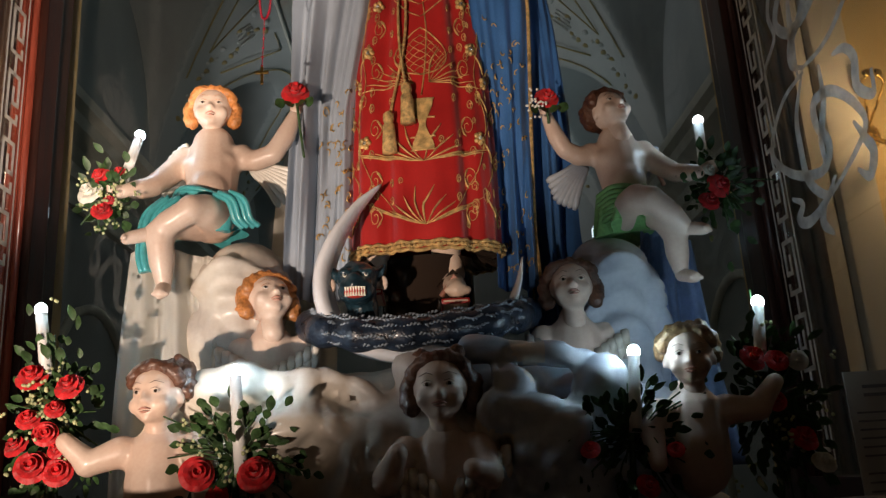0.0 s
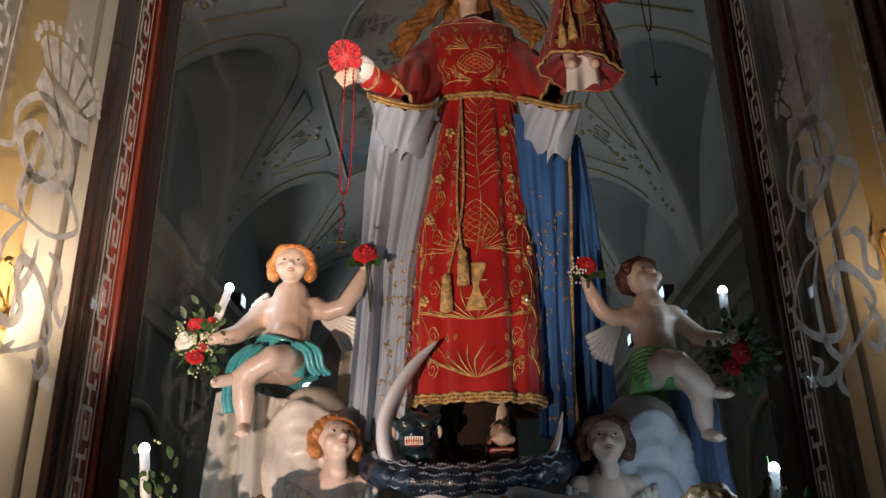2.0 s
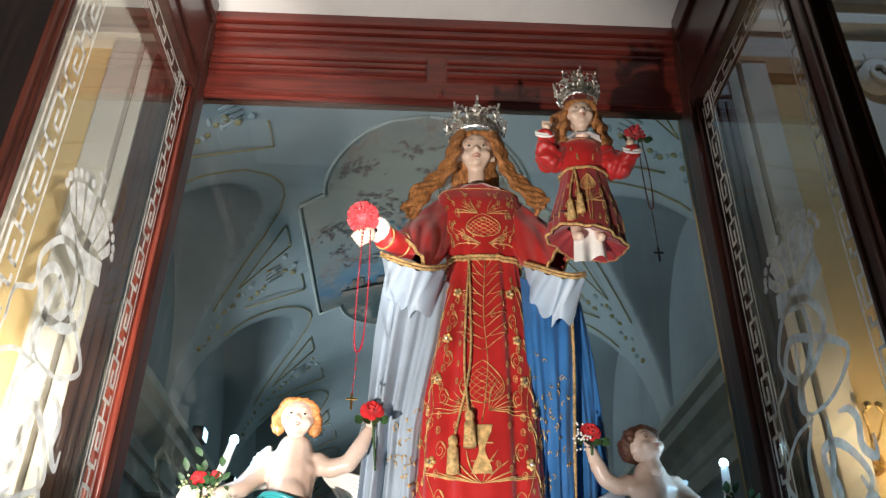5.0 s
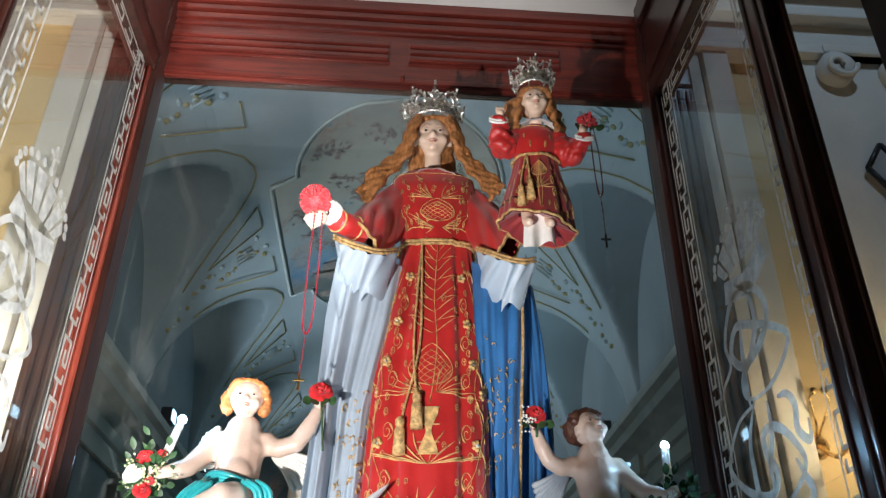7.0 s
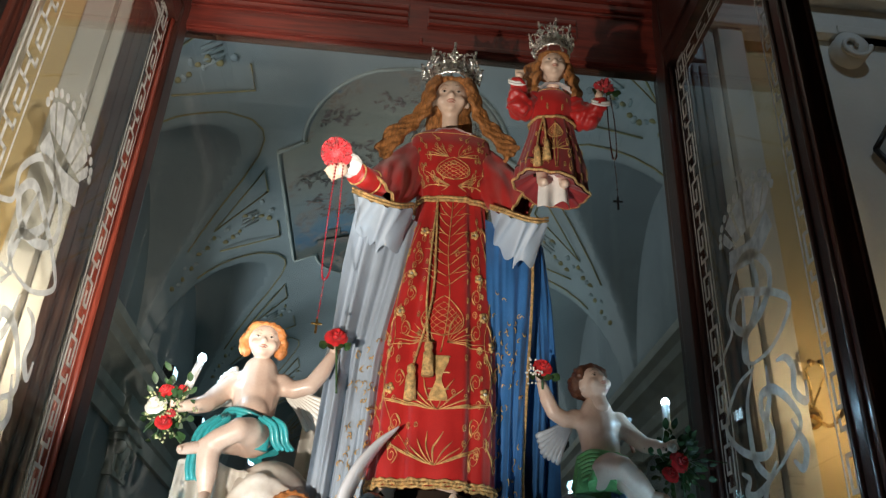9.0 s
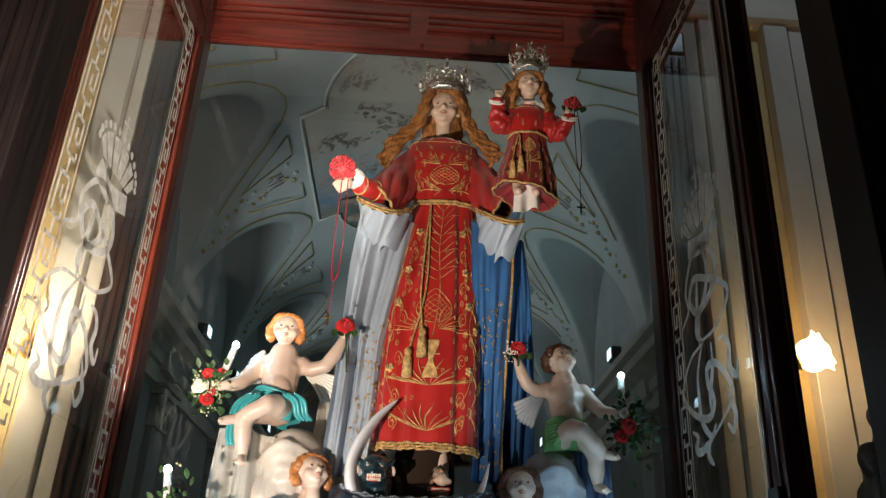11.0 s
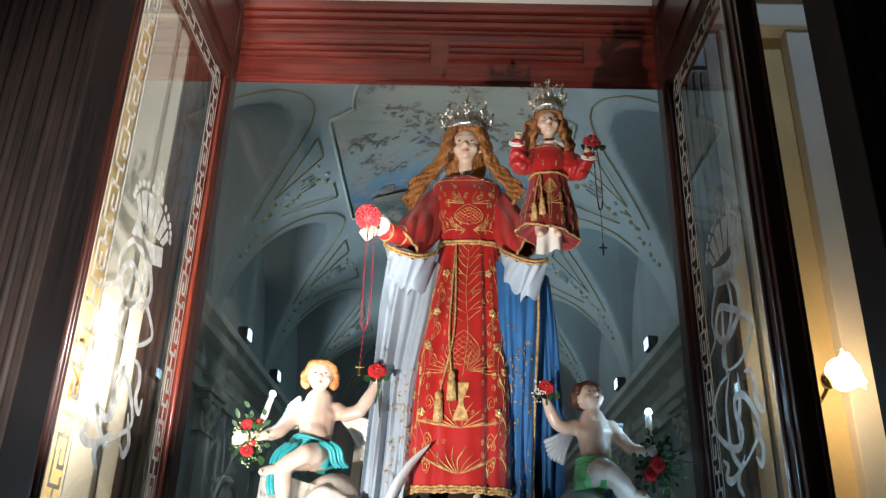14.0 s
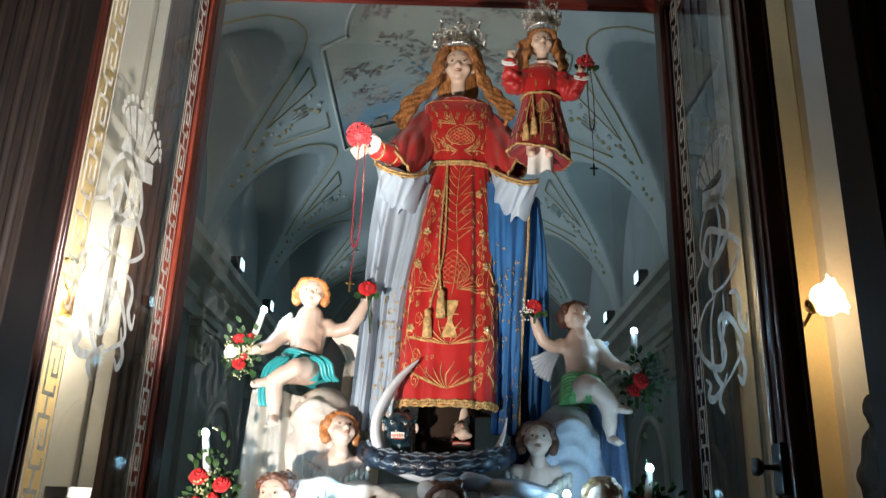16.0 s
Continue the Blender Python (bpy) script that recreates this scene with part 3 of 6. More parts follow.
for s in (-1, 1):
    vault_line("fresco_frame", [(s * x, y) for x, y in outline], 0.022, M_STUCCO, "raised white stucco frame of the painted panel", 1)
    for yc in (FC + FH + 0.02, FC - FH - 0.02):
        vault_line("fresco_frame", [(s * (FW + 0.05), yc), (s * 1.3, yc)], 0.022, M_STUCCO, "raised white stucco frame of the painted panel", 1)
    for k in range(-1, 4):
        yc = BAY0 + BAY * k
        # gilt line that follows the crease of the lunette
        arc = []
        for a in np.linspace(-1.32, 1.32, 40).tolist():
            y = yc + a
            x = SPAN
            for q in np.linspace(3.1, 0.4, 120):
                if vault_height(q, y) <= SPRING + math.sqrt(RISE ** 2 - q * q) + 0.012:
                    x = q
                    break
            arc.append((s * max(0.2, x - 0.22), y))
        vault_line("lunette_trim", arc, 0.011, M_GILT, "thin gilt line beside a lunette", 1)
        # stucco panel on the pier between two lunettes
        yp = yc + BAY / 2
        for pts in ([(s * 1.85, yp - 0.45), (s * 1.85, yp - 0.95), (s * 2.5, yp - 0.3), (s * 1.85, yp - 0.45)], [(s * 1.8, yp + 0.4), (s * 1.8, yp + 0.85), (s * 2.5, yp + 0.25)]):
            vault_line("panel_trim", pts, 0.012, M_GILT, "thin gilt border of a stucco panel", 1)
        bm = bmesh.new()
        rnd = random.Random(5 + k)
        for q in range(26):
            x, y = s * (1.85 + 1.15 * q / 26), yp + rnd.uniform(-0.22, 0.22) * (1.25 - q / 26)
            add_ball(bm, vault_point(x, y, 0.0), (0.05 * rnd.uniform(0.5, 1.2), 0.06 * rnd.uniform(0.4, 1.2), 0.03), seg=8, rings=5, mi=q % 2)
        for q in range(4):
            a = vault_point(s * 2.02, yp - 0.14 + q * 0.09, 0.02)
            add_sweep(bm, [a, vault_point(s * 2.2, yp - 0.14 + q * 0.09, 0.02)], 0.014, 6)
        structure("stucco_ornament", bm, [M_VAULT, M_GILT], "small relief of scrolls and leaves on the vault", "stucco")

def floodlight(side, y):
    f = empty("floodlight", "small black floodlight standing on the cornice", "floodlight", "cornice floodlights", at=(side * 2.82, y, 5.0))
    box_part("housing", -0.07, 0.07, -0.12, 0.12, 0.06, 0.24, M_FLOODB, f, 0.012)
    box_part("bracket", -0.02, 0.02, -0.14, 0.14, 0.0, 0.07, M_FLOODB, f, 0.004)
    bm = bmesh.new()
    add_box(bm, -side * 0.075 - 0.004, -side * 0.075 + 0.004, -0.10, 0.10, 0.08, 0.22)
    part("glass", bm, M_FLOODG, f, "glowing cool-white front glass")


for side in (-1, 1):
    for y in (5.5, 9.96, 12.16, 15.8):
        floodlight(side, y)

# ---- the altar wall beside the case ----
for side in (-1, 1):
    # inner pilaster, yellow field, outer pilaster
    for x0, x1, d in ((1.24, 1.335, 0.06), (1.352, 1.47, 0.075), (1.68, 1.80, 0.07), (1.815, 2.3, 0.05)):
        bm = bmesh.new()
        a, b = sorted((side * x0, side * x1))
        add_box(bm, a, b, 2.42 - d, 2.43, 0, 4.42, 0.006)
        structure("pilaster_strip", bm, M_CREAM, "cream plaster strip of a wall pilaster", "pilaster")
    for x in (1.3435, 1.8075):
        bm = bmesh.new()
        add_box(bm, *sorted((side * (x - 0.008), side * (x + 0.008))), 2.385, 2.43, 0, 4.42)
        structure("pilaster_joint", bm, M_GROOVE, "narrow shadowed joint in a pilaster", "joint")
    bm = bmesh.new()
    for z0, z1, d, w in ((4.42, 4.47, 0.10, 0.02), (4.47, 4.62, 0.07, 0.0), (4.62, 4.68, 0.14, 0.04), (4.68, 4.80, 0.10, 0.02), (4.80, 4.90, 0.22, 0.08), (4.90, 5.0, 0.28, 0.1)):
        a, b = sorted((side * (1.2 - w), side * (3.2)))
        add_box(bm, a, b, 2.42 - d, 2.43, z0, z1, 0.008)
    structure("wall_cornice", bm, M_CREAM, "stepped cream plaster cornice of the altar wall", "cornice")
    # scrolled capital
    c = empty("capital", "cream plaster scrolled capital on the altar wall", "capital", "wall capitals", "structure", (side * 2.12, 2.36, 4.30))
    bm = bmesh.new()
    add_box(bm, -0.2, 0.2, -0.05, 0.05, 0.12, 0.17, 0.01)
    for q in (-1, 1):
        add_lathe(bm, [(0.0, -0.06), (0.05, -0.06), (0.085, -0.05), (0.085, 0.05), (0.0, 0.05)], Matrix.Translation((q * 0.15, 0, 0.04)) @ Matrix.Rotation(math.pi / 2, 4, "X"), 18)
        spiral = [(q * 0.15 + (0.012 + 0.011 * t) * math.cos(t * q), -0.062, 0.04 + (0.012 + 0.011 * t) * math.sin(t)) for t in np.linspace(0, 6.3, 30).tolist()]
        add_sweep(bm, spiral, 0.012, 6)
    part("volutes", bm, M_CREAM, c)
    # dark lozenge frame on the wall
    d = empty("lozenge_frame", "small dark lozenge-shaped frame hung on the wall", "frame", "lozenge frames", at=(side * 2.06, 2.34, 3.78))
    bm = bmesh.new()
    for k in range(4):
        a0, a1 = k * math.pi / 2, (k + 1) * math.pi / 2
        add_sweep(bm, [(0.085 * math.cos(a0), 0, 0.13 * math.sin(a0)), (0.085 * math.cos(a1), 0, 0.13 * math.sin(a1))], 0.013, 6)
    part("frame", bm, M_BLACK, d)
    bm = bmesh.new()
    add_prism(bm, [(0.08, 0.0, 0), (0, 0.0, 0.12), (-0.08, 0.0, 0), (0, 0.0, -0.12)], (0, 0.012, 0))
    part("plaque", bm, M_GREY, d)

# wooden board behind the case, fluted where it shows beside it
bm = bmesh.new()
for side in (-1, 1):
    add_box(bm, *sorted((side * 1.045, side * 1.235)), 2.26, 2.415, 1.3, 4.2, 0.006)
    for k in range(5):
        x = side * (1.06 + 0.036 * k)
        add_box(bm, x - 0.011, x + 0.011, 2.245, 2.27, 1.4, 4.08, 0.008)
add_box(bm, -1.236, 1.236, 2.25, 2.415, 4.1, 4.24, 0.015)
tagged(finish("casing", bm, M_BROWN), "fluted brown wooden casing that lines the wall opening", "casing")

# altar under the case
bm = bmesh.new()
add_box(bm, -1.25, 1.25, 0.95, 2.25, 0.0, 1.0, 0.01)
add_box(bm, -1.6, 1.6, 0.93, 2.25, 1.0, 1.3, 0.015)
tagged(finish("altar", bm, M_CREAM), "pale stone altar block that carries the case", "altar")

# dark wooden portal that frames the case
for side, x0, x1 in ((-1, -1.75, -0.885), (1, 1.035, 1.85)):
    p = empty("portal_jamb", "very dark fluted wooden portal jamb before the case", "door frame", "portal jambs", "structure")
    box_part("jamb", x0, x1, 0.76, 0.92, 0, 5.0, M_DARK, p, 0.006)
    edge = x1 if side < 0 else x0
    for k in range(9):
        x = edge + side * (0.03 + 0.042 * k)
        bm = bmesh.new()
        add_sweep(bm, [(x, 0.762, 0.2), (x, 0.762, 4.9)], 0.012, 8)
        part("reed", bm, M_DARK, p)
bm = bmesh.new()
add_prism(bm, [(1.034, 0.83, 1.66), (1.034, 0.845, 1.66), (1.034, 0.845, 1.79), (1.034, 0.83, 1.79)], (-0.012, 0, 0))
add_sweep(bm, [(1.03, 0.84, 1.78), (1.0, 0.84, 1.785), (0.995, 0.84, 1.74)], 0.007, 8)
tagged(finish("wall_hook", bm, M_BLACK), "small black iron hook on the portal jamb", "hook")

# ---- the glass case ----
case = empty("display_case", "dark mahogany display case with etched glass sides", "display case")
PX, PY0, PY1, PZ0, PZ1 = 0.985, 1.17, 2.01, 1.42, 3.84
box_part("base", -1.07, 1.07, 1.03, 2.24, 1.3, 1.45, M_WOOD, case, 0.01)
for side, word in ((-1, "lit"), (1, "shaded")):
    s = side
    PF, PY0 = (1.03, 1.10) if s < 0 else (1.16, 1.27)
    # front post with two beads, rear post with a moulded bead
    bm = bmesh.new()
    add_box(bm, *sorted((s * 0.945, s * 1.008)), PF, PY0, 1.45, 4.36, 0.008)
    part("front_post", bm, M_WOOD, case)
    for x, y, r, m in ((0.945, PF + 0.03, 0.009, M_WOOD), (0.945, PY0 - 0.02, 0.009, M_WOOD), (1.004, PF + 0.004, 0.010, M_WOOD)):
        bm = bmesh.new()
        add_sweep(bm, [(s * x, y, 1.46), (s * x, y, 4.3)], r, 8)
        part("bead_moulding", bm, m, case)
    bm = bmesh.new()
    add_box(bm, *sorted((s * 0.947, s * 1.04)), 2.045, 2.134, 1.45, 4.32, 0.005)
    part("rear_post", bm, M_WOOD, case)
    box_part("rear_batten", *sorted((s * 1.0, s * 1.038)), 2.136, 2.244, 1.45, 4.32, M_WOOD, case)
    bm = bmesh.new()
    for k, (x, r) in enumerate(((0.975, 0.010), (0.992, 0.008), (1.008, 0.010))):
        add_sweep(bm, [(s * x, 2.035 - 0.004 * k, 1.46), (s * x, 2.035 - 0.004 * k, 3.86)], r, 8)
    # left takes a brighter red as if lit, right plain dark wood for shade
    part("post_moulding", bm, M_LIT_WOOD if s < 0 else M_WOOD, case, "polished reeded moulding")
    bm = bmesh.new()
    add_box(bm, *sorted((s * 0.955, s * 1.045)), PY0, 2.045, 3.85, 4.32, 0.006)
    part("side_rail", bm, M_WOOD, case)
    box_part("rail_moulding", *sorted((s * 0.945, s * 0.957)), PY0, 2.045, 3.93, 4.0, M_WOOD, case, 0.004)
    box_part("rail_moulding", *sorted((s * 0.935, s * 0.957)), PY0, 2.045, 4.22, 4.32, M_WOOD, case, 0.008)
    box_part("lower_rail", *sorted((s * 0.955, s * 1.045)), PY0, 2.045, 1.45, 1.56, M_WOOD, case)
    bm = bmesh.new()
    add_box(bm, *sorted((s * PX, s * (PX + 0.006))), PY0, 2.04, 1.55, 3.86)
    pane = part("glass_pane", bm, M_GLASS, case, "clear side pane with an etched border")
    pane.visible_shadow = False

    def flat_ribbon(bm, pts, width, x=s * (PX - 0.0012)):
        """A thin etched line in the plane of the pane; pts are (y, z)."""
        p = [Vector(q) for q in pts]
        n = len(p)
        wid = width if callable(width) else (lambda t: width)
        a, b = [], []
        for i in range(n):
            d = (p[min(i + 1, n - 1)] - p[max(i - 1, 0)]).normalized()
            o = Vector((-d.y, d.x)) * wid(i / (n - 1)) / 2
            a.append(bm.verts.new((x, p[i].x + o.x, p[i].y + o.y)))
            b.append(bm.verts.new((x, p[i].x - o.x, p[i].y - o.y)))
        for i in range(n - 1):
            bm.faces.new((a[i], a[i + 1], b[i + 1], b[i]))

    def straight(bm, y0, z0, y1, z1, w, x=s * (PX - 0.0012)):
        d = (Vector((y1, z1)) - Vector((y0, z0)))
        L = d.length
        d.normalize()
        o = Vector((-d.y, d.x)) * w / 2
        q = [(y0 - d.x * w / 2, z0 - d.y * w / 2), (y1 + d.x * w / 2, z1 + d.y * w / 2)]
        bm.faces.new([bm.verts.new((x, *c)) for c in ((q[0][0] + o.x, q[0][1] + o.y), (q[1][0] + o.x, q[1][1] + o.y), (q[1][0] - o.x, q[1][1] - o.y), (q[0][0] - o.x, q[0][1] - o.y))])

    # meander bands up both edges and across the top
    bm = bmesh.new()
    for y0, y1 in (((1.185, 1.295) if s < 0 else (1.285, 1.375)), (1.92, 2.015)):
        straight(bm, y0, 1.6, y0, 3.82, 0.007)
        straight(bm, y1, 1.6, y1, 3.82, 0.007)
        w, z, step = y1 - y0, 1.62, 0.19
        while z < 3.75:
            a, b, c = y0 + w * 0.22, y0 + w * 0.5, y0 + w * 0.78
            key = [(a, z), (a, z + 0.13), (c, z + 0.13), (c, z + 0.05), (b, z + 0.05), (b, z + 0.09)]
            for p, q in zip(key, key[1:]):
                straight(bm, *p, *q, 0.012)
            straight(bm, a, z, c, z, 0.012)
            straight(bm, c, z, c, z + 0.02, 0.012)
            straight(bm, b, z + 0.13, b, z + 0.19, 0.012)
            z += step
    for z in (3.765, 3.83):
        straight(bm, PY0 + 0.02, z, 2.0, z, 0.007)
    y = PY0 + 0.12
    while y < 1.9:
        for p, q in (((y, 3.78), (y + 0.07, 3.78)), ((y + 0.07, 3.78), (y + 0.07, 3.815)), ((y + 0.07, 3.815), (y + 0.03, 3.815))):
            straight(bm, *p, *q, 0.009)
        y += 0.11
    part("etched_border", bm, M_ETCH, pane, "frosted meander border")
    # interlaced monogram, one letter over the other
    bm = bmesh.new()
    taper = lambda t: 0.009 + 0.020 * math.sin(math.pi * min(1, max(0, t)))
    # the far pane shows the same device turned round
    turned = (lambda y: y) if s > 0 else (lambda y: 3.22 - y)
    strokes = [
        [(1.92, 2.50), (1.92, 2.58), (1.84, 2.63), (1.85, 2.71), (1.77, 2.80), (1.66, 2.81), (1.57, 2.73), (1.57, 2.66), (1.65, 2.61), (1.76, 2.60), (1.82, 2.66), (1.76, 2.72), (1.65, 2.68), (1.55, 2.63), (1.48, 2.57), (1.54, 2.52), (1.63, 2.49), (1.74, 2.49)],
        [(1.72, 2.85), (1.65, 2.77), (1.64, 2.68), (1.70, 2.61), (1.77, 2.57), (1.78, 2.52), (1.73, 2.49)],
        [(1.73, 2.72), (1.75, 2.63), (1.76, 2.54), (1.76, 2.48)],
        [(1.73, 2.48), (1.86, 2.46), (1.96, 2.37), (1.88, 2.28), (1.74, 2.23), (1.68, 2.27), (1.72, 2.34), (1.71, 2.39), (1.63, 2.38), (1.55, 2.31), (1.53, 2.25), (1.62, 2.20), (1.70, 2.17)],
        [(1.74, 2.48), (1.80, 2.40), (1.81, 2.32), (1.80, 2.23), (1.73, 2.17), (1.69, 2.18)],
        [(1.66, 2.46), (1.67, 2.37), (1.71, 2.30), (1.71, 2.23)],
        [(1.60, 2.45), (1.55, 2.44), (1.52, 2.40), (1.53, 2.34), (1.48, 2.30), (1.47, 2.35)],
        [(1.90, 2.22), (1.85, 2.19), (1.88, 2.16), (1.83, 2.14), (1.74, 2.16), (1.68, 2.20)],
        [(1.74, 2.16), (1.77, 2.12), (1.73, 2.08)],
        [(1.57, 2.28), (1.54, 2.23), (1.52, 2.19), (1.55, 2.15), (1.59, 2.18)],
    ]
    for st in strokes:
        flat_ribbon(bm, [(p.x, p.y) for p in curve([(turned(y), z, 0) for y, z in st], 8)], taper)
    part("etched_monogram", bm, M_ETCH, pane, "frosted interlaced monogram")
    bm = bmesh.new()
    yk = 1.57 if s < 0 else 1.65
    flat_ribbon(bm, [(p.x, p.y) for p in curve([(yk - 0.14, 2.845, 0), (yk - 0.02, 2.81, 0), (yk + 0.14, 2.845, 0)], 8)], 0.07)
    for k in range(6):
        # dome of the crown in six frosted gores
        a0, a1 = math.pi * (k + 0.12) / 6, math.pi * (k + 0.88) / 6
        b0, b1 = yk - 0.13 + 0.26 * (k + 0.1) / 6, yk - 0.13 + 0.26 * (k + 0.9) / 6
        arc = [(yk - 0.165 * math.cos(a), 2.92 + 0.085 * math.sin(a)) for a in np.linspace(a0, a1, 6).tolist()]
        bm.faces.new([bm.verts.new((s * (PX - 0.0012), y, z)) for y, z in [(b0, 2.885)] + arc + [(b1, 2.885)]])
    for k in range(13):
        a = math.pi * k / 12
        c = Vector((yk - 0.185 * math.cos(a), 2.93 + 0.10 * math.sin(a)))
        bm.faces.new([bm.verts.new((s * (PX - 0.0014), c.x + 0.014 * math.cos(q), c.y + 0.014 * math.sin(q))) for q in np.linspace(0, math.tau, 10)[:-1]])
    straight(bm, yk, 3.03, yk, 3.11, 0.013)
    straight(bm, yk - 0.025, 3.08, yk + 0.025, 3.08, 0.013)
    part("etched_crown", bm, M_ETCH, pane, "frosted crown")

bm = bmesh.new()
add_box(bm, -0.947, 0.947, REAR_Y, REAR_Y + 0.006, 1.45, 3.905)
rear = part("rear_pane", bm, M_GLASS, case, "large clear rear pane")
rear.visible_shadow = False
# moulded frieze board over the rear pane
bm = bmesh.new()
add_box(bm, -0.955, 0.955, 2.115, 2.138, 3.895, 4.32, 0.004)
part("frieze", bm, M_WOOD_H, case, "reddish mahogany frieze board")
for z0, z1, d in ((4.27, 4.32, 0.04), (4.235, 4.262, 0.028), (4.195, 4.225, 0.018), (4.165, 4.18, 0.010), (3.905, 3.93, 0.008)):
    box_part("frieze_moulding", -0.954, 0.954, 2.115 - d, 2.117, z0, z1, M_WOOD_H, case, 0.004)
for x0, x1 in ((-0.95, -0.075), (0.0, 0.62)):
    bm = bmesh.new()
    add_box(bm, x0, x1, 2.106, 2.118, 4.01, 4.125, 0.003)
    panel = part("reeded_panel", bm, M_WOOD_H, case)
    for k in range(3):
        box_part("reed", x0 + 0.004, x1 - 0.004, 2.094, 2.108, 4.018 + 0.035 * k, 4.042 + 0.035 * k, M_WOOD_H, panel, 0.006)
bm = bmesh.new()
add_lathe(bm, [(0, 0), (0.008, 0), (0.009, 0.006), (0.006, 0.03), (0, 0.03)], pose(-0.02, 2.112, 3.925, 90), 12)
part("peg", bm, M_WOOD_H, case)
box_part("top_panel", -1.06, 1.06, 1.05, 2.24, 4.322, 4.37, M_PANEL, case, 0.004, "white painted inner ceiling")
box_part("front_rail", -0.945, 0.945, 1.08, 1.16, 4.22, 4.321, M_WOOD, case, 0.008)
# sill added below the view to cast shade on the lowest figures
box_part("shading_sill", -0.945, 0.945, 1.04, 1.12, 1.45, 1.553, M_WOOD, case, 0.008)
# knob and its plate
bm = bmesh.new()
add_box(bm, 0.925, 0.946, 1.18, 1.24, 1.80, 1.93, 0.006)
part("lock_plate", bm, M_BLACK, case)
bm = bmesh.new()
add_lathe(bm, [(0.0, 0), (0.014, 0), (0.008, 0.01), (0.007, 0.04), (0.018, 0.045), (0.024, 0.055), (0.022, 0.066), (0.0, 0.07)], Matrix.Translation((0.93, 1.205, 1.868)) @ Matrix.Rotation(-math.pi / 2, 4, "Y"), 18)
part("knob", bm, M_BLACK, case, "black turned knob")


def sconce(side):
    s = empty("wall_sconce", "lit brass wall sconce with a frilled frosted glass shade", "wall lamp", "wall sconces", at=(side * 1.50, 2.36, 2.56 if side < 0 else 2.60))
    bm = bmesh.new()
    add_lathe(bm, [(0, 0), (0.045, 0), (0.05, 0.01), (0.03, 0.02), (0, 0.022)], pose(0, 0.055, -0.02, 90), 20)
    add_sweep(bm, curve([(0, 0.03, -0.02), (0, -0.07, -0.09), (-side * 0.01, -0.17, -0.085), (side * 0.0, -0.225, -0.04)], 8), 0.008, 8)
    for k in (-1, 1):
        add_sweep(bm, curve([(0, 0.02, 0.0), (k * 0.02, -0.03, 0.07), (k * 0.035, -0.05, 0.12), (k * 0.01, -0.06, 0.145)], 6), 0.005, 6)
        add_ball(bm, (k * 0.018, -0.06, 0.15), (0.016, 0.005, 0.013), seg=10, rings=6)
    part("bracket", bm, M_BRASS, s)
    # cup and shade lean outwards, away from the case
    lean = Matrix.Translation((side * 0.0, -0.23, -0.03)) @ Vector((side * 0.9, -0.25, 0.42)).to_track_quat("Z", "Y").to_matrix().to_4x4()
    bm = bmesh.new()
    add_lathe(bm, [(0, -0.03), (0.016, -0.03), (0.03, -0.02), (0.034, -0.008), (0.022, 0.002), (0.02, 0.012)], lean, 20)
    part("cup", bm, M_BRASS, s)
    bm = bmesh.new()
    prof = [(0.022, 0.002), (0.046, 0.012), (0.060, 0.032), (0.062, 0.055), (0.058, 0.075), (0.066, 0.092), (0.078, 0.102)]
    add_lathe(bm, prof, lean, 48, wave=lambda a, i: 1 + (0.012 + 0.018 * i) * math.sin(8 * a))
    sh = part("shade", bm, M_SHADE, s, "glowing frilled glass shade")
    sh.visible_shadow = False


sconce(-1)
sconce(1)


def notice(x0, x1, y, z0, z1, lean):
    n = empty("notice", "white printed notice card leaning in the case", "notice", "notice cards", at=(x0, y, z0))
    bm = bmesh.new()
    w, h = x1 - x0, z1 - z0
    add_prism(bm, [(0, 0, 0), (w, 0, 0.004), (w + lean, 0.04, h), (lean, 0.04, h)], (0, 0.003, 0))
    part("sheet", bm, M_PAPER, n)
    rnd = random.Random(2)
    for k in range(16):
        t = 0.90 - 0.048 * k
        a, b = (0.2, 0.8) if k < 2 else (0.08, rnd.uniform(0.8, 0.93))
        if k in (2, 9):
            continue
        bm = bmesh.new()
        th = 0.007 if k < 2 else 0.004
        q = lambda u, v: (u * w + lean * v, 0.04 * v - 0.0015, v * h)
        add_prism(bm, [q(a, t), q(b, t), q(b, t + th / h * 0.8), q(a, t + th / h * 0.8)], (0, 0.0008, 0))
        part("text_line", bm, M_INK, n)


notice(-0.955, -0.835, 1.22, 1.452, 1.765, 0.0)
notice(0.74, 0.88, 1.33, 1.452, 1.74, 0.02)


# dark carved figure beside the case, one plain form
bm = bmesh.new()


def carve(b):
    limb(b, [(1.42, 1.5, 1.32), (1.40, 1.5, 1.6), (1.38, 1.5, 1.85), (1.42, 1.5, 2.05)], [0.10, 0.085, 0.10, 0.075])
    limb(b, [(1.35, 1.46, 1.98), (1.33, 1.44, 1.75), (1.37, 1.44, 1.6)], [0.045, 0.05, 0.04])
    limb(b, [(1.41, 1.5, 2.05), (1.41, 1.49, 2.16)], [0.05, 0.035])
    add_ball(b, (1.41, 1.49, 2.2), (0.035, 0.04, 0.05))
    add_ball(b, (1.34, 1.45, 2.06), (0.04, 0.04, 0.05))


blob(bm, carve, 0.012, 3, wobble=0.02, wscale=14)
add_lathe(bm, [(0, 0), (0.05, 0), (0.05, 0.006), (0, 0.006)], Matrix.Translation((1.37, 1.46, 2.10)) @ Matrix.Rotation(0.1, 4, "Y"), 20)
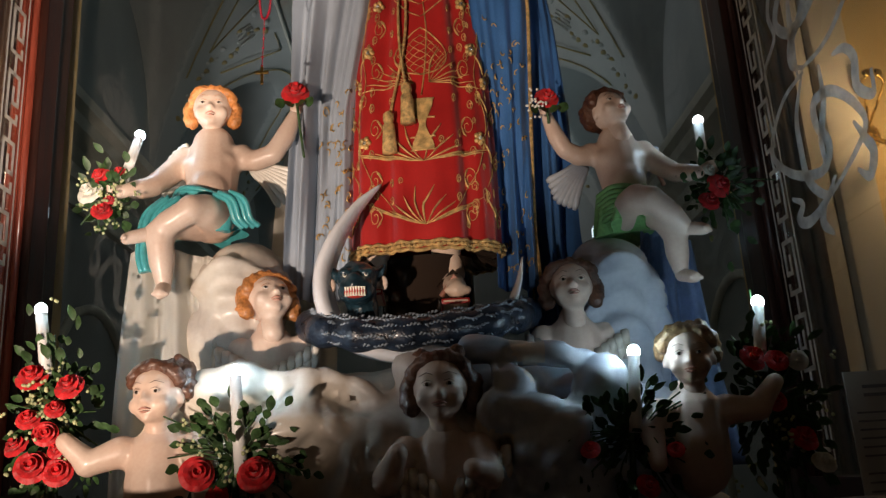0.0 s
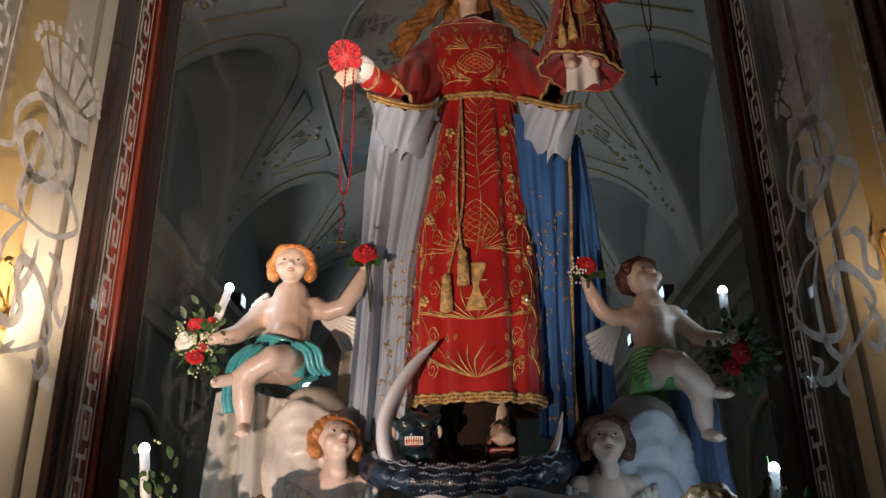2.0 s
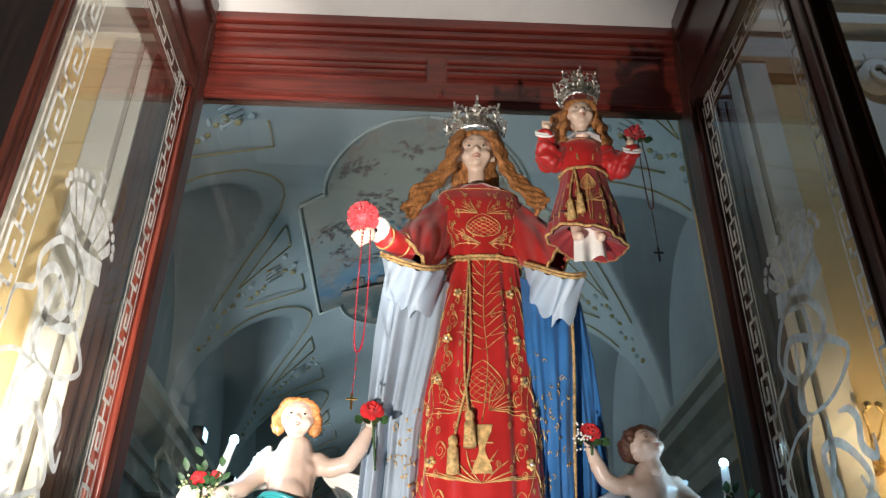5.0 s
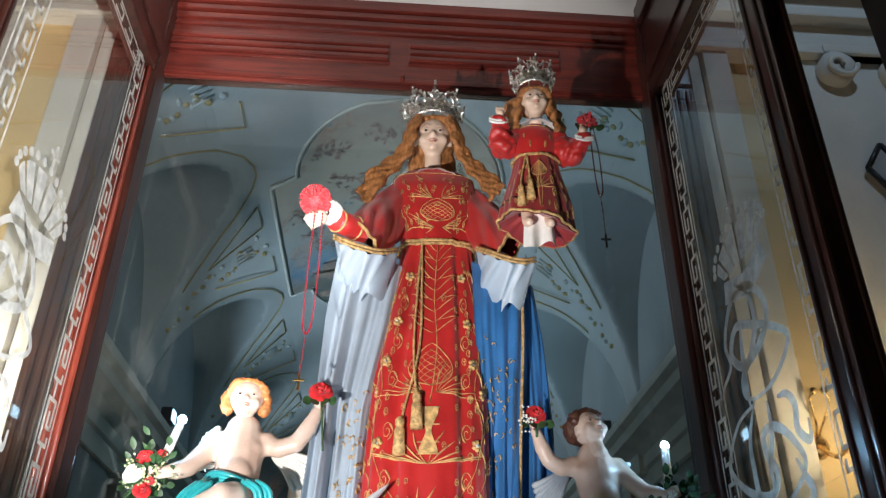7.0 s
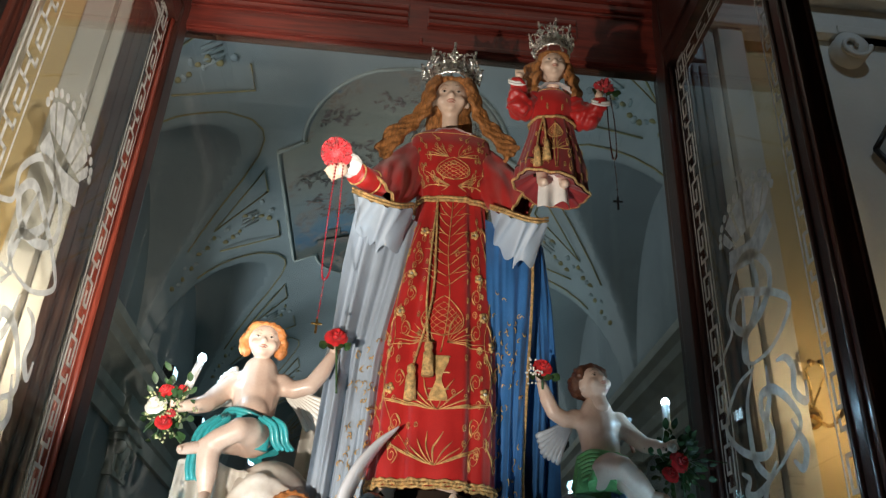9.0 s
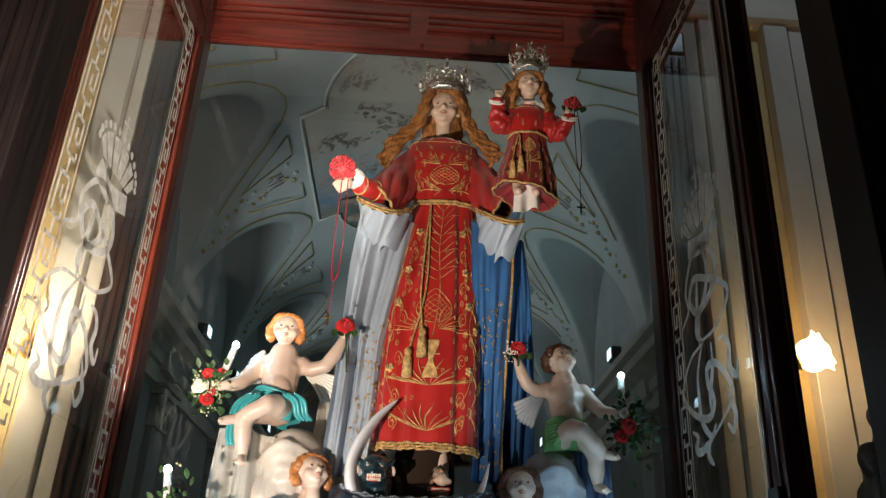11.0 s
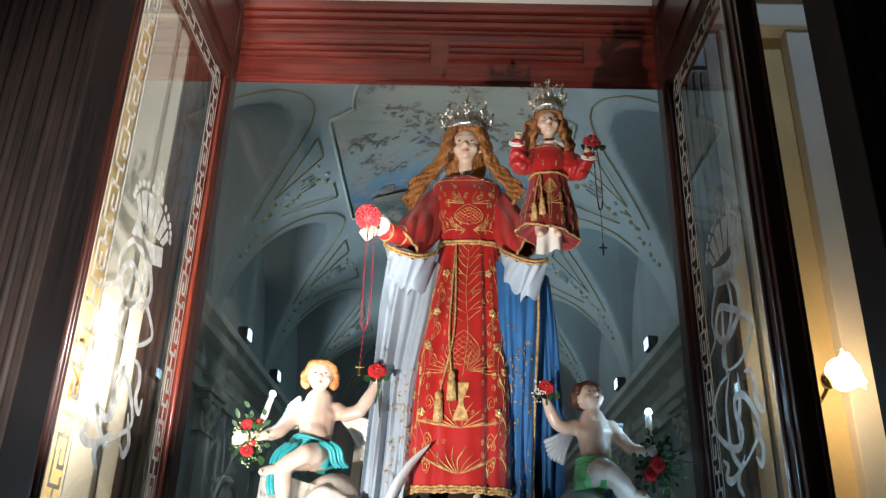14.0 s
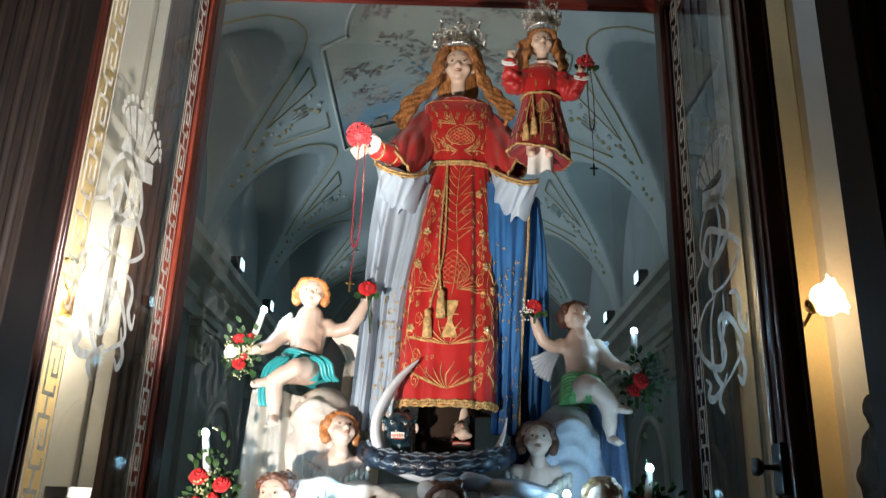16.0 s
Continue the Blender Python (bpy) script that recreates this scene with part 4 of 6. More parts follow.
tagged(finish("carved_figure", bm, M_BRONZE), "dark carved wooden statue standing beside the case", "statue")

# ---- the carved group in the case ----


def add_head(bm, c, r, yaw=0, tilt=0, hair=2, roll=0, skin=0, curls="short", seed=1, white=3, dark=4, lip=5, young=True):
    """A carved head: r is half its height; it faces -y before it is turned. Materials by slot."""
    m = Matrix.Translation(c) @ pose(0, 0, 0, tilt, roll, yaw)
    rnd = random.Random(seed)
    at = lambda x, y, z: m @ Vector((x * r, y * r, z * r))

    def face(b):
        add_ball(b, at(0, 0.10, 0.16), (0.77 * r, 0.84 * r, 0.80 * r), m.to_3x3().to_4x4())
        jaw = 0.60 if young else 0.56
        add_ball(b, at(0, -0.22, -0.30), (jaw * r, 0.54 * r, 0.56 * r), m.to_3x3().to_4x4())
        add_ball(b, at(0, -0.52, -0.68), (0.22 * r, 0.20 * r, 0.17 * r))
        for s in (-1, 1):
            add_ball(b, at(s * 0.37, -0.44, -0.32), (0.275 if young else 0.26) * r)
            add_ball(b, at(s * 0.74, 0.08, -0.14), (0.09 * r, 0.14 * r, 0.2 * r))
            add_ball(b, at(s * 0.30, -0.60, 0.17), (0.22 * r, 0.07 * r, 0.05 * r))
        limb(b, [at(0, -0.70, 0.02), at(0, -0.86, -0.22)], [0.06 * r, 0.10 * r], 8)
        for s in (-1, 1):
            add_ball(b, at(s * 0.09, -0.82, -0.26), 0.075 * r)
        limb(b, [at(0, 0.05, -0.6), at(0, 0.12, -1.25)], [0.36 * r, 0.38 * r])

    blob(bm, face, r * 0.08, 3, skin)
    for s in (-1, 1):
        add_ball(bm, at(s * 0.30, -0.655, 0.03), (0.115 * r, 0.05 * r, 0.055 * r), m.to_3x3().to_4x4(), white, 10, 7)
        add_ball(bm, at(s * 0.30, -0.682, 0.03), (0.056 * r, 0.036 * r, 0.052 * r), m.to_3x3().to_4x4(), dark, 10, 7)
        add_sweep(bm, [at(s * 0.15, -0.74, 0.09), at(s * 0.30, -0.745, 0.13), at(s * 0.45, -0.63, 0.07)], [0.005 * r, 0.009 * r, 0.005 * r], 6, hair)
        add_sweep(bm, [at(s * 0.12, -0.76, 0.25), at(s * 0.30, -0.745, 0.32), at(s * 0.50, -0.60, 0.26)], [0.005 * r, 0.010 * r, 0.004 * r], 6, hair)
    add_sweep(bm, [at(-0.19, -0.70, -0.475), at(-0.06, -0.80, -0.45), at(0.06, -0.80, -0.45), at(0.19, -0.70, -0.475)], [0.014 * r, 0.036 * r, 0.036 * r, 0.014 * r], 8, lip)
    add_sweep(bm, [at(-0.15, -0.70, -0.53), at(0, -0.79, -0.56), at(0.15, -0.70, -0.53)], [0.014 * r, 0.045 * r, 0.014 * r], 8, lip)

    def locks(b):
        add_ball(b, at(0, 0.34, 0.32), (0.84 * r, 0.80 * r, 0.78 * r), m.to_3x3().to_4x4())
        n = 46 if curls == "short" else 34
        for k in range(n):
            a = rnd.uniform(-0.15, math.pi + 0.15) if k % 3 else rnd.uniform(0.1, math.pi - 0.1)
            e = rnd.uniform(-0.35, 1.2)
            x, y, z = 0.84 * math.cos(a) * math.cos(e * 0.9), 0.25 + 0.80 * math.sin(a) * math.cos(e * 0.9), 0.28 + 0.80 * math.sin(e)
            if y < -0.1 and z < 0.5:
                continue
            add_ball(b, at(x, y, z), r * rnd.uniform(0.16, 0.27), seg=8, rings=6)
        for k in range(9):
            a = math.pi * (k / 8)
            add_ball(b, at(0.76 * math.cos(a), -0.22 - (0.16 if young else 0.06) * math.sin(a), 0.36 + (0.44 if young else 0.54) * math.sin(a)), r * rnd.uniform(0.17, 0.25), seg=8, rings=6)
        if curls == "long":
            for s in (-1, 1):
                for k in range(8):
                    t = k / 7
                    add_ball(b, at(s * (0.84 + 0.05 * math.sin(k * 2)), 0.25 - 0.05 * t, 0.25 - 1.15 * t), r * (0.24 - 0.06 * t), seg=8, rings=6)
        elif curls == "bob":
            for s in (-1, 1):
                for k in range(5):
                    add_ball(b, at(s * (0.80 + 0.08 * (k % 2)), 0.14, 0.25 - 0.17 * k), r * 0.28, seg=8, rings=6)

    blob(bm, locks, r * 0.08, 2, hair, wobble=r * 0.07, wscale=5 / r)


SLOTS = lambda skin, hair, cloth, wing: [skin, cloth, hair, M_EYEW, M_EYED, M_LIP, wing]


def add_hand(bm, c, d, r, mi=0):
    """A small fist with fingers, pointing along d."""
    d = Vector(d).normalized()
    side = d.cross(Vector((0, 1, 0.2))).normalized()

    def fill(b):
        add_ball(b, Vector(c), r)
        for k in range(4):
            o = side * (k - 1.5) * r * 0.55
            p = Vector(c) + o + d * r * 0.6
            limb(b, [p, p + d * r * 0.9, p + d * r * 1.3 + Vector((0, 0.6 * r, 0.2 * r))], [r * 0.30, r * 0.27, r * 0.22], 8)
        limb(b, [Vector(c) - side * r * 0.6, Vector(c) - side * r * 1.1 + d * r * 0.8], [r * 0.32, r * 0.25], 8)

    blob(bm, fill, r * 0.16, 2, mi)


def add_foot(bm, heel, toe, r, mi=0):
    a, b_ = Vector(heel), Vector(toe)
    d = (b_ - a).normalized()
    side = d.cross(Vector((0, 0, 1))).normalized()

    def fill(b):
        limb(b, [a, a.lerp(b_, 0.6), b_ - d * r * 0.5], [r, r * 0.95, r * 0.8], 10)
        for k in range(5):
            add_ball(b, b_ + side * (k - 2) * r * 0.42 - d * abs(k - 1) * r * 0.12, r * (0.30 if k else 0.36), seg=8, rings=6)

    blob(bm, fill, r * 0.18, 2, mi)


def add_fan_wing(bm, root, tip, spread, n, r, mi=6, back=0.01):
    """A small wing of fluted feathers."""
    root, tip, spread = Vector(root), Vector(tip), Vector(spread)
    for k in range(n):
        t = k / (n - 1) - 0.5
        end = tip + spread * t - (tip - root) * 0.35 * abs(t)
        mid = root.lerp(end, 0.55) + Vector((0, -back, 0))
        add_sweep(bm, curve([root + spread * t * 0.25, mid, end], 5), [r * 0.5] + [r * (0.7 + 0.3 * q / 9) for q in range(9)] + [r * 0.5], 7, mi, 0.7)


def skirt(bm, c, rx, ry, z0, z1, mi=1, folds=9, amp=0.012, flare=1.15):
    """A draped loincloth: a closed fluted band round the hips."""
    def fn(u, v):
        a = u * math.tau
        k = 1 + (flare - 1) * v + amp / rx * math.sin(folds * a + 3 * v) * (0.3 + v)
        z = z1 + (z0 - z1) * v + 0.014 * math.sin(3 * a + 1.0) * v
        return Vector((c[0] + rx * k * math.cos(a), c[1] + ry * k * math.sin(a), z))
    add_grid(bm, fn, 72, 12, mi, True)
    add_grid(bm, lambda u, v: fn(u, 0) * (1 - v) + Vector((c[0], c[1], z1)) * v, 72, 2, mi, True)
    add_grid(bm, lambda u, v: fn(u, 1) * (1 - v) + Vector((c[0], c[1], z0)) * v, 72, 2, mi, True)


# left angel, seated on its cloud
bm = bmesh.new()


def body_a(b):
    limb(b, [(-0.378, 1.665, 2.335), (-0.378, 1.66, 2.27), (-0.377, 1.65, 2.205), (-0.376, 1.655, 2.17)], [0.046, 0.058, 0.052, 0.058])
    for s in (-1, 1):
        add_ball(b, (-0.378 + s * 0.026, 1.640, 2.285), (0.032, 0.022, 0.024))
        add_ball(b, (-0.378 + s * 0.062, 1.665, 2.308), 0.028)
    add_ball(b, (-0.376, 1.62, 2.215), (0.042, 0.034, 0.045))
    limb(b, [(-0.32, 1.665, 2.305), (-0.285, 1.655, 2.293), (-0.243, 1.645, 2.303)], [0.027, 0.024, 0.022])
    limb(b, [(-0.243, 1.645, 2.303), (-0.215, 1.64, 2.345), (-0.196, 1.635, 2.385)], [0.022, 0.022, 0.015])
    limb(b, [(-0.44, 1.665, 2.305), (-0.468, 1.64, 2.262), (-0.485, 1.60, 2.225)], [0.027, 0.026, 0.023])
    limb(b, [(-0.485, 1.60, 2.225), (-0.505, 1.575, 2.21), (-0.528, 1.555, 2.20)], [0.023, 0.021, 0.015])
    limb(b, [(-0.355, 1.63, 2.155), (-0.365, 1.56, 2.152), (-0.385, 1.53, 2.148)], [0.042, 0.034, 0.028])
    limb(b, [(-0.385, 1.53, 2.145), (-0.43, 1.535, 2.122), (-0.468, 1.54, 2.105)], [0.027, 0.026, 0.015])
    limb(b, [(-0.405, 1.63, 2.15), (-0.435, 1.57, 2.13), (-0.45, 1.545, 2.10)], [0.040, 0.033, 0.027])
    limb(b, [(-0.45, 1.545, 2.10), (-0.447, 1.555, 2.05), (-0.443, 1.56, 2.005)], [0.027, 0.026, 0.016])


blob(bm, body_a, 0.0055, 5)
add_head(bm, (-0.378, 1.65, 2.412), 0.056, yaw=8, tilt=-4, hair=2, curls="bob", seed=4)
add_hand(bm, (-0.192, 1.632, 2.398), (0.1, -0.2, 1), 0.014)
add_hand(bm, (-0.535, 1.552, 2.198), (-1, -0.3, 0), 0.014)
add_foot(bm, (-0.470, 1.54, 2.103), (-0.512, 1.52, 2.088), 0.015)
add_foot(bm, (-0.443, 1.56, 1.998), (-0.438, 1.52, 1.975), 0.015)
skirt(bm, (-0.380, 1.645), 0.064, 0.064, 2.128, 2.205, flare=1.12)
for pts, w in (([(-0.33, 1.56, 2.185), (-0.30, 1.55, 2.165), (-0.29, 1.56, 2.13), (-0.275, 1.57, 2.115)], 0.022), ([(-0.43, 1.56, 2.18), (-0.465, 1.55, 2.14), (-0.475, 1.555, 2.07), (-0.468, 1.56, 2.03)], 0.024)):
    for k in range(4):
        add_sweep(bm, curve([(x + 0.011 * (k - 1.5), y - 0.006 * (k % 2), z) for x, y, z in pts], 6), w * 0.45, 8, 1, 0.6)
for k in range(7):
    a0 = 0.3 + 0.35 * k
    add_sweep(bm, curve([(-0.38 + 0.072 * math.cos(3.3 + a), 1.645 + 0.070 * math.sin(3.3 + a), 2.20 - 0.008 * k + 0.012 * math.sin(a * 2)) for a in np.linspace(0.1, 2.7, 5).tolist()], 5), 0.006, 6, 1)
add_fan_wing(bm, (-0.30, 1.71, 2.30), (-0.195, 1.70, 2.225), (0.055, 0, 0.075), 8, 0.013)
add_fan_wing(bm, (-0.44, 1.71, 2.31), (-0.480, 1.70, 2.33), (0.04, 0, 0.06), 6, 0.014)
add_fan_wing(bm, (-0.44, 1.71, 2.27), (-0.492, 1.70, 2.28), (0.03, 0, 0.07), 6, 0.014)
tagged(finish("angel_statue", bm, SLOTS(M_SKIN, M_GINGER, M_TEAL, M_DRAPE)), "painted angel statue in a teal cloth seated on a cloud", "statue", "angel statues")

# right angel
bm = bmesh.new()


def body_b(b):
    limb(b, [(0.503, 1.665, 2.295), (0.505, 1.66, 2.24), (0.508, 1.65, 2.18), (0.510, 1.655, 2.14)], [0.042, 0.054, 0.048, 0.054])
    for s in (-1, 1):
        add_ball(b, (0.503 + s * 0.025, 1.640, 2.252), (0.030, 0.020, 0.022))
        add_ball(b, (0.503 + s * 0.058, 1.665, 2.272), 0.026)
    add_ball(b, (0.508, 1.62, 2.185), (0.040, 0.032, 0.042))
    limb(b, [(0.45, 1.665, 2.27), (0.415, 1.655, 2.265), (0.385, 1.645, 2.278)], [0.025, 0.022, 0.020])
    limb(b, [(0.385, 1.645, 2.278), (0.368, 1.64, 2.31), (0.353, 1.635, 2.35)], [0.020, 0.020, 0.014])
    limb(b, [(0.56, 1.665, 2.27), (0.585, 1.64, 2.23), (0.605, 1.60, 2.195)], [0.025, 0.024, 0.021])
    limb(b, [(0.605, 1.60, 2.195), (0.625, 1.575, 2.185), (0.642, 1.555, 2.18)], [0.021, 0.020, 0.014])
    limb(b, [(0.49, 1.63, 2.12), (0.505, 1.56, 2.128), (0.525, 1.53, 2.118)], [0.038, 0.033, 0.027])
    limb(b, [(0.525, 1.53, 2.118), (0.562, 1.535, 2.085), (0.592, 1.54, 2.058)], [0.026, 0.025, 0.015])
    limb(b, [(0.54, 1.63, 2.12), (0.558, 1.57, 2.09), (0.572, 1.56, 2.05)], [0.036, 0.031, 0.025])
    limb(b, [(0.572, 1.56, 2.05), (0.573, 1.565, 2.01), (0.575, 1.565, 1.975)], [0.025, 0.024, 0.015])


blob(bm, body_b, 0.0055, 5)
add_head(bm, (0.492, 1.645, 2.362), 0.053, yaw=22, tilt=-24, hair=2, roll=-8, curls="short", seed=9)
add_hand(bm, (0.350, 1.632, 2.362), (-0.1, -0.2, 1), 0.013)
add_hand(bm, (0.650, 1.552, 2.183), (1, -0.3, 0.2), 0.013)
add_foot(bm, (0.594, 1.54, 2.056), (0.625, 1.515, 2.045), 0.014)
add_foot(bm, (0.576, 1.565, 1.968), (0.592, 1.525, 1.952), 0.014)
skirt(bm, (0.508, 1.645), 0.062, 0.062, 2.085, 2.168, flare=1.1)
for k in range(7):
    add_sweep(bm, curve([(0.508 + 0.069 * math.cos(3.3 + a), 1.645 + 0.068 * math.sin(3.3 + a), 2.158 - 0.010 * k + 0.010 * math.sin(a * 2)) for a in np.linspace(0.1, 2.7, 5).tolist()], 5), 0.006, 6, 1)
add_fan_wing(bm, (0.44, 1.72, 2.27), (0.365, 1.71, 2.18), (-0.055, 0, 0.07), 8, 0.013)
add_fan_wing(bm, (0.56, 1.72, 2.29), (0.600, 1.71, 2.25), (0.03, 0, 0.07), 6, 0.012)
add_sweep(bm, curve([(0.565, 1.70, 2.30), (0.585, 1.69, 2.26), (0.605, 1.69, 2.20)], 6), 0.005, 6, 5)
tagged(finish("angel_statue", bm, SLOTS(M_SKIN, M_BRUNET, M_GREEN, M_CLOUD_B)), "painted angel statue in a green cloth seated on a bluish cloud", "statue", "angel statues")


def cherub(c, r, hair, yaw, tilt, seed, label, wings=True, arms=None, roll=0):
    x, y, z = c
    bm = bmesh.new()

    def bust(b):
        limb(b, [(x, y + 0.015, z - 1.0 * r), (x, y + 0.02, z - 1.75 * r), (x, y + 0.02, z - 2.4 * r), (x, y + 0.03, z - 3.2 * r)], [0.5 * r, 0.92 * r, 1.0 * r, 1.05 * r])
        for s in (-1, 1):
            add_ball(b, (x + s * 1.05 * r, y + 0.02, z - 1.6 * r), 0.46 * r)
        if arms:
            for pts in arms:
                limb(b, pts, [0.48 * r, 0.42 * r, 0.28 * r])

    blob(bm, bust, r * 0.09, 5)
    add_head(bm, c, r, yaw, tilt, 2, roll, curls="bob" if seed % 2 else "short", seed=seed)
    if wings:
        for s in (-1, 1):
            for row in range(2):
                for k in range(6):
                    t = k / 5
                    p = Vector((x + s * (0.35 + 1.25 * t) * r, y - 0.012 - 0.02 * (1 - t), z - (2.35 - 0.75 * t + 0.32 * row) * r))
                    add_sweep(bm, [p, p + Vector((-s * 0.05 * r, -0.01, -0.30 * r)), p + Vector((-s * 0.1 * r, -0.008, -0.62 * r))], [0.16 * r, 0.19 * r, 0.08 * r], 8, 6, 0.7)
    tagged(finish("cherub_statue", bm, SLOTS(M_SKIN, hair, M_TEAL, M_CLOUD)), label, "statue", "cherub statues")


cherub((-0.243, 1.585, 1.966), 0.058, M_GINGER, 28, -26, 21, "ginger-haired cherub bust looking up from the cloud")
cherub((0.355, 1.575, 1.955), 0.058, M_BRUNET, -4, -14, 23, "brown-haired cherub bust looking up from the cloud")
cherub((-0.383, 1.365, 1.767), 0.056, M_BRUNET, -12, -2, 26, "brown-haired cherub bust low at the cloud's edge", False, [[(-0.44, 1.37, 1.68), (-0.49, 1.36, 1.665), (-0.525, 1.35, 1.70)], [(-0.325, 1.37, 1.68), (-0.30, 1.35, 1.645), (-0.30, 1.33, 1.60)]])
cherub((0.083, 1.36, 1.750), 0.062, M_BRUNET, -6, -4, 29, "brown-haired cherub bust with joined palms low on the cloud", True, [[(0.14, 1.36, 1.65), (0.15, 1.33, 1.61), (0.125, 1.30, 1.62)], [(0.02, 1.36, 1.65), (-0.01, 1.33, 1.61), (0.01, 1.30, 1.65)]])
cherub((0.503, 1.365, 1.780), 0.054, M_BLOND, -16, -2, 32, "blond cherub bust low at the cloud's edge", False, [[(0.56, 1.37, 1.69), (0.605, 1.36, 1.69), (0.635, 1.35, 1.73)], [(0.445, 1.37, 1.69), (0.42, 1.35, 1.66), (0.42, 1.33, 1.61)]])

# clouds
bm = bmesh.new()


def clouds(b):
    rnd = random.Random(8)
    for c, r in (((0.07, 1.68, 1.66), (0.50, 0.26, 0.17)), ((-0.16, 1.55, 1.70), (0.20, 0.14, 0.12)), ((0.26, 1.55, 1.71), (0.22, 0.14, 0.13)), ((0.04, 1.47, 1.66), (0.20, 0.12, 0.11)), ((-0.06, 1.44, 1.60), (0.14, 0.1, 0.09)), ((0.30, 1.44, 1.60), (0.18, 0.1, 0.10)), ((-0.28, 1.5, 1.6), (0.16, 0.12, 0.12)), ((0.1, 1.5, 1.52), (0.5, 0.2, 0.10)), ((0.46, 1.55, 1.62), (0.14, 0.12, 0.14)), ((0.20, 1.45, 1.74), (0.10, 0.07, 0.05)), ((-0.13, 1.42, 1.69), (0.09, 0.06, 0.07))):
        add_ball(b, c, r, seg=20, rings=12)
    for k in range(16):
        x = -0.32 + 0.82 * k / 15
        add_ball(b, (x, 1.45 + rnd.uniform(-0.05, 0.1), 1.62 + rnd.uniform(-0.08, 0.16)), (rnd.uniform(0.05, 0.10), 0.07, rnd.uniform(0.035, 0.06)), Matrix.Rotation(rnd.uniform(-0.7, 0.7), 4, "Y"), seg=14, rings=9)
    for pts in ([(-0.25, 1.42, 1.78), (-0.12, 1.40, 1.79), (-0.02, 1.40, 1.74), (-0.05, 1.38, 1.66)], [(0.14, 1.40, 1.82), (0.28, 1.38, 1.80), (0.38, 1.38, 1.72), (0.33, 1.36, 1.64)], [(-0.22, 1.37, 1.70), (-0.10, 1.36, 1.70), (-0.06, 1.35, 1.62)], [(0.20, 1.36, 1.72), (0.30, 1.35, 1.68), (0.24, 1.34, 1.60)]):
        limb(b, curve(pts, 4), [0.026 - 0.0012 * k for k in range(13)] if len(pts) == 4 else [0.034 - 0.0015 * k for k in range(9)])
    # carved volutes
    for x, y, z, r, turn in ((-0.14, 1.395, 1.715, 0.062, 1), (-0.055, 1.365, 1.655, 0.050, -1), (0.185, 1.365, 1.715, 0.055, -1), (0.25, 1.36, 1.655, 0.052, 1), (-0.20, 1.375, 1.635, 0.055, 1), (0.34, 1.385, 1.745, 0.048, -1), (0.145, 1.36, 1.60, 0.05, 1)):
        turnpts = [(x + turn * r * (1 - 0.75 * t) * math.cos(1.2 + 8.5 * t), y - 0.025 * t, z + r * (1 - 0.75 * t) * math.sin(1.2 + 8.5 * t)) for t in np.linspace(0, 1, 22).tolist()]
        add_sweep(b, turnpts, [0.021 - 0.0004 * k for k in range(22)], 10)


blob(bm, clouds, 0.0095, 4, wobble=0.012, wscale=7, crease=True)
nf = len(bm.faces)


def seat_l(b):
    add_ball(b, (-0.315, 1.68, 2.005), (0.105, 0.11, 0.11), seg=20, rings=14)
    add_ball(b, (-0.335, 1.69, 1.90), (0.11, 0.11, 0.14), seg=20, rings=14)
    add_ball(b, (-0.30, 1.70, 1.78), (0.13, 0.12, 0.14), seg=20, rings=14)
    for k, h in enumerate((2.02, 1.99, 1.95)):
        add_sweep(b, curve([(-0.40 + 0.02 * k, 1.61, h - 0.03), (-0.33, 1.573 + 0.004 * k, h + 0.03), (-0.25, 1.60, h)], 6), 0.018, 8)


def seat_r(b):
    add_ball(b, (0.455, 1.68, 1.965), (0.108, 0.11, 0.11), seg=20, rings=14)
    add_ball(b, (0.465, 1.69, 1.86), (0.12, 0.11, 0.14), seg=20, rings=14)
    add_ball(b, (0.43, 1.70, 1.75), (0.15, 0.12, 0.14), seg=20, rings=14)
    for k, h in enumerate((2.0, 1.97, 1.93, 1.86)):
        add_sweep(b, curve([(0.38, 1.60, h - 0.03), (0.46, 1.573 + 0.004 * k, h + 0.02), (0.54, 1.61, h - 0.05)], 6), 0.017, 8)


blob(bm, seat_l, 0.008, 5, 0, wobble=0.010, wscale=7, crease=True)
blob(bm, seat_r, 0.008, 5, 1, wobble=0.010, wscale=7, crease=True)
# faces right of an uneven line take the bluer cloud tone
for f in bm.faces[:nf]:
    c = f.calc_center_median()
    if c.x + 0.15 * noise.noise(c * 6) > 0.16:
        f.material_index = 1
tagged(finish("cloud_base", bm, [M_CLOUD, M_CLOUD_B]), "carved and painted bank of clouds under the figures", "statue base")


# painted drapes hanging from the cloud seats
def drape(x0, x1, xa, xb, y, ztop, zbot, material, folds, label, ph=0.0):
    bm = bmesh.new()

    def fn(u, v):
        x = (x0 + (x1 - x0) * u) * (1 - v) + (xa + (xb - xa) * u) * v
        w = math.sin(u * folds * math.tau + ph + 0.6 * math.sin(4 * v)) + 0.4 * math.sin(u * folds * 2.3 * math.tau + 1.3)
        z = ztop - 0.05 * abs(u - 0.25) * (1 - v) + (zbot - ztop) * v
        return Vector((x, y - 0.030 * w * (0.35 + 0.65 * v) - 0.03 * v, z))

    add_grid(bm, fn, 70, 26)
    bmesh.ops.solidify(bm, geom=bm.faces[:], thickness=0.006)
    for f in bm.faces:
        f.smooth = True
    tagged(finish("drape", bm, material), label, "drape", "carved drapes")


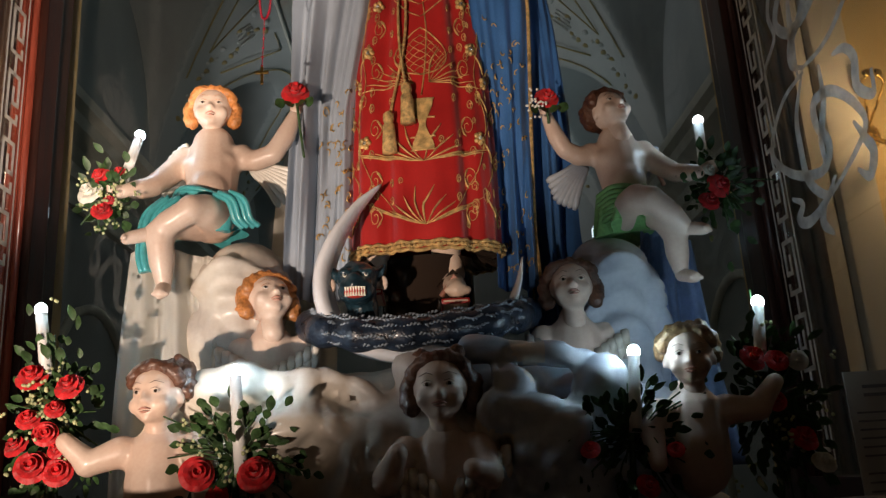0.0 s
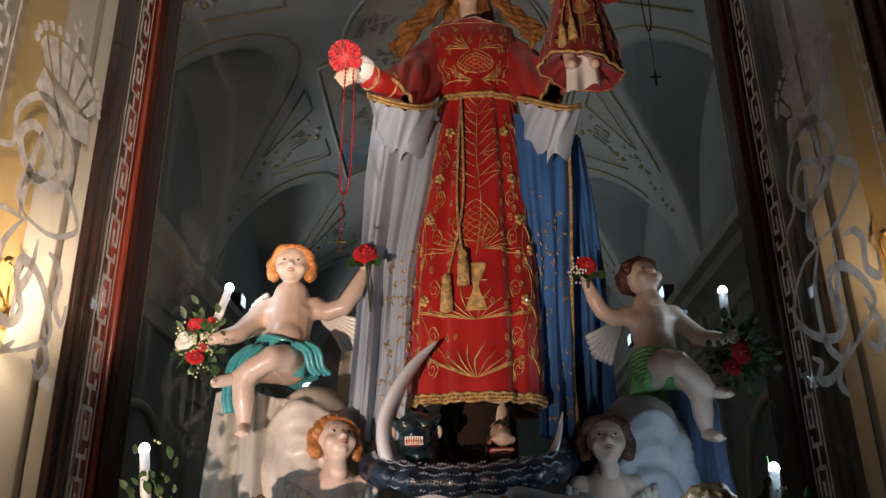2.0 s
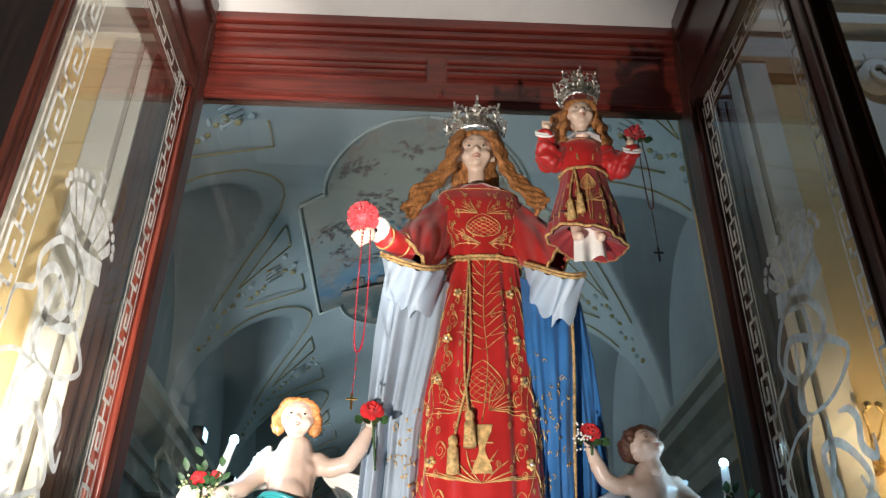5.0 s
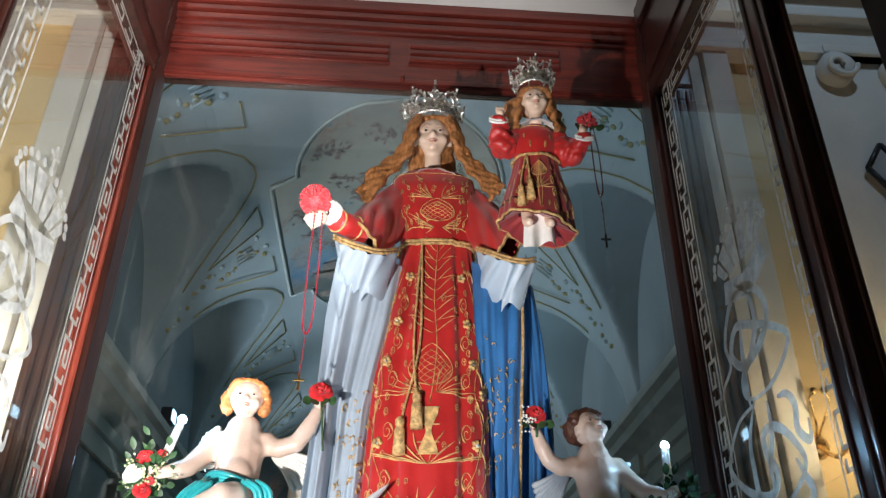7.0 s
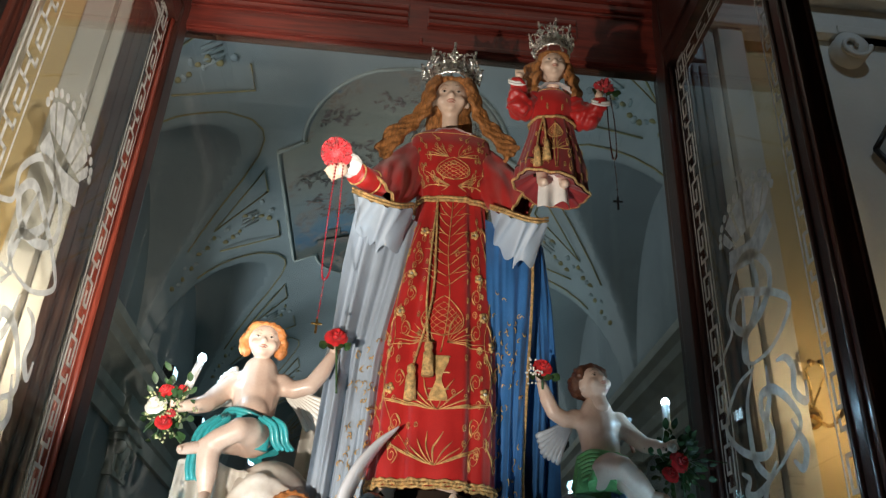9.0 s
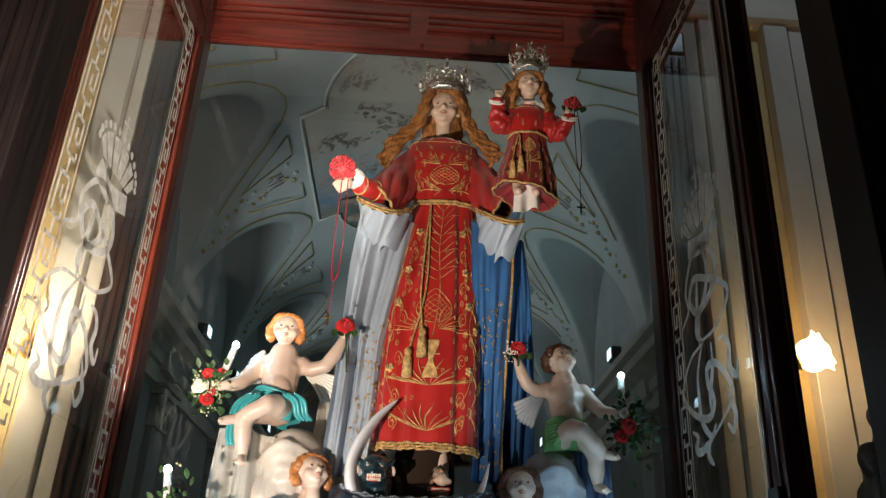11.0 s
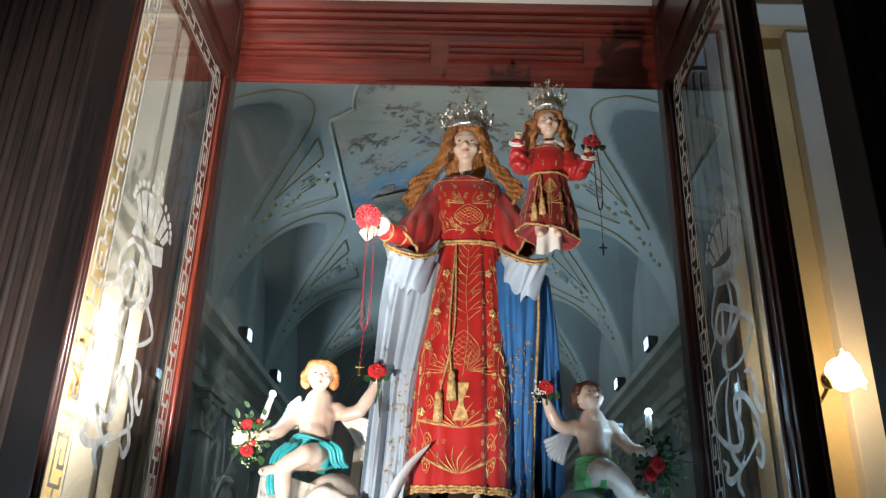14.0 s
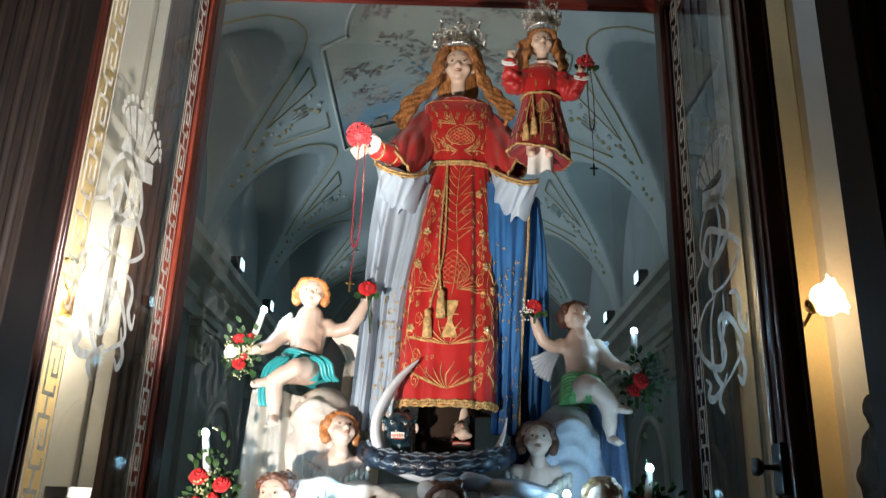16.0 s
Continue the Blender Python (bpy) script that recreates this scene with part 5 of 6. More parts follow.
drape(-0.53, -0.34, -0.545, -0.27, 1.62, 2.10, 1.60, M_DRAPE, 2.6, "carved white drape falling from the cloud")
drape(0.53, 0.635, 0.45, 0.66, 1.67, 2.10, 1.60, M_DRAPE_B, 2.2, "carved blue drape falling from the cloud", 1.0)
drape(-0.26, -0.12, -0.30, -0.14, 1.80, 2.32, 1.75, M_DRAPE, 1.5, "pale carved drape behind the standing figure", 2.0)

# crescent moon
bm = bmesh.new()
arc = curve([(-0.012, 1.565, 2.190), (-0.062, 1.55, 2.135), (-0.105, 1.54, 2.065), (-0.128, 1.535, 1.99), (-0.115, 1.535, 1.915), (-0.06, 1.54, 1.86), (0.05, 1.545, 1.835), (0.15, 1.545, 1.85), (0.215, 1.545, 1.90), (0.247, 1.55, 1.96), (0.262, 1.56, 2.02)], 8)
n = len(arc)
add_sweep(bm, arc, [0.003 + 0.044 * math.sin(math.pi * (i / (n - 1)) ** 0.85) for i in range(n)], 14, 0, 0.42)
tagged(finish("crescent_moon", bm, M_MOON), "silvery white carved crescent moon under the figure", "statue base")

# serpent with a demon's head
bm = bmesh.new()
body = curve([(-0.165, 1.60, 1.915), (-0.13, 1.515, 1.888), (-0.05, 1.475, 1.868), (0.05, 1.465, 1.865), (0.15, 1.475, 1.875), (0.225, 1.52, 1.892), (0.265, 1.60, 1.915)], 15)
add_sweep(bm, body, [0.030 + 0.004 * math.sin(k * 0.5) for k in range(len(body))], 14)
rnd = random.Random(6)
for k in range(2, len(body) - 2):
    for a in np.linspace(-0.9, 2.6, 7).tolist():
        if rnd.random() < 0.08:
            continue
        p = body[k] + Vector((0.006 * math.sin(7 * a), -0.0315 * math.cos(a), 0.0315 * math.sin(a)))
        q = p + Vector((0.007, 0.002 * math.sin(9 * a), 0.005 * math.cos(5 * a + k)))
        add_sweep(bm, [p, p.lerp(q, 0.5) + Vector((0, -0.0015, 0.002)), q], [0.0012, 0.0026, 0.001], 5, 1)


def demon(b):
    add_ball(b, (-0.062, 1.525, 1.985), (0.040, 0.042, 0.034))
    add_ball(b, (-0.062, 1.490, 1.955), (0.036, 0.030, 0.028))
    add_ball(b, (-0.062, 1.478, 1.975), (0.014, 0.016, 0.010))
    for s in (-1, 1):
        add_ball(b, (-0.062 + s * 0.020, 1.487, 1.990), (0.014, 0.010, 0.008))
        limb(b, [(-0.062 + s * 0.036, 1.53, 1.99), (-0.062 + s * 0.052, 1.53, 2.008)], [0.012, 0.006])
    limb(b, [(-0.062, 1.53, 1.97), (-0.05, 1.54, 1.90)], [0.032, 0.030])


blob(bm, demon, 0.004, 2, 2, wobble=0.004, wscale=60)
add_ball(bm, (-0.062, 1.467, 1.946), (0.022, 0.013, 0.011), mi=3)
for k in range(8):
    x = -0.079 + 0.0049 * k
    add_lathe(bm, [(0.0024, 0), (0.0017, 0.005), (0.0003, 0.009)], Matrix.Translation((x, 1.4535 + 0.0012 * abs(k - 3.5), 1.9375)), 7, 4)
    add_lathe(bm, [(0.0024, 0), (0.0017, -0.005), (0.0003, -0.009)], Matrix.Translation((x, 1.4535 + 0.0012 * abs(k - 3.5), 1.9545)), 7, 4)
for s in (-1, 1):
    add_ball(bm, (-0.062 + s * 0.020, 1.480, 1.983), 0.0042, mi=4, seg=8, rings=6)
    add_ball(bm, (-0.062 + s * 0.020, 1.4765, 1.983), 0.0024, mi=0, seg=8, rings=6)
    add_ball(bm, (-0.062 + s * 0.050, 1.525, 1.975), (0.008, 0.006, 0.014), mi=5)
tagged(finish("serpent_statue", bm, [M_SCALE, M_SCALE_L, M_DEVIL, M_MOUTH, M_TOOTH, M_SKIN]), "dark scaled serpent with a grinning demon head", "statue")

# ---- the standing figure ----
CX = [(2.0, 0.073), (2.5, 0.083), (2.92, 0.103), (3.2, 0.090)]
WX = [(2.03, 0.162), (2.3, 0.160), (2.52, 0.150), (2.75, 0.124), (2.90, 0.102), (2.96, 0.106), (3.05, 0.122), (3.12, 0.129), (3.165, 0.124), (3.185, 0.105), (3.197, 0.06), (3.20, 0.05)]
DY = [(2.03, 0.125), (2.3, 0.12), (2.6, 0.105), (2.9, 0.07), (3.02, 0.088), (3.12, 0.075), (3.17, 0.055), (3.20, 0.042)]
YC = [(2.0, 1.70), (2.9, 1.73), (3.2, 1.74)]


def gown(u, z, off=0.0):
    """A point of the gown: u is the turn from its front middle in radians."""
    w, d = interp(z, WX), interp(z, DY)
    k = interp(z, [(2.0, 1.0), (2.8, 0.7), (2.93, 0.35), (3.0, 0.12), (3.2, 0.0)])
    fold = k * (0.006 * math.sin(7 * u + 1.0) + 0.004 * math.sin(13 * u + 2.2 + z) + 0.003 * math.sin(21 * u + 3 * z))
    e = 0.75
    s, c = math.sin(u), math.cos(u)
    x = (w + fold + off) * math.copysign(abs(s) ** e, s)
    y = (d + fold + off) * math.copysign(abs(c) ** e, c)
    return Vector((interp(z, CX) + x, interp(z, YC) - y, z))


bm = bmesh.new()
add_grid(bm, lambda u, v: gown(u * math.tau, 2.05 + 1.15 * v), 120, 90, 0, True)
# inside of the hem and near-black core: shade under the gown, as colour
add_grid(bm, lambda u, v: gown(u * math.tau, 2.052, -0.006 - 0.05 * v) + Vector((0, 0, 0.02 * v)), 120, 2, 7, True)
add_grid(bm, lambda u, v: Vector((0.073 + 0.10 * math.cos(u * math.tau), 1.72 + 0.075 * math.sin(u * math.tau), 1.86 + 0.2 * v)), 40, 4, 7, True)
# braid at the hem
for k in range(3):
    add_sweep(bm, [gown(a, 2.052 + 0.008 * k + 0.002 * math.sin(40 * a + 2 * k), 0.003) for a in np.linspace(-math.pi, math.pi, 160).tolist()], 0.0042, 6, 2)
for a in np.linspace(-2.2, 2.2, 90).tolist():
    add_ball(bm, gown(a, 2.06, 0.005), 0.0045, mi=2, seg=6, rings=4)


def stroke(pts, w=0.0021, leaf=False, mi=1):
    """Raised gold thread on the gown; pts are (turn, height)."""
    p = [gown(u, z, 0.0015) for u, z in pts]
    n = len(p)
    w *= 0.66
    rad = [w * (0.25 + 1.0 * math.sin(math.pi * (i + 0.3) / (n - 0.4))) if leaf else w for i in range(n)]
    add_sweep(bm, p, rad, 5, mi, 0.55)


def stroke_curve(pts, w=0.0020, leaf=False, n=6):
    stroke([(q.x, q.y) for q in curve([(u, z, 0) for u, z in pts], n)], w, leaf)


def scroll(u, z, s, size, turns=1.4):
    """A spiral tendril that starts at (u, z)."""
    k = 3.4
    pts = []
    for t in np.linspace(0, 1, 22).tolist():
        r = size * (1 - 0.82 * t)
        a = turns * math.tau * t
        pts.append((u + s * (size - r * math.cos(a)) * k, z + r * math.sin(a)))
    stroke(pts, 0.0015)
    stroke_leafs(u, z, s, size)


def stroke_leafs(u, z, s, size):
    for q in (-0.6, 0.5):
        stroke_curve([(u, z), (u + s * size * 1.2, z + q * size * 0.9), (u + s * size * 2.6, z + q * size * 1.5)], size * 0.13, True, 4)


def leaf(u, z, du, dz, w):
    w *= 0.62
    stroke_curve([(u, z), (u + du * 0.5 - dz * 0.4, z + dz * 0.55), (u + du, z + dz)], w, True, 5)


# centre stem with paired feathers
stroke_curve([(0, 2.40), (0.04, 2.55), (0.0, 2.70), (0.0, 2.90)], 0.003)
for k in range(9):
    z = 2.60 + 0.034 * k
    for s in (-1, 1):
        leaf(0.0, z, s * (0.34 - 0.012 * k), 0.055, 0.0052)
        if k % 2:
            leaf(s * 0.05, z + 0.01, s * 0.42, 0.02, 0.0036)
for s in (-1, 1):
    for k in range(7):
        leaf(0, 2.245, s * (0.15 + 0.14 * k), 0.085 - 0.030 * k + 0.0036 * k * k, 0.0066)
        leaf(0, 2.105, s * (0.06 + 0.11 * k), 0.085 - 0.026 * k + 0.0036 * k * k, 0.0062)
        leaf(s * 0.05, 2.43, s * (0.12 + 0.12 * k), 0.09 - 0.016 * k, 0.0046)
    for z in (2.13, 2.21, 2.33, 2.47, 2.58, 2.70):
        scroll(s * 0.48, z, s, 0.026)
    for z in (2.17, 2.29, 2.40, 2.52, 2.63):
        scroll(s * 0.85, z, -s, 0.020)
        leaf(s * 0.85, z + 0.02, s * 0.25, 0.05, 0.0045)
    for z in (2.12, 2.25, 2.36, 2.46, 2.57, 2.68, 2.77):
        scroll(s * 1.1, z, s, 0.018)
        leaf(s * 1.05, z, s * 0.3, 0.045, 0.0042)
        leaf(s * 1.05, z, -s * 0.25, 0.05, 0.0042)
    stroke_curve([(s * 0.25, 2.13), (s * 0.65, 2.22), (s * 0.9, 2.34), (s * 0.75, 2.45), (s * 0.95, 2.58), (s * 0.85, 2.72), (s * 0.7, 2.82)], 0.0026)
    for z in (2.15, 2.19, 2.27, 2.38, 2.42, 2.50, 2.55, 2.61, 2.67, 2.74):
        scroll(s * 0.66, z, -s, 0.013)
        scroll(s * 0.30, z + 0.012, s, 0.011)
        scroll(s * 0.98, z - 0.01, s, 0.012)
    # blossoms with sequins
    for u, z in ((s * 0.72, 2.30), (s * 0.7, 2.52), (s * 0.62, 2.64), (s * 0.55, 2.79), (s * 0.95, 2.44)):
        for q in range(5):
            a = q * math.tau / 5
            p = gown(u + 0.06 * math.cos(a), z + 0.010 * math.sin(a), 0.002)
            add_ball(bm, p, 0.006, mi=1, seg=7, rings=5)
        add_ball(bm, gown(u, z, 0.004), 0.005, mi=9, seg=7, rings=5)
# small tendrils between the large motifs
rnd = random.Random(77)
for k in range(44):
    scroll(rnd.uniform(-1.15, 1.15), rnd.uniform(2.10, 2.84), rnd.choice((-1, 1)), rnd.uniform(0.008, 0.014))
for k in range(26):
    scroll(rnd.uniform(-0.9, 0.9), rnd.uniform(2.95, 3.14), rnd.choice((-1, 1)), rnd.uniform(0.007, 0.012))
# vase, pine cone of lattice
def lattice(z0, z1, wmax, off=0.0):
    n = 6
    half = lambda z: wmax * math.sin(math.pi * min(1, max(0, (z - z0) / (z1 - z0))) ** 0.7)
    for k in range(-n, 2 * n):
        for s in (-1, 1):
            pts = []
            for t in np.linspace(0, 1, 14).tolist():
                z = z0 + (z1 - z0) * t
                u = s * (-wmax + 2 * wmax * (k / n) + 2 * wmax * t)
                if abs(u) <= half(z):
                    pts.append((u + off, z))
            if len(pts) > 1:
                stroke(pts, 0.0015)
    for s in (-1, 1):
        stroke([(s * half(z) + off, z) for z in np.linspace(z0, z1, 16)], 0.0035)


lattice(2.45, 2.57, 0.26)
lattice(2.975, 3.055, 0.33)
add_grid(bm, lambda u, v: gown((u - 0.5) * 2 * (0.045 + 0.030 * math.cos(v * 6.5)), 2.27 + 0.12 * v, 0.004), 8, 14, 1)
for z in (2.27, 2.30, 2.345, 2.39):
    stroke([(u, z) for u in np.linspace(-0.09, 0.09, 8)], 0.0045)
for s in (-1, 1):
    for k in range(5):
        leaf(s * 0.05, 3.055, s * (0.12 + 0.12 * k), 0.06 - 0.012 * k, 0.0045)
        leaf(s * 0.05, 2.955, s * (0.2 + 0.12 * k), 0.018 * k - 0.02, 0.0042)
    scroll(s * 0.40, 2.985, s, 0.022)
    scroll(s * 0.45, 3.06, s, 0.022)
    scroll(s * 0.75, 3.02, s, 0.020)
    scroll(s * 0.25, 3.10, s, 0.014)
    for u, z in ((0.55, 3.10), (0.95, 3.06), (0.62, 2.975), (0.85, 2.985), (0.3, 2.96), (0.2, 3.13), (0.7, 3.13)):
        scroll(s * u, z, s, 0.013)
        leaf(s * u, z, s * 0.2, 0.03, 0.004)
    stroke_curve([(s * 0.9, 2.95), (s * 1.0, 3.02), (s * 0.85, 3.10)], 0.0026)
    stroke_curve([(s * 0.1, 2.95), (s * 0.5, 2.958), (s * 0.9, 2.95)], 0.003)
# neckline and belt cord
stroke([(a, 3.168) for a in np.linspace(-math.pi, math.pi, 60).tolist()], 0.003)
for k in range(2):
    add_sweep(bm, [gown(a, 2.908 + 0.009 * k - 0.006 * math.cos(a), 0.007) for a in np.linspace(-math.pi, math.pi, 70).tolist()], 0.0052, 6, 2)
for dx in (0, 0.018):
    cord = curve([gown(-0.30 - dx, 2.905, 0.010), gown(-0.26 + dx * 4, 2.75, 0.010), gown(-0.20 + dx * 4, 2.55, 0.010), gown(-0.16 - dx * 12 + 0.05, 2.405 - 3.6 * dx, 0.012)], 10)
    add_sweep(bm, cord, 0.0034, 6, 2)
    e = cord[-1]
    add_lathe(bm, [(0.002, 0.02), (0.011, 0.012), (0.012, 0.0), (0.009, -0.008), (0.013, -0.014), (0.016, -0.075), (0.0, -0.078)], Matrix.Translation(e + Vector((0, -0.008, 0))), 18, 2, wave=lambda a, i: 1 + 0.12 * math.sin(9 * a))

# neck, face, long curls
NECK = Vector((0.087, 1.735, 3.338))
add_head(bm, tuple(NECK), 0.076, yaw=-4, tilt=5, hair=5, skin=4, curls="none", seed=3, white=11, dark=10, lip=12, young=False)
add_lathe(bm, [(0.047, 0.0), (0.06, -0.012), (0.085, -0.026)], Matrix.Translation((0.09, 1.742, 3.196)), 30, 6, wave=lambda a, i: 1 + 0.05 * math.sin(20 * a))


def tresses(b):
    """Ringlets that hug the cheeks and fan out over the shoulders."""
    for s in (-1, 1):
        for k in range(6):
            q = k / 5 - 0.5
            line = curve([(0.050, 1.690, 3.405), (0.070, 1.685, 3.350), (0.078, 1.682, 3.295), (0.100, 1.695, 3.245), (0.138, 1.700, 3.200), (0.178, 1.680, 3.135), (0.208 if s < 0 else 0.192, 1.662, 3.045 if s < 0 else 3.09)], 7)
            n = len(line) - 1
            pts, rad = [], []
            for i, p in enumerate(line):
                t = i / n
                w = 0.020 + 0.022 * min(1, t * 1.4)
                a = t * 34 + k * 1.9
                pts.append((0.087 + s * (p.x + q * w * 0.8 + 0.006 * math.cos(a)), p.y + 0.030 * (q + 0.5) * (1 - t) + 0.006 * math.sin(a), p.z + q * w * (0.2 + 0.9 * t)))
                rad.append(0.0105 - 0.003 * t)
            add_sweep(b, pts, rad, 8)
    add_ball(b, (0.087, 1.772, 3.352), (0.074, 0.058, 0.086))
    add_ball(b, (0.087, 1.785, 3.27), (0.080, 0.045, 0.09))


blob(bm, tresses, 0.0045, 1, 5, wobble=0.002, wscale=90)


# wide bell sleeves: red outside, dark inside, gold edge
def sleeve(rows):
    """rows: (upper edge, lower edge, half depth) of the sleeve from shoulder to opening."""
    up, low = curve([q[0] for q in rows], 10), curve([q[1] for q in rows], 10)
    n = len(up) - 1
    depth = lambda t: interp(t, [(k / (len(rows) - 1), q[2]) for k, q in enumerate(rows)])

    def ring(i, a, grow=0.0):
        t = i / n
        c, h = (up[i] + low[i]) / 2, (up[i] - low[i]) / 2
        e = Vector((0.35 * math.copysign(1, h.x), 1, 0)).normalized()
        crease = 0.020 * noise.noise(Vector((2.2 * math.cos(a) + 5 * t, 2.2 * math.sin(a) - 4 * t, 2.0 * t))) + 0.005 * math.sin(7 * a + 11 * t) * t
        return c + h * math.cos(a) * (1 + grow / 0.06) + e * (depth(t) + grow + crease) * math.sin(a)

    add_grid(bm, lambda u, v: ring(round(v * n), u * math.tau), 56, n, 0, True)
    add_grid(bm, lambda u, v: ring(n - round(v * n * 0.6), u * math.tau, -0.003), 56, n, 13, True)
    for k in range(2):
        add_sweep(bm, [ring(n, a, 0.002 - 0.006 * k) for a in np.linspace(0, math.tau, 60).tolist()], 0.0032, 6, 2)


sleeve([((0.022, 1.755, 3.188), (0.045, 1.755, 3.03), 0.034), ((-0.048, 1.735, 3.148), (0.005, 1.72, 2.96), 0.050), ((-0.116, 1.675, 3.040), (-0.035, 1.65, 2.875), 0.058), ((-0.165, 1.590, 2.918), (-0.075, 1.585, 2.812), 0.056)])
sleeve([((0.153, 1.755, 3.188), (0.135, 1.755, 3.03), 0.034), ((0.226, 1.735, 3.148), (0.176, 1.72, 2.96), 0.050), ((0.292, 1.675, 3.040), (0.222, 1.65, 2.870), 0.058), ((0.332, 1.585, 2.915), (0.262, 1.58, 2.795), 0.056)])
# gold cuffs of the inner sleeve
for c0, c1 in (((-0.118, 1.60, 2.895), (-0.185, 1.515, 2.880)), ((0.300, 1.58, 2.93), (0.315, 1.52, 2.885))):
    add_sweep(bm, [c0, Vector(c0).lerp(Vector(c1), 0.5), c1], [0.036, 0.033, 0.030], 20, 0)
    for t in (0.3, 0.9):
        p = Vector(c0).lerp(Vector(c1), t)
        d = (Vector(c1) - Vector(c0)).normalized()
        b_ = d.orthogonal().normalized()
        q = d.cross(b_)
        add_sweep(bm, [p + 0.036 * (1 - 0.15 * t) * (b_ * math.cos(a) + q * math.sin(a)) for a in np.linspace(0, math.tau, 24).tolist()], 0.0034, 5, 2)
# lace cuff and hand that holds the rose
add_lathe(bm, [(0.026, 0), (0.034, 0.02), (0.030, 0.04)], look((-0.180, 1.52, 2.90), (-0.27, 1.46, 2.885)) @ Matrix.Rotation(math.pi, 4, "X"), 30, 6, wave=lambda a, i: 1 + 0.1 * math.sin(11 * a) * i)
add_hand(bm, (-0.222, 1.485, 2.865), (-0.6, -0.2, -0.5), 0.021, 4)
add_hand(bm, (0.345, 1.47, 2.88), (0.8, -0.4, 0.1), 0.021, 4)
# hanging linen cloth under the child
add_grid(bm, lambda u, v: Vector((0.318 + 0.075 * u + 0.012 * v * (u - 0.5), 1.455 - 0.016 * math.sin(u * 9) * v - 0.02 * math.sin(u * math.pi), 2.895 - 0.115 * v - 0.012 * math.sin(u * 7) * v)), 26, 14, 6)


# mantle: two hanging sheets that open from the wrists
def mantle(table, mi, folds, ph, yb, amp=0.012, zt=2.88, zb=1.98):
    def fn(u, v):
        z = zt + (zb - zt) * v
        a, b = interp(z, [(q[0], q[1]) for q in table]), interp(z, [(q[0], q[2]) for q in table])
        x = a + (b - a) * u
        w = 2.2 * noise.noise(Vector((u * folds * 1.7 + ph + 0.5 * v, 1.3 * v, ph))) + 0.35 * math.sin(u * folds * math.tau + ph + 2 * math.sin(3 * v)) + 0.7 * noise.noise(Vector((u * folds * 4 + 1.5 * v, 3 * v, 7)))
        return Vector((x, yb - amp * w * (0.4 + 0.6 * v) - 0.07 * math.sin(math.pi * (1 - v) ** 2 * 0.5) * (1 - u), z))
    add_grid(bm, fn, 60, 40, mi)
    return fn


left = mantle([(1.9, -0.235, -0.07), (2.1, -0.222, -0.075), (2.4, -0.208, -0.06), (2.64, -0.196, -0.01), (2.85, -0.172, 0.02), (2.92, -0.160, 0.0)], 3, 3.6, 0.4, 1.675, 0.024, zt=2.83)
right = mantle([(1.9, 0.215, 0.31), (2.1, 0.222, 0.31), (2.4, 0.222, 0.325), (2.64, 0.20, 0.34), (2.85, 0.19, 0.345)], 8, 2.2, 1.0, 1.68, 0.024, zt=2.82)
far = mantle([(1.9, 0.285, 0.43), (2.1, 0.29, 0.415), (2.4, 0.30, 0.420), (2.64, 0.30, 0.41), (2.85, 0.31, 0.385)], 8, 2.4, 2.0, 1.75, 0.03, zt=2.82, zb=1.85)
# pointed cuffs of the lining with gold edges
for pts in ([(-0.188, 1.57, 2.850), (-0.155, 1.535, 2.815), (-0.105, 1.53, 2.795), (-0.055, 1.55, 2.798), (-0.015, 1.60, 2.835)], [(0.205, 1.60, 2.850), (0.235, 1.55, 2.810), (0.28, 1.53, 2.782), (0.325, 1.535, 2.778), (0.362, 1.56, 2.80)]):
    low = curve(pts, 8)
    nlow = len(low) - 1
    add_grid(bm, lambda u, v: low[round(u * nlow)] + Vector((0.0, 0.02 * v, (0.02 + 0.012 * math.sin(math.pi * u)) * v)) + Vector((0, -0.006 * math.sin(u * 17), 0)), nlow, 6, 3)
    add_grid(bm, lambda u, v: low[round(u * nlow)] + Vector((0.01 * v * math.cos(u * 3), 0.085 * v, -0.085 * v * (0.55 + 0.45 * math.sin(math.pi * u)) - 0.01 * v)) + Vector((0.012 * v * math.sin(u * 14 + 3 * v), -0.016 * v * math.sin(u * 24 + 5 * v), 0.008 * math.sin(u * 30 + 8 * v))), nlow, 10, 3)
    for o in (0, 0.010):
        add_sweep(bm, [p + Vector((0, -0.004, o)) for p in low], 0.0042, 6, 2)
# gold sprigs on the pale sheets
rnd = random.Random(17)
for fn, ulo, uhi, vlo in ((left, 0.45, 0.95, 0.45), (right, 0.1, 0.9, 0.25), (far, 0.05, 0.2, 0.1)):
    for k in range(60):
        u, v = rnd.uniform(ulo, uhi), rnd.uniform(vlo, 0.97)
        a = rnd.uniform(0, 6)
        pts = []
        for t in np.linspace(0, 1, 7).tolist():
            q = fn(min(1, max(0, u + 0.07 * t * math.cos(a + 3 * t))), min(1, v + 0.016 * t * math.sin(a + 3 * t)))
            pts.append(q + Vector((0, -0.003, 0)))
        add_sweep(bm, pts, [0.0005, 0.001, 0.0016, 0.0019, 0.0016, 0.001, 0.0005], 5, 1)
for fn, u, mi in ((left, 1.0, 2), (right, 1.0, 2), (far, 0.12, 2)):
    add_sweep(bm, [fn(u, v) + Vector((0, -0.004, 0)) for v in np.linspace(0, 0.98, 50).tolist()], 0.0025 if fn is far else 0.0045, 6, mi, 0.6)
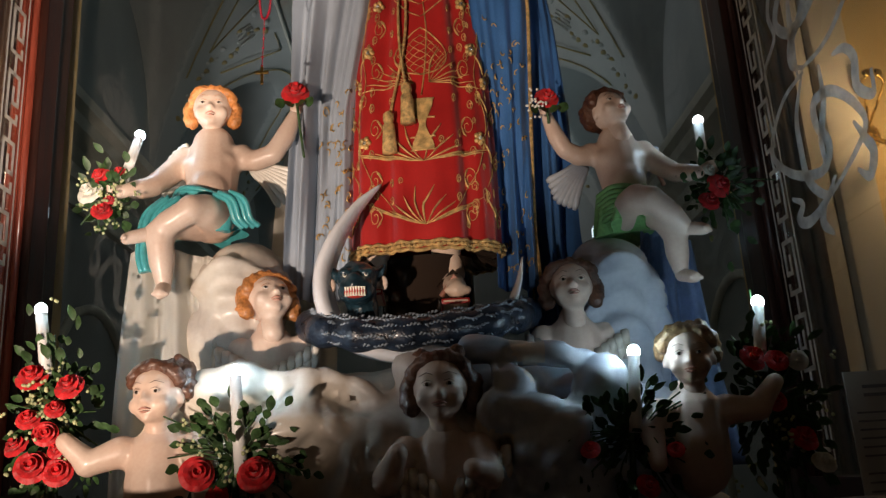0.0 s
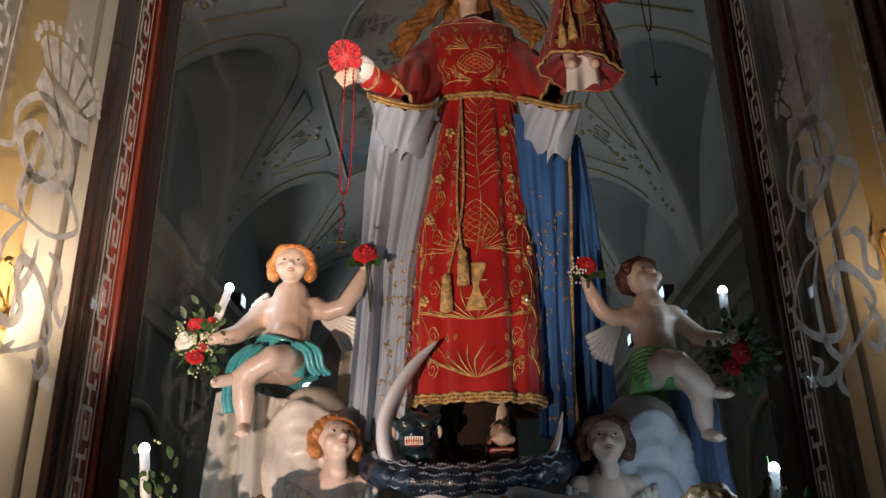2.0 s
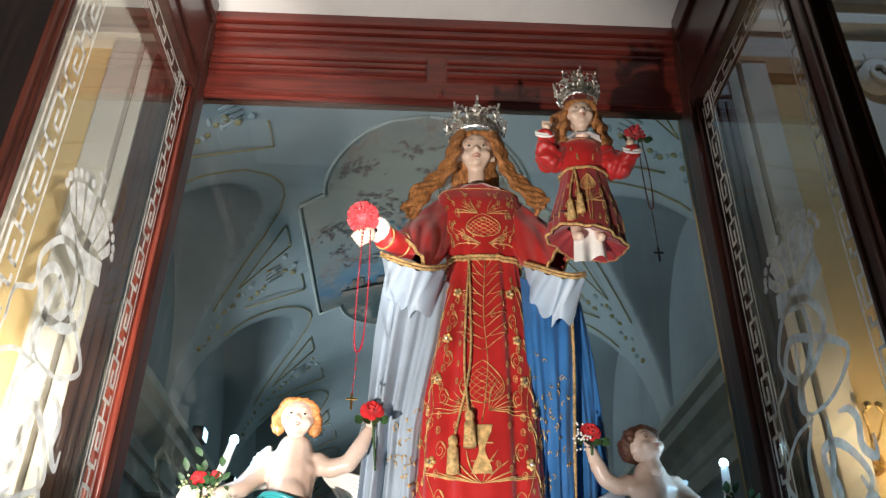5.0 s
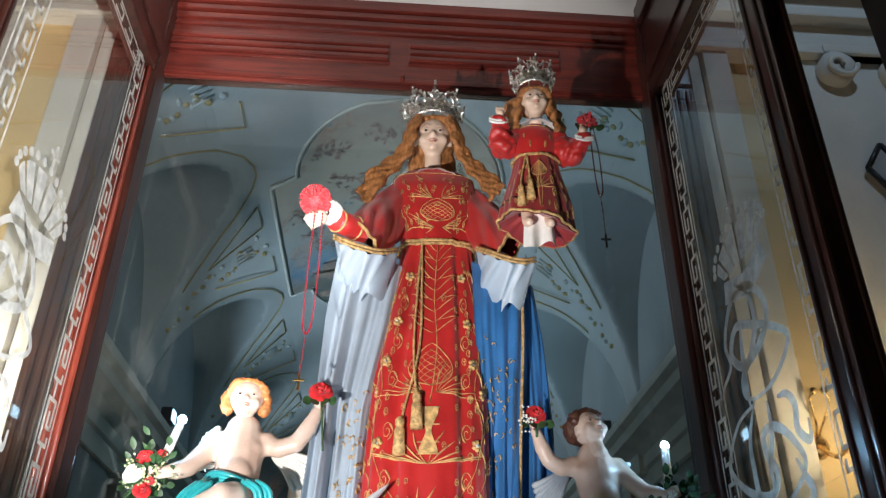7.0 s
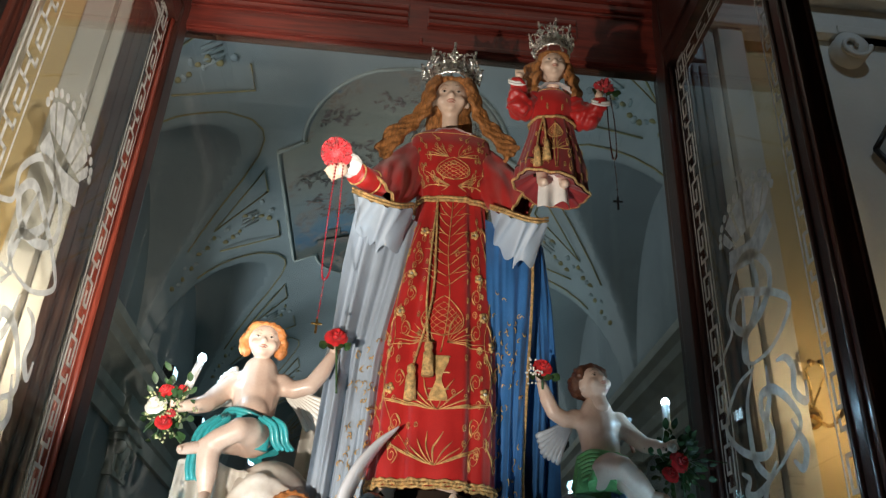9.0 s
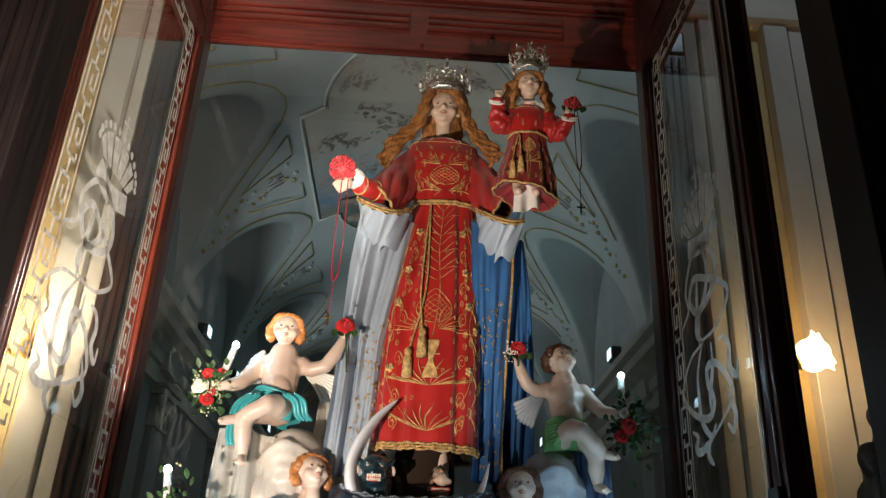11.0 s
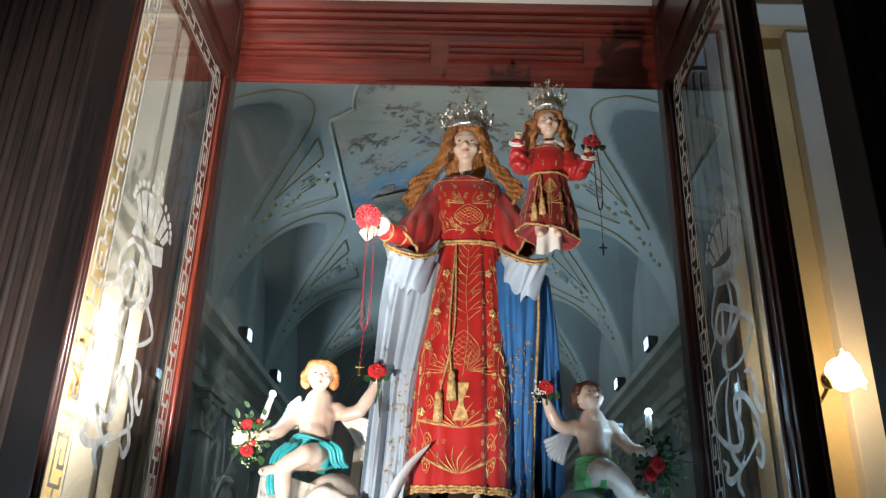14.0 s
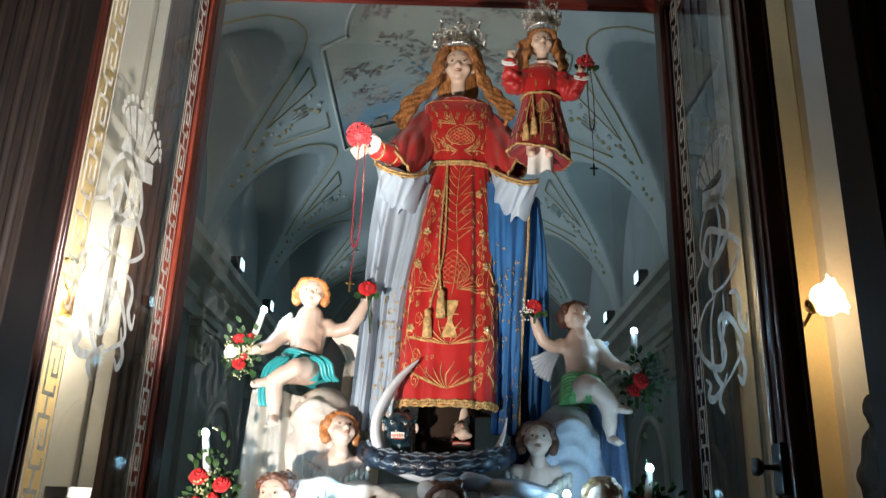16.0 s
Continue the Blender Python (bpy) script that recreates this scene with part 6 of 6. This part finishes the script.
# sheer veil from the head, with a gold edge on one side
def veil(x_top, x_bot, y, s):
    def fn(u, v):
        z = 3.30 - 1.05 * v
        inner = 0.089 + s * (0.05 + 0.12 * min(1, v * 1.6))
        outer = x_top + (x_bot - x_top) * v ** 0.8
        x = inner + (outer - inner) * u
        return Vector((x, y + 0.012 * math.sin(u * 12 + 3 * v), z))
    add_grid(bm, fn, 24, 30, 14)
    return fn


veil(0.0, -0.272, 1.80, -1)
vr = veil(0.18, 0.425, 1.81, 1)
add_sweep(bm, [vr(1.0, v) for v in np.linspace(0.3, 1, 40).tolist()], 0.005, 6, 2, 0.4)
# lower hem of the pale underskirt with gold bands, and the feet in sandals
for x, z, y in ((-0.045, 2.005, 1.60), (0.125, 1.975, 1.585)):
    add_foot(bm, (x, y + 0.06, z + 0.02), (x + 0.006, y - 0.01, z - 0.012), 0.024, 4)
    add_sweep(bm, [(x - 0.027, y + 0.02, z - 0.015), (x, y + 0.006, z + 0.022), (x + 0.027, y + 0.02, z - 0.015)], 0.006, 8, 12, 0.6)
    add_sweep(bm, [(x - 0.03, y + 0.055, z + 0.01), (x, y + 0.035, z + 0.038), (x + 0.03, y + 0.055, z + 0.01)], 0.006, 8, 7)
    add_box(bm, x - 0.028, x + 0.028, y - 0.03, y + 0.085, z - 0.042, z - 0.030, 0.004, 15)
for sgn in (0, 1):
    blob(bm, lambda b: limb(b, [(-0.045 + 0.17 * sgn, 1.68, 2.02), (-0.03 + 0.14 * sgn, 1.70, 2.12)], [0.03, 0.035]), 0.008, 2, 4)
statue = finish("robed_statue", bm, [M_RED, M_GOLD, M_LACE, M_PALE, M_FACE, M_AUBURN, M_LINEN, M_EYED, M_BLUE, M_SILVER, M_EYED, M_EYEW, M_LIP, M_CRIMSON, M_VEIL, M_TEAL], normals=False)
tagged(statue, "standing robed statue in gold-embroidered red gown and blue mantle", "statue")

# ---- the child on the arm ----
bm = bmesh.new()


def frock(u, z, off=0.0):
    w = interp(z, [(2.83, 0.100), (2.92, 0.092), (3.02, 0.066), (3.065, 0.058), (3.12, 0.066), (3.16, 0.064), (3.19, 0.03)])
    d = interp(z, [(2.83, 0.085), (3.02, 0.05), (3.065, 0.042), (3.12, 0.048), (3.16, 0.042), (3.19, 0.025)])
    k = interp(z, [(2.83, 1), (3.06, 0.5), (3.08, 0.1), (3.2, 0)])
    f = k * (0.005 * math.sin(6 * u) + 0.003 * math.sin(15 * u + 1))
    return Vector((interp(z, [(2.83, 0.352), (3.06, 0.360), (3.2, 0.362)]) + (w + f + off) * math.sin(u), 1.47 - (d + f + off) * math.cos(u), z - 0.022 * (math.sin(u) if z < 2.9 else 0)))


add_grid(bm, lambda u, v: frock(u * math.tau, 2.845 + 0.34 * v), 80, 40, 0, True)
add_grid(bm, lambda u, v: frock(u * math.tau, 2.846, -0.004 - 0.05 * v) + Vector((0, 0, 0.03 * v)), 80, 3, 0, True)
for f in bm.faces:
    if f.calc_center_median().z < 3.062:
        f.material_index = 13
add_sweep(bm, [frock(a, 2.85, 0.002) for a in np.linspace(0, math.tau, 80).tolist()], 0.004, 6, 2)
gown_keep = gown
gown = frock
for s in (-1, 1):
    for z in (2.885, 2.925, 2.97):
        scroll(s * 0.35, z, s, 0.018)
        scroll(s * 0.95, z, -s, 0.015)
    for u, z in ((0.65, 2.88), (0.65, 2.93), (0.7, 3.0), (1.2, 2.9), (1.3, 2.97), (0.2, 2.89), (0.5, 3.02)):
        scroll(s * u, z, s, 0.011)
    for k in range(5):
        leaf(0, 2.94, s * (0.12 + 0.1 * k), 0.06 - 0.014 * k, 0.0042)
    scroll(s * 0.3, 3.10, s, 0.013)
    scroll(s * 0.55, 3.13, s, 0.010)
    stroke_curve([(s * 0.02, 2.87), (s * 0.05, 2.95), (0.0, 3.05)], 0.003)
lattice(2.985, 3.04, 0.30)
stroke([(a, 3.17) for a in np.linspace(-math.pi, math.pi, 40).tolist()], 0.0025)
gown = gown_keep
add_sweep(bm, [frock(a, 3.064, 0.006) for a in np.linspace(0, math.tau, 50).tolist()], 0.0045, 6, 2)
for a, z in ((-0.55, 2.905), (-0.30, 2.925)):
    cord = curve([frock(-0.5, 3.062, 0.009), frock(a - 0.05, 2.99, 0.009), frock(a, z + 0.02, 0.011)], 8)
    add_sweep(bm, cord, 0.003, 6, 2)
    add_lathe(bm, [(0.002, 0.015), (0.008, 0.008), (0.007, 0), (0.012, -0.05), (0, -0.052)], Matrix.Translation(cord[-1] + Vector((0, -0.006, 0))), 14, 2, wave=lambda q, i: 1 + 0.12 * math.sin(8 * q))
for s, el, wr in ((-1, (0.266, 1.455, 3.115), (0.252, 1.425, 3.165)), (1, (0.455, 1.455, 3.095), (0.490, 1.42, 3.115))):
    sh = (0.362 + s * 0.058, 1.475, 3.145)

    def arm(b):
        limb(b, curve([sh, el, wr], 5), [0.034, 0.037, 0.039, 0.040, 0.040, 0.038, 0.035, 0.031, 0.028, 0.025, 0.022])

    blob(bm, arm, 0.006, 2, 0, wobble=0.011, wscale=45)
    w = Vector(wr)
    for k in range(2):
        add_sweep(bm, [w + 0.024 * Vector((math.cos(a), 0.3 * math.sin(a), math.sin(a) * 0.5)) + Vector((0, -0.01, 0.008 * k)) for a in np.linspace(0, math.tau, 20).tolist()], 0.004, 6, 6)
    add_hand(bm, w + Vector((s * -0.005, -0.012, 0.024)), (0, -0.2, 1), 0.012, 4)
add_head(bm, (0.365, 1.455, 3.268), 0.053, yaw=-4, tilt=-3, hair=5, skin=4, curls="long", seed=12, white=11, dark=10, lip=12)
add_lathe(bm, [(0.03, 0.0), (0.045, -0.012), (0.058, -0.016)], Matrix.Translation((0.364, 1.47, 3.195)), 24, 6, wave=lambda a, i: 1 + 0.06 * math.sin(14 * a))


def curls_c(b):
    for s in (-1, 1):
        for k in range(4):
            pts = [(0.365 + s * (0.040 + 0.009 * k + 0.022 * t) + 0.005 * math.sin(18 * t + k), 1.462 + 0.012 * k - 0.018 * math.sin(3 * t) + 0.005 * math.cos(18 * t + k), 3.30 - 0.15 * t) for t in np.linspace(0, 1, 18).tolist()]
            add_sweep(b, pts, 0.010, 8)


blob(bm, curls_c, 0.0045, 1, 5)
for s in (-1, 1):
    blob(bm, lambda b: limb(b, [(0.355 + s * 0.03, 1.46, 2.93), (0.352 + s * 0.03, 1.43, 2.845), (0.352 + s * 0.028, 1.415, 2.835)], [0.018, 0.015, 0.012]), 0.004, 2, 4)
tagged(finish("child_statue", bm, [M_RED, M_GOLD, M_LACE, M_PALE, M_FACE, M_AUBURN, M_LINEN, M_EYED, M_BLUE, M_SILVER, M_EYED, M_EYEW, M_LIP, M_CRIMSON], normals=False), "small robed child statue in a red embroidered frock", "statue")


# ---- crowns ----
def crown(c, r, h, label, tilt=0):
    k = empty("crown", label, "crown", "silver crowns", at=c)
    k.rotation_euler = (radians(tilt), 0, 0)
    rnd = random.Random(31)
    bm = bmesh.new()
    add_lathe(bm, [(r * 0.80, 0), (r * 0.86, 0.0), (r * 0.90, h * 0.05), (r * 0.84, h * 0.10), (r * 0.92, h * 0.20), (r * 0.97, h * 0.26), (r * 0.90, h * 0.27), (r * 0.80, 0)], None, 40, wave=lambda a, i: 1 + 0.02 * math.sin(16 * a))
    part("band", bm, M_SILVER, k)
    for q in range(8):
        a = q * math.tau / 8 - math.pi / 2
        d, e = Vector((math.cos(a), math.sin(a), 0)), Vector((-math.sin(a), math.cos(a), 0))
        up = Vector((0, 0, 1))
        # pierced leaf over the band: a stem with curled side leaves
        bm = bmesh.new()
        foot = d * r * 0.93 + up * h * 0.22
        add_sweep(bm, curve([foot, foot + d * r * 0.13 + up * h * 0.16, foot + d * r * 0.20 + up * h * 0.34], 5), [r * 0.075, r * 0.07, r * 0.065, r * 0.06, r * 0.055, r * 0.05, r * 0.05, r * 0.055, r * 0.065, r * 0.06, r * 0.03], 8, 0, 0.45)
        for s in (-1, 1):
            curl = [foot + d * r * (0.10 + 0.06 * t) + e * s * r * (0.06 + 0.20 * math.sin(t * 2.6)) + up * h * (0.02 + 0.13 * t + 0.05 * math.sin(t * 5)) for t in np.linspace(0, 1.2, 9).tolist()]
            add_sweep(bm, curl, [r * 0.035, r * 0.05, r * 0.055, r * 0.055, r * 0.05, r * 0.045, r * 0.04, r * 0.035, r * 0.05], 7, 0, 0.5)
            add_ball(bm, curl[-1], r * 0.055, seg=8, rings=6)
        add_ball(bm, foot + d * r * 0.21 + up * h * 0.37, (r * 0.06, r * 0.06, r * 0.075), seg=8, rings=6)
        part("fleuron", bm, M_SILVER, k)
        # slender arch rising to the orb, with beads
        bm = bmesh.new()
        rib = curve([foot + up * h * 0.16, d * r * 1.04 + up * h * 0.52, d * r * 0.72 + up * h * 0.66, d * r * 0.34 + up * h * 0.62, d * r * 0.08 + up * h * 0.70], 5)
        add_sweep(bm, rib, r * 0.034, 7, 0, 0.6)
        for p in rib[4:-3:3]:
            add_ball(bm, p + up * r * 0.05, r * rnd.uniform(0.045, 0.065), seg=8, rings=6)
        part("arch", bm, M_SILVER, k)
        b2 = a + math.pi / 8
        f = Vector((math.cos(b2), math.sin(b2), 0))
        bm = bmesh.new()
        add_sweep(bm, [f * r * 0.93 + up * h * 0.22, f * r * 0.99 + up * h * 0.36], [r * 0.05, r * 0.025], 7)
        add_ball(bm, f * r * 1.0 + up * h * 0.40, r * 0.062, seg=8, rings=6)
        part("finial", bm, M_SILVER, k)
    bm = bmesh.new()
    add_ball(bm, (0, 0, h * 0.745), r * 0.12)
    add_sweep(bm, [(0, 0, h * 0.78), (0, 0, h * 0.985)], r * 0.038, 8)
    add_sweep(bm, [(-r * 0.15, 0, h * 0.91), (r * 0.15, 0, h * 0.91)], r * 0.038, 8)
    for x, z in ((-0.17, 0.91), (0.17, 0.91), (0, 1.0)):
        add_ball(bm, (r * x, 0, h * z), r * 0.055, seg=8, rings=6)
    part("cross", bm, M_SILVER, k)


crown((0.087, 1.742, 3.392), 0.090, 0.185, "ornate silver crown on the tall statue", -8)
crown((0.366, 1.46, 3.315), 0.060, 0.155, "ornate silver crown on the child statue", -6)


# ---- roses, rosaries, candles, bouquets ----
def rose_mesh(bm, c, r, axis=(0, -1, 0.3), seed=1, mi=0, ruffle=0.0):
    rnd = random.Random(seed)
    m = Matrix.Translation(c) @ Vector(axis).to_track_quat("Z", "Y").to_matrix().to_4x4()
    add_ball(bm, Vector(c), r * (0.7 if ruffle > 0.2 else 0.35), mi=mi, seg=10, rings=8)
    if ruffle > 0.2:
        # a full round bloom of many small frilled petals
        for k in range(90):
            z = 1 - 2 * (k + 0.5) / 90
            a = k * 2.39996
            d = Vector((math.sqrt(1 - z * z) * math.cos(a), math.sqrt(1 - z * z) * math.sin(a), z))
            e = d.orthogonal().normalized()
            e.rotate(Matrix.Rotation(rnd.uniform(0, 6), 3, d))
            f = d.cross(e)
            add_grid(bm, lambda u, v: Vector(c) + r * ((0.6 + 0.42 * v) * d + 0.26 * (u - 0.5) * (0.5 + v) * e + 0.10 * v * f * math.sin(u * 8 + k)), 4, 2, mi)
        return
    for ringi, (count, rad, rise, size) in enumerate(((3, 0.18, 0.42, 0.34), (5, 0.36, 0.36, 0.42), (6, 0.58, 0.2, 0.5), (7, 0.78, 0.0, 0.52))):
        for k in range(count):
            a0 = k * math.tau / count + ringi * 0.7 + rnd.uniform(-0.15, 0.15)
            wide = math.tau / count * 1.5

            def petal(u, v):
                a = a0 + (u - 0.5) * wide * (1.15 - 0.3 * v)
                q = rad * (0.35 + 0.65 * v) + 0.12 * v * v * (ringi + 1) * 0.5
                z = -0.25 + (rise + 0.45) * v - 0.16 * ringi * v * v + (0.05 + ruffle) * math.sin(u * 9 + k) * v
                return m @ Vector((r * q * math.cos(a), r * q * math.sin(a), r * z))

            add_grid(bm, petal, 5, 4, mi)


def rose(name, c, r, axis, material, label, seed, stem=None, ruffle=0.0, sprig=False):
    k = empty(name, label, "flower", "hand-held roses", at=(0, 0, 0))
    bm = bmesh.new()
    rose_mesh(bm, c, r, axis, seed, 0, ruffle)
    part("bloom", bm, material, k)
    if stem:
        bm = bmesh.new()
        add_sweep(bm, curve([c, *stem], 6), 0.003, 6)
        part("stem", bm, M_LEAF, k)
        for j in range(4):
            bm = bmesh.new()
            leaf_mesh(bm, Vector(c) + Vector((0.014 * (j - 1.5), 0.0, -0.022)), Vector((0.5 * (j - 1.5), -0.4, -0.6)), 0.03, 0.012)
            part("leaf", bm, M_LEAF, k)
    if sprig:
        bm = bmesh.new()
        rnd = random.Random(5)
        for j in range(26):
            add_ball(bm, Vector(c) + Vector((-0.03 + rnd.gauss(0, 0.012), -0.01, -0.02 + rnd.gauss(0, 0.014))), 0.003, seg=6, rings=4)
        part("sprig", bm, M_WHITEP, k)


def leaf_mesh(bm, p, d, L, w, mi=0):
    d = Vector(d).normalized()
    s = d.cross(Vector((0, 1, 0.4))).normalized()
    n = s.cross(d).normalized()
    row = []
    for i in range(6):
        t = i / 5
        c = p + d * L * t - n * L * 0.18 * t * t
        ww = w * math.sin(math.pi * min(0.98, t * 0.9 + 0.08))
        row.append((bm.verts.new(c - s * ww + n * ww * 0.3), bm.verts.new(c), bm.verts.new(c + s * ww + n * ww * 0.3)))
    for a, b in zip(row, row[1:]):
        for q in range(2):
            f = bm.faces.new((a[q], a[q + 1], b[q + 1], b[q]))
            f.material_index, f.smooth = mi, True


rose("rose", (-0.236, 1.465, 2.905), 0.042, (-0.2, -1, 0.5), M_PINK, "large coral-red carnation in the statue's hand", 41, ruffle=0.22)
rose("rose", (0.503, 1.405, 3.178), 0.030, (0.1, -1, 0.4), M_PINK, "coral-red rose in the child's hand", 42, [(0.49, 1.41, 3.14)], ruffle=0.15)
rose("rose", (-0.190, 1.605, 2.430), 0.030, (0.1, -1, 0.4), M_PETAL, "red rose with a leaf in the angel's hand", 43, [(-0.185, 1.61, 2.38), (-0.175, 1.62, 2.28)])
rose("rose", (0.352, 1.605, 2.388), 0.026, (0.1, -1, 0.3), M_PETAL, "red rose with a white sprig in the angel's hand", 44, [(0.35, 1.61, 2.36), (0.352, 1.62, 2.33)], sprig=True)


def rosary(name, loop, tail, r, material, label):
    k = empty(name, label, "rosary", "rosaries")
    bm = bmesh.new()
    step = max(1, len(loop) // 90)
    for p in loop[::step] + tail[::4]:
        add_ball(bm, p, r, seg=7, rings=5)
    add_sweep(bm, loop, r * 0.3, 4)
    add_sweep(bm, tail, r * 0.3, 4)
    tagged(part("bead_string", bm, material, k), kind="stuff")
    e = tail[-1]
    bm = bmesh.new()
    add_box(bm, e.x - 0.0028, e.x + 0.0028, e.y - 0.0018, e.y + 0.0018, e.z - 0.040, e.z, 0.001)
    add_box(bm, e.x - 0.013, e.x + 0.013, e.y - 0.0022, e.y + 0.0022, e.z - 0.017, e.z - 0.012, 0.001)
    part("crucifix", bm, M_BRASS if material is M_BEAD else M_BLACK, k)


loop = curve([(-0.232, 1.455, 2.86), (-0.236, 1.455, 2.70), (-0.235, 1.455, 2.55), (-0.226, 1.455, 2.515), (-0.214, 1.455, 2.55), (-0.210, 1.455, 2.70), (-0.214, 1.46, 2.86)], 16)
rosary("rosary", loop, curve([(-0.226, 1.455, 2.515), (-0.228, 1.455, 2.46), (-0.231, 1.455, 2.41)], 10), 0.0027, M_BEAD, "red bead rosary hanging from the statue's hand")
loop = curve([(0.507, 1.405, 3.165), (0.506, 1.405, 3.05), (0.510, 1.405, 2.945), (0.516, 1.405, 2.92), (0.524, 1.405, 2.945), (0.524, 1.405, 3.05), (0.514, 1.405, 3.165)], 14)
rosary("rosary", loop, curve([(0.516, 1.405, 2.92), (0.518, 1.405, 2.86), (0.518, 1.405, 2.80)], 10), 0.0026, M_BEADD, "dark bead rosary hanging from the child's hand")


def candle(base, tip):
    base, tip = Vector(base), Vector(tip)
    k = empty("candle", "white electric candle with a cool bright tip", "candle", "electric candles")
    bm = bmesh.new()
    add_sweep(bm, [base, base.lerp(tip, 0.5), tip], [0.0105, 0.0100, 0.0095], 16)
    part("stick", bm, M_WAX, k)
    bm = bmesh.new()
    d = (tip - base).normalized()
    add_ball(bm, tip + d * 0.006, (0.0105, 0.0105, 0.012))
    part("light_tip", bm, M_BULB, k, "glowing white bulb tip")
    lamp("candle_glow", "POINT", Matrix.Translation(tip + d * 0.03), 0.55, (0.42, 0.78, 1.0), radius=0.02)


candle((-0.540, 1.585, 2.235), (-0.518, 1.60, 2.335))
candle((0.660, 1.585, 2.20), (0.668, 1.60, 2.305))
candle((-0.575, 1.38, 1.81), (-0.592, 1.38, 1.92))
candle((-0.238, 1.33, 1.63), (-0.249, 1.33, 1.788))
candle((0.392, 1.34, 1.66), (0.404, 1.34, 1.785))
candle((0.628, 1.38, 1.75), (0.640, 1.38, 1.864))


def bouquet(name, label, blooms, centre, spread, leaves, sprigs, seed, stem_to=None):
    """blooms: (x, y, z, radius, material)."""
    rnd = random.Random(seed)
    k = empty(name, label, "bouquet", "bouquets")
    for i, (x, y, z, r, m) in enumerate(blooms):
        bm = bmesh.new()
        rose_mesh(bm, (x, y, z), r, (rnd.uniform(-0.4, 0.4), -1, rnd.uniform(0.1, 0.7)), seed + i)
        part("rose", bm, m, k)
    bm = bmesh.new()
    c = Vector(centre)
    for i in range(int(leaves * 1.6)):
        o = Vector((rnd.gauss(0, spread[0] * 0.40), rnd.gauss(0.008, spread[1] * 0.5), rnd.gauss(0, spread[2] * 0.42)))
        leaf_mesh(bm, c + o, o.normalized() + Vector((rnd.uniform(-0.5, 0.5), -0.5, rnd.uniform(-0.4, 0.5))), rnd.uniform(0.016, 0.032), rnd.uniform(0.005, 0.009))
    for i in range(leaves // 3):
        o = Vector((rnd.gauss(0, spread[0] * 0.4), rnd.gauss(0, 0.01), rnd.gauss(0, spread[2] * 0.4)))
        add_sweep(bm, [c, c + o * 0.6 + Vector((0, 0, 0.01)), c + o * 1.2], 0.0015, 5)
    add_sweep(bm, curve([c + Vector((0, 0, spread[2] * 0.5)), c, stem_to or c - Vector((0, -0.01, spread[2] * 0.9))], 5), 0.005, 6)
    tagged(part("foliage", bm, M_LEAF, k), kind="stuff")
    if sprigs:
        bm = bmesh.new()
        for i in range(sprigs):
            o = Vector((rnd.gauss(0, spread[0] * 0.45), -0.02 + rnd.gauss(0, 0.012), rnd.gauss(0, spread[2] * 0.38)))
            for j in range(3):
                add_ball(bm, c + o + Vector((rnd.gauss(0, 0.005), 0, rnd.gauss(0, 0.005))), 0.0032, seg=6, rings=4)
        tagged(part("sprig_cluster", bm, M_SPRIG, k), kind="stuff")


R, W = M_PETAL, M_WHITEP
bouquet("bouquet", "bouquet of red and white roses in the angel's hand", [(-0.575, 1.545, 2.235, 0.020, R), (-0.540, 1.555, 2.245, 0.013, R), (-0.588, 1.53, 2.195, 0.026, W), (-0.560, 1.53, 2.155, 0.020, R), (-0.548, 1.535, 2.178, 0.012, M_PINK)], (-0.558, 1.56, 2.185), (0.055, 0.03, 0.075), 60, 30, 51, (-0.53, 1.56, 2.22))
bouquet("bouquet", "dark leafy bouquet of red roses in the angel's hand", [(0.672, 1.54, 2.145, 0.027, R), (0.648, 1.545, 2.115, 0.022, R), (0.655, 1.54, 2.178, 0.014, W)], (0.678, 1.56, 2.145), (0.075, 0.03, 0.085), 80, 0, 52, (0.645, 1.56, 2.19))
bouquet("bouquet", "tall garland of red roses and white sprigs beside the cherub", [(-0.592, 1.36, 1.812, 0.026, R), (-0.528, 1.355, 1.792, 0.024, R), (-0.545, 1.35, 1.755, 0.016, R), (-0.590, 1.355, 1.742, 0.019, R), (-0.558, 1.35, 1.715, 0.020, R), (-0.605, 1.35, 1.700, 0.020, R), (-0.575, 1.345, 1.665, 0.027, R), (-0.535, 1.35, 1.655, 0.024, R), (-0.54, 1.35, 1.69, 0.015, R)], (-0.565, 1.385, 1.73), (0.075, 0.03, 0.16), 150, 60, 53, (-0.55, 1.40, 1.46))
bouquet("bouquet", "low spray of red roses and dark leaves", [(-0.302, 1.31, 1.638, 0.027, R), (-0.210, 1.30, 1.633, 0.029, R), (-0.27, 1.32, 1.60, 0.02, R)], (-0.25, 1.335, 1.655), (0.11, 0.03, 0.085), 110, 14, 54, (-0.25, 1.36, 1.46))
bouquet("bouquet", "low dark leafy spray with small red roses", [(0.312, 1.32, 1.640, 0.016, R), (0.448, 1.32, 1.632, 0.014, R), (0.40, 1.32, 1.58, 0.02, R)], (0.385, 1.345, 1.645), (0.12, 0.03, 0.09), 130, 0, 55, (0.38, 1.37, 1.46))
bouquet("bouquet", "tall shaded garland of dark red roses beside the cherub", [(0.612, 1.36, 1.775, 0.024, R), (0.650, 1.36, 1.768, 0.020, R), (0.675, 1.36, 1.64, 0.024, R), (0.635, 1.355, 1.70, 0.018, R), (0.685, 1.36, 1.765, 0.018, W), (0.70, 1.36, 1.60, 0.02, W)], (0.645, 1.39, 1.69), (0.085, 0.03, 0.16), 160, 20, 56, (0.63, 1.40, 1.46))
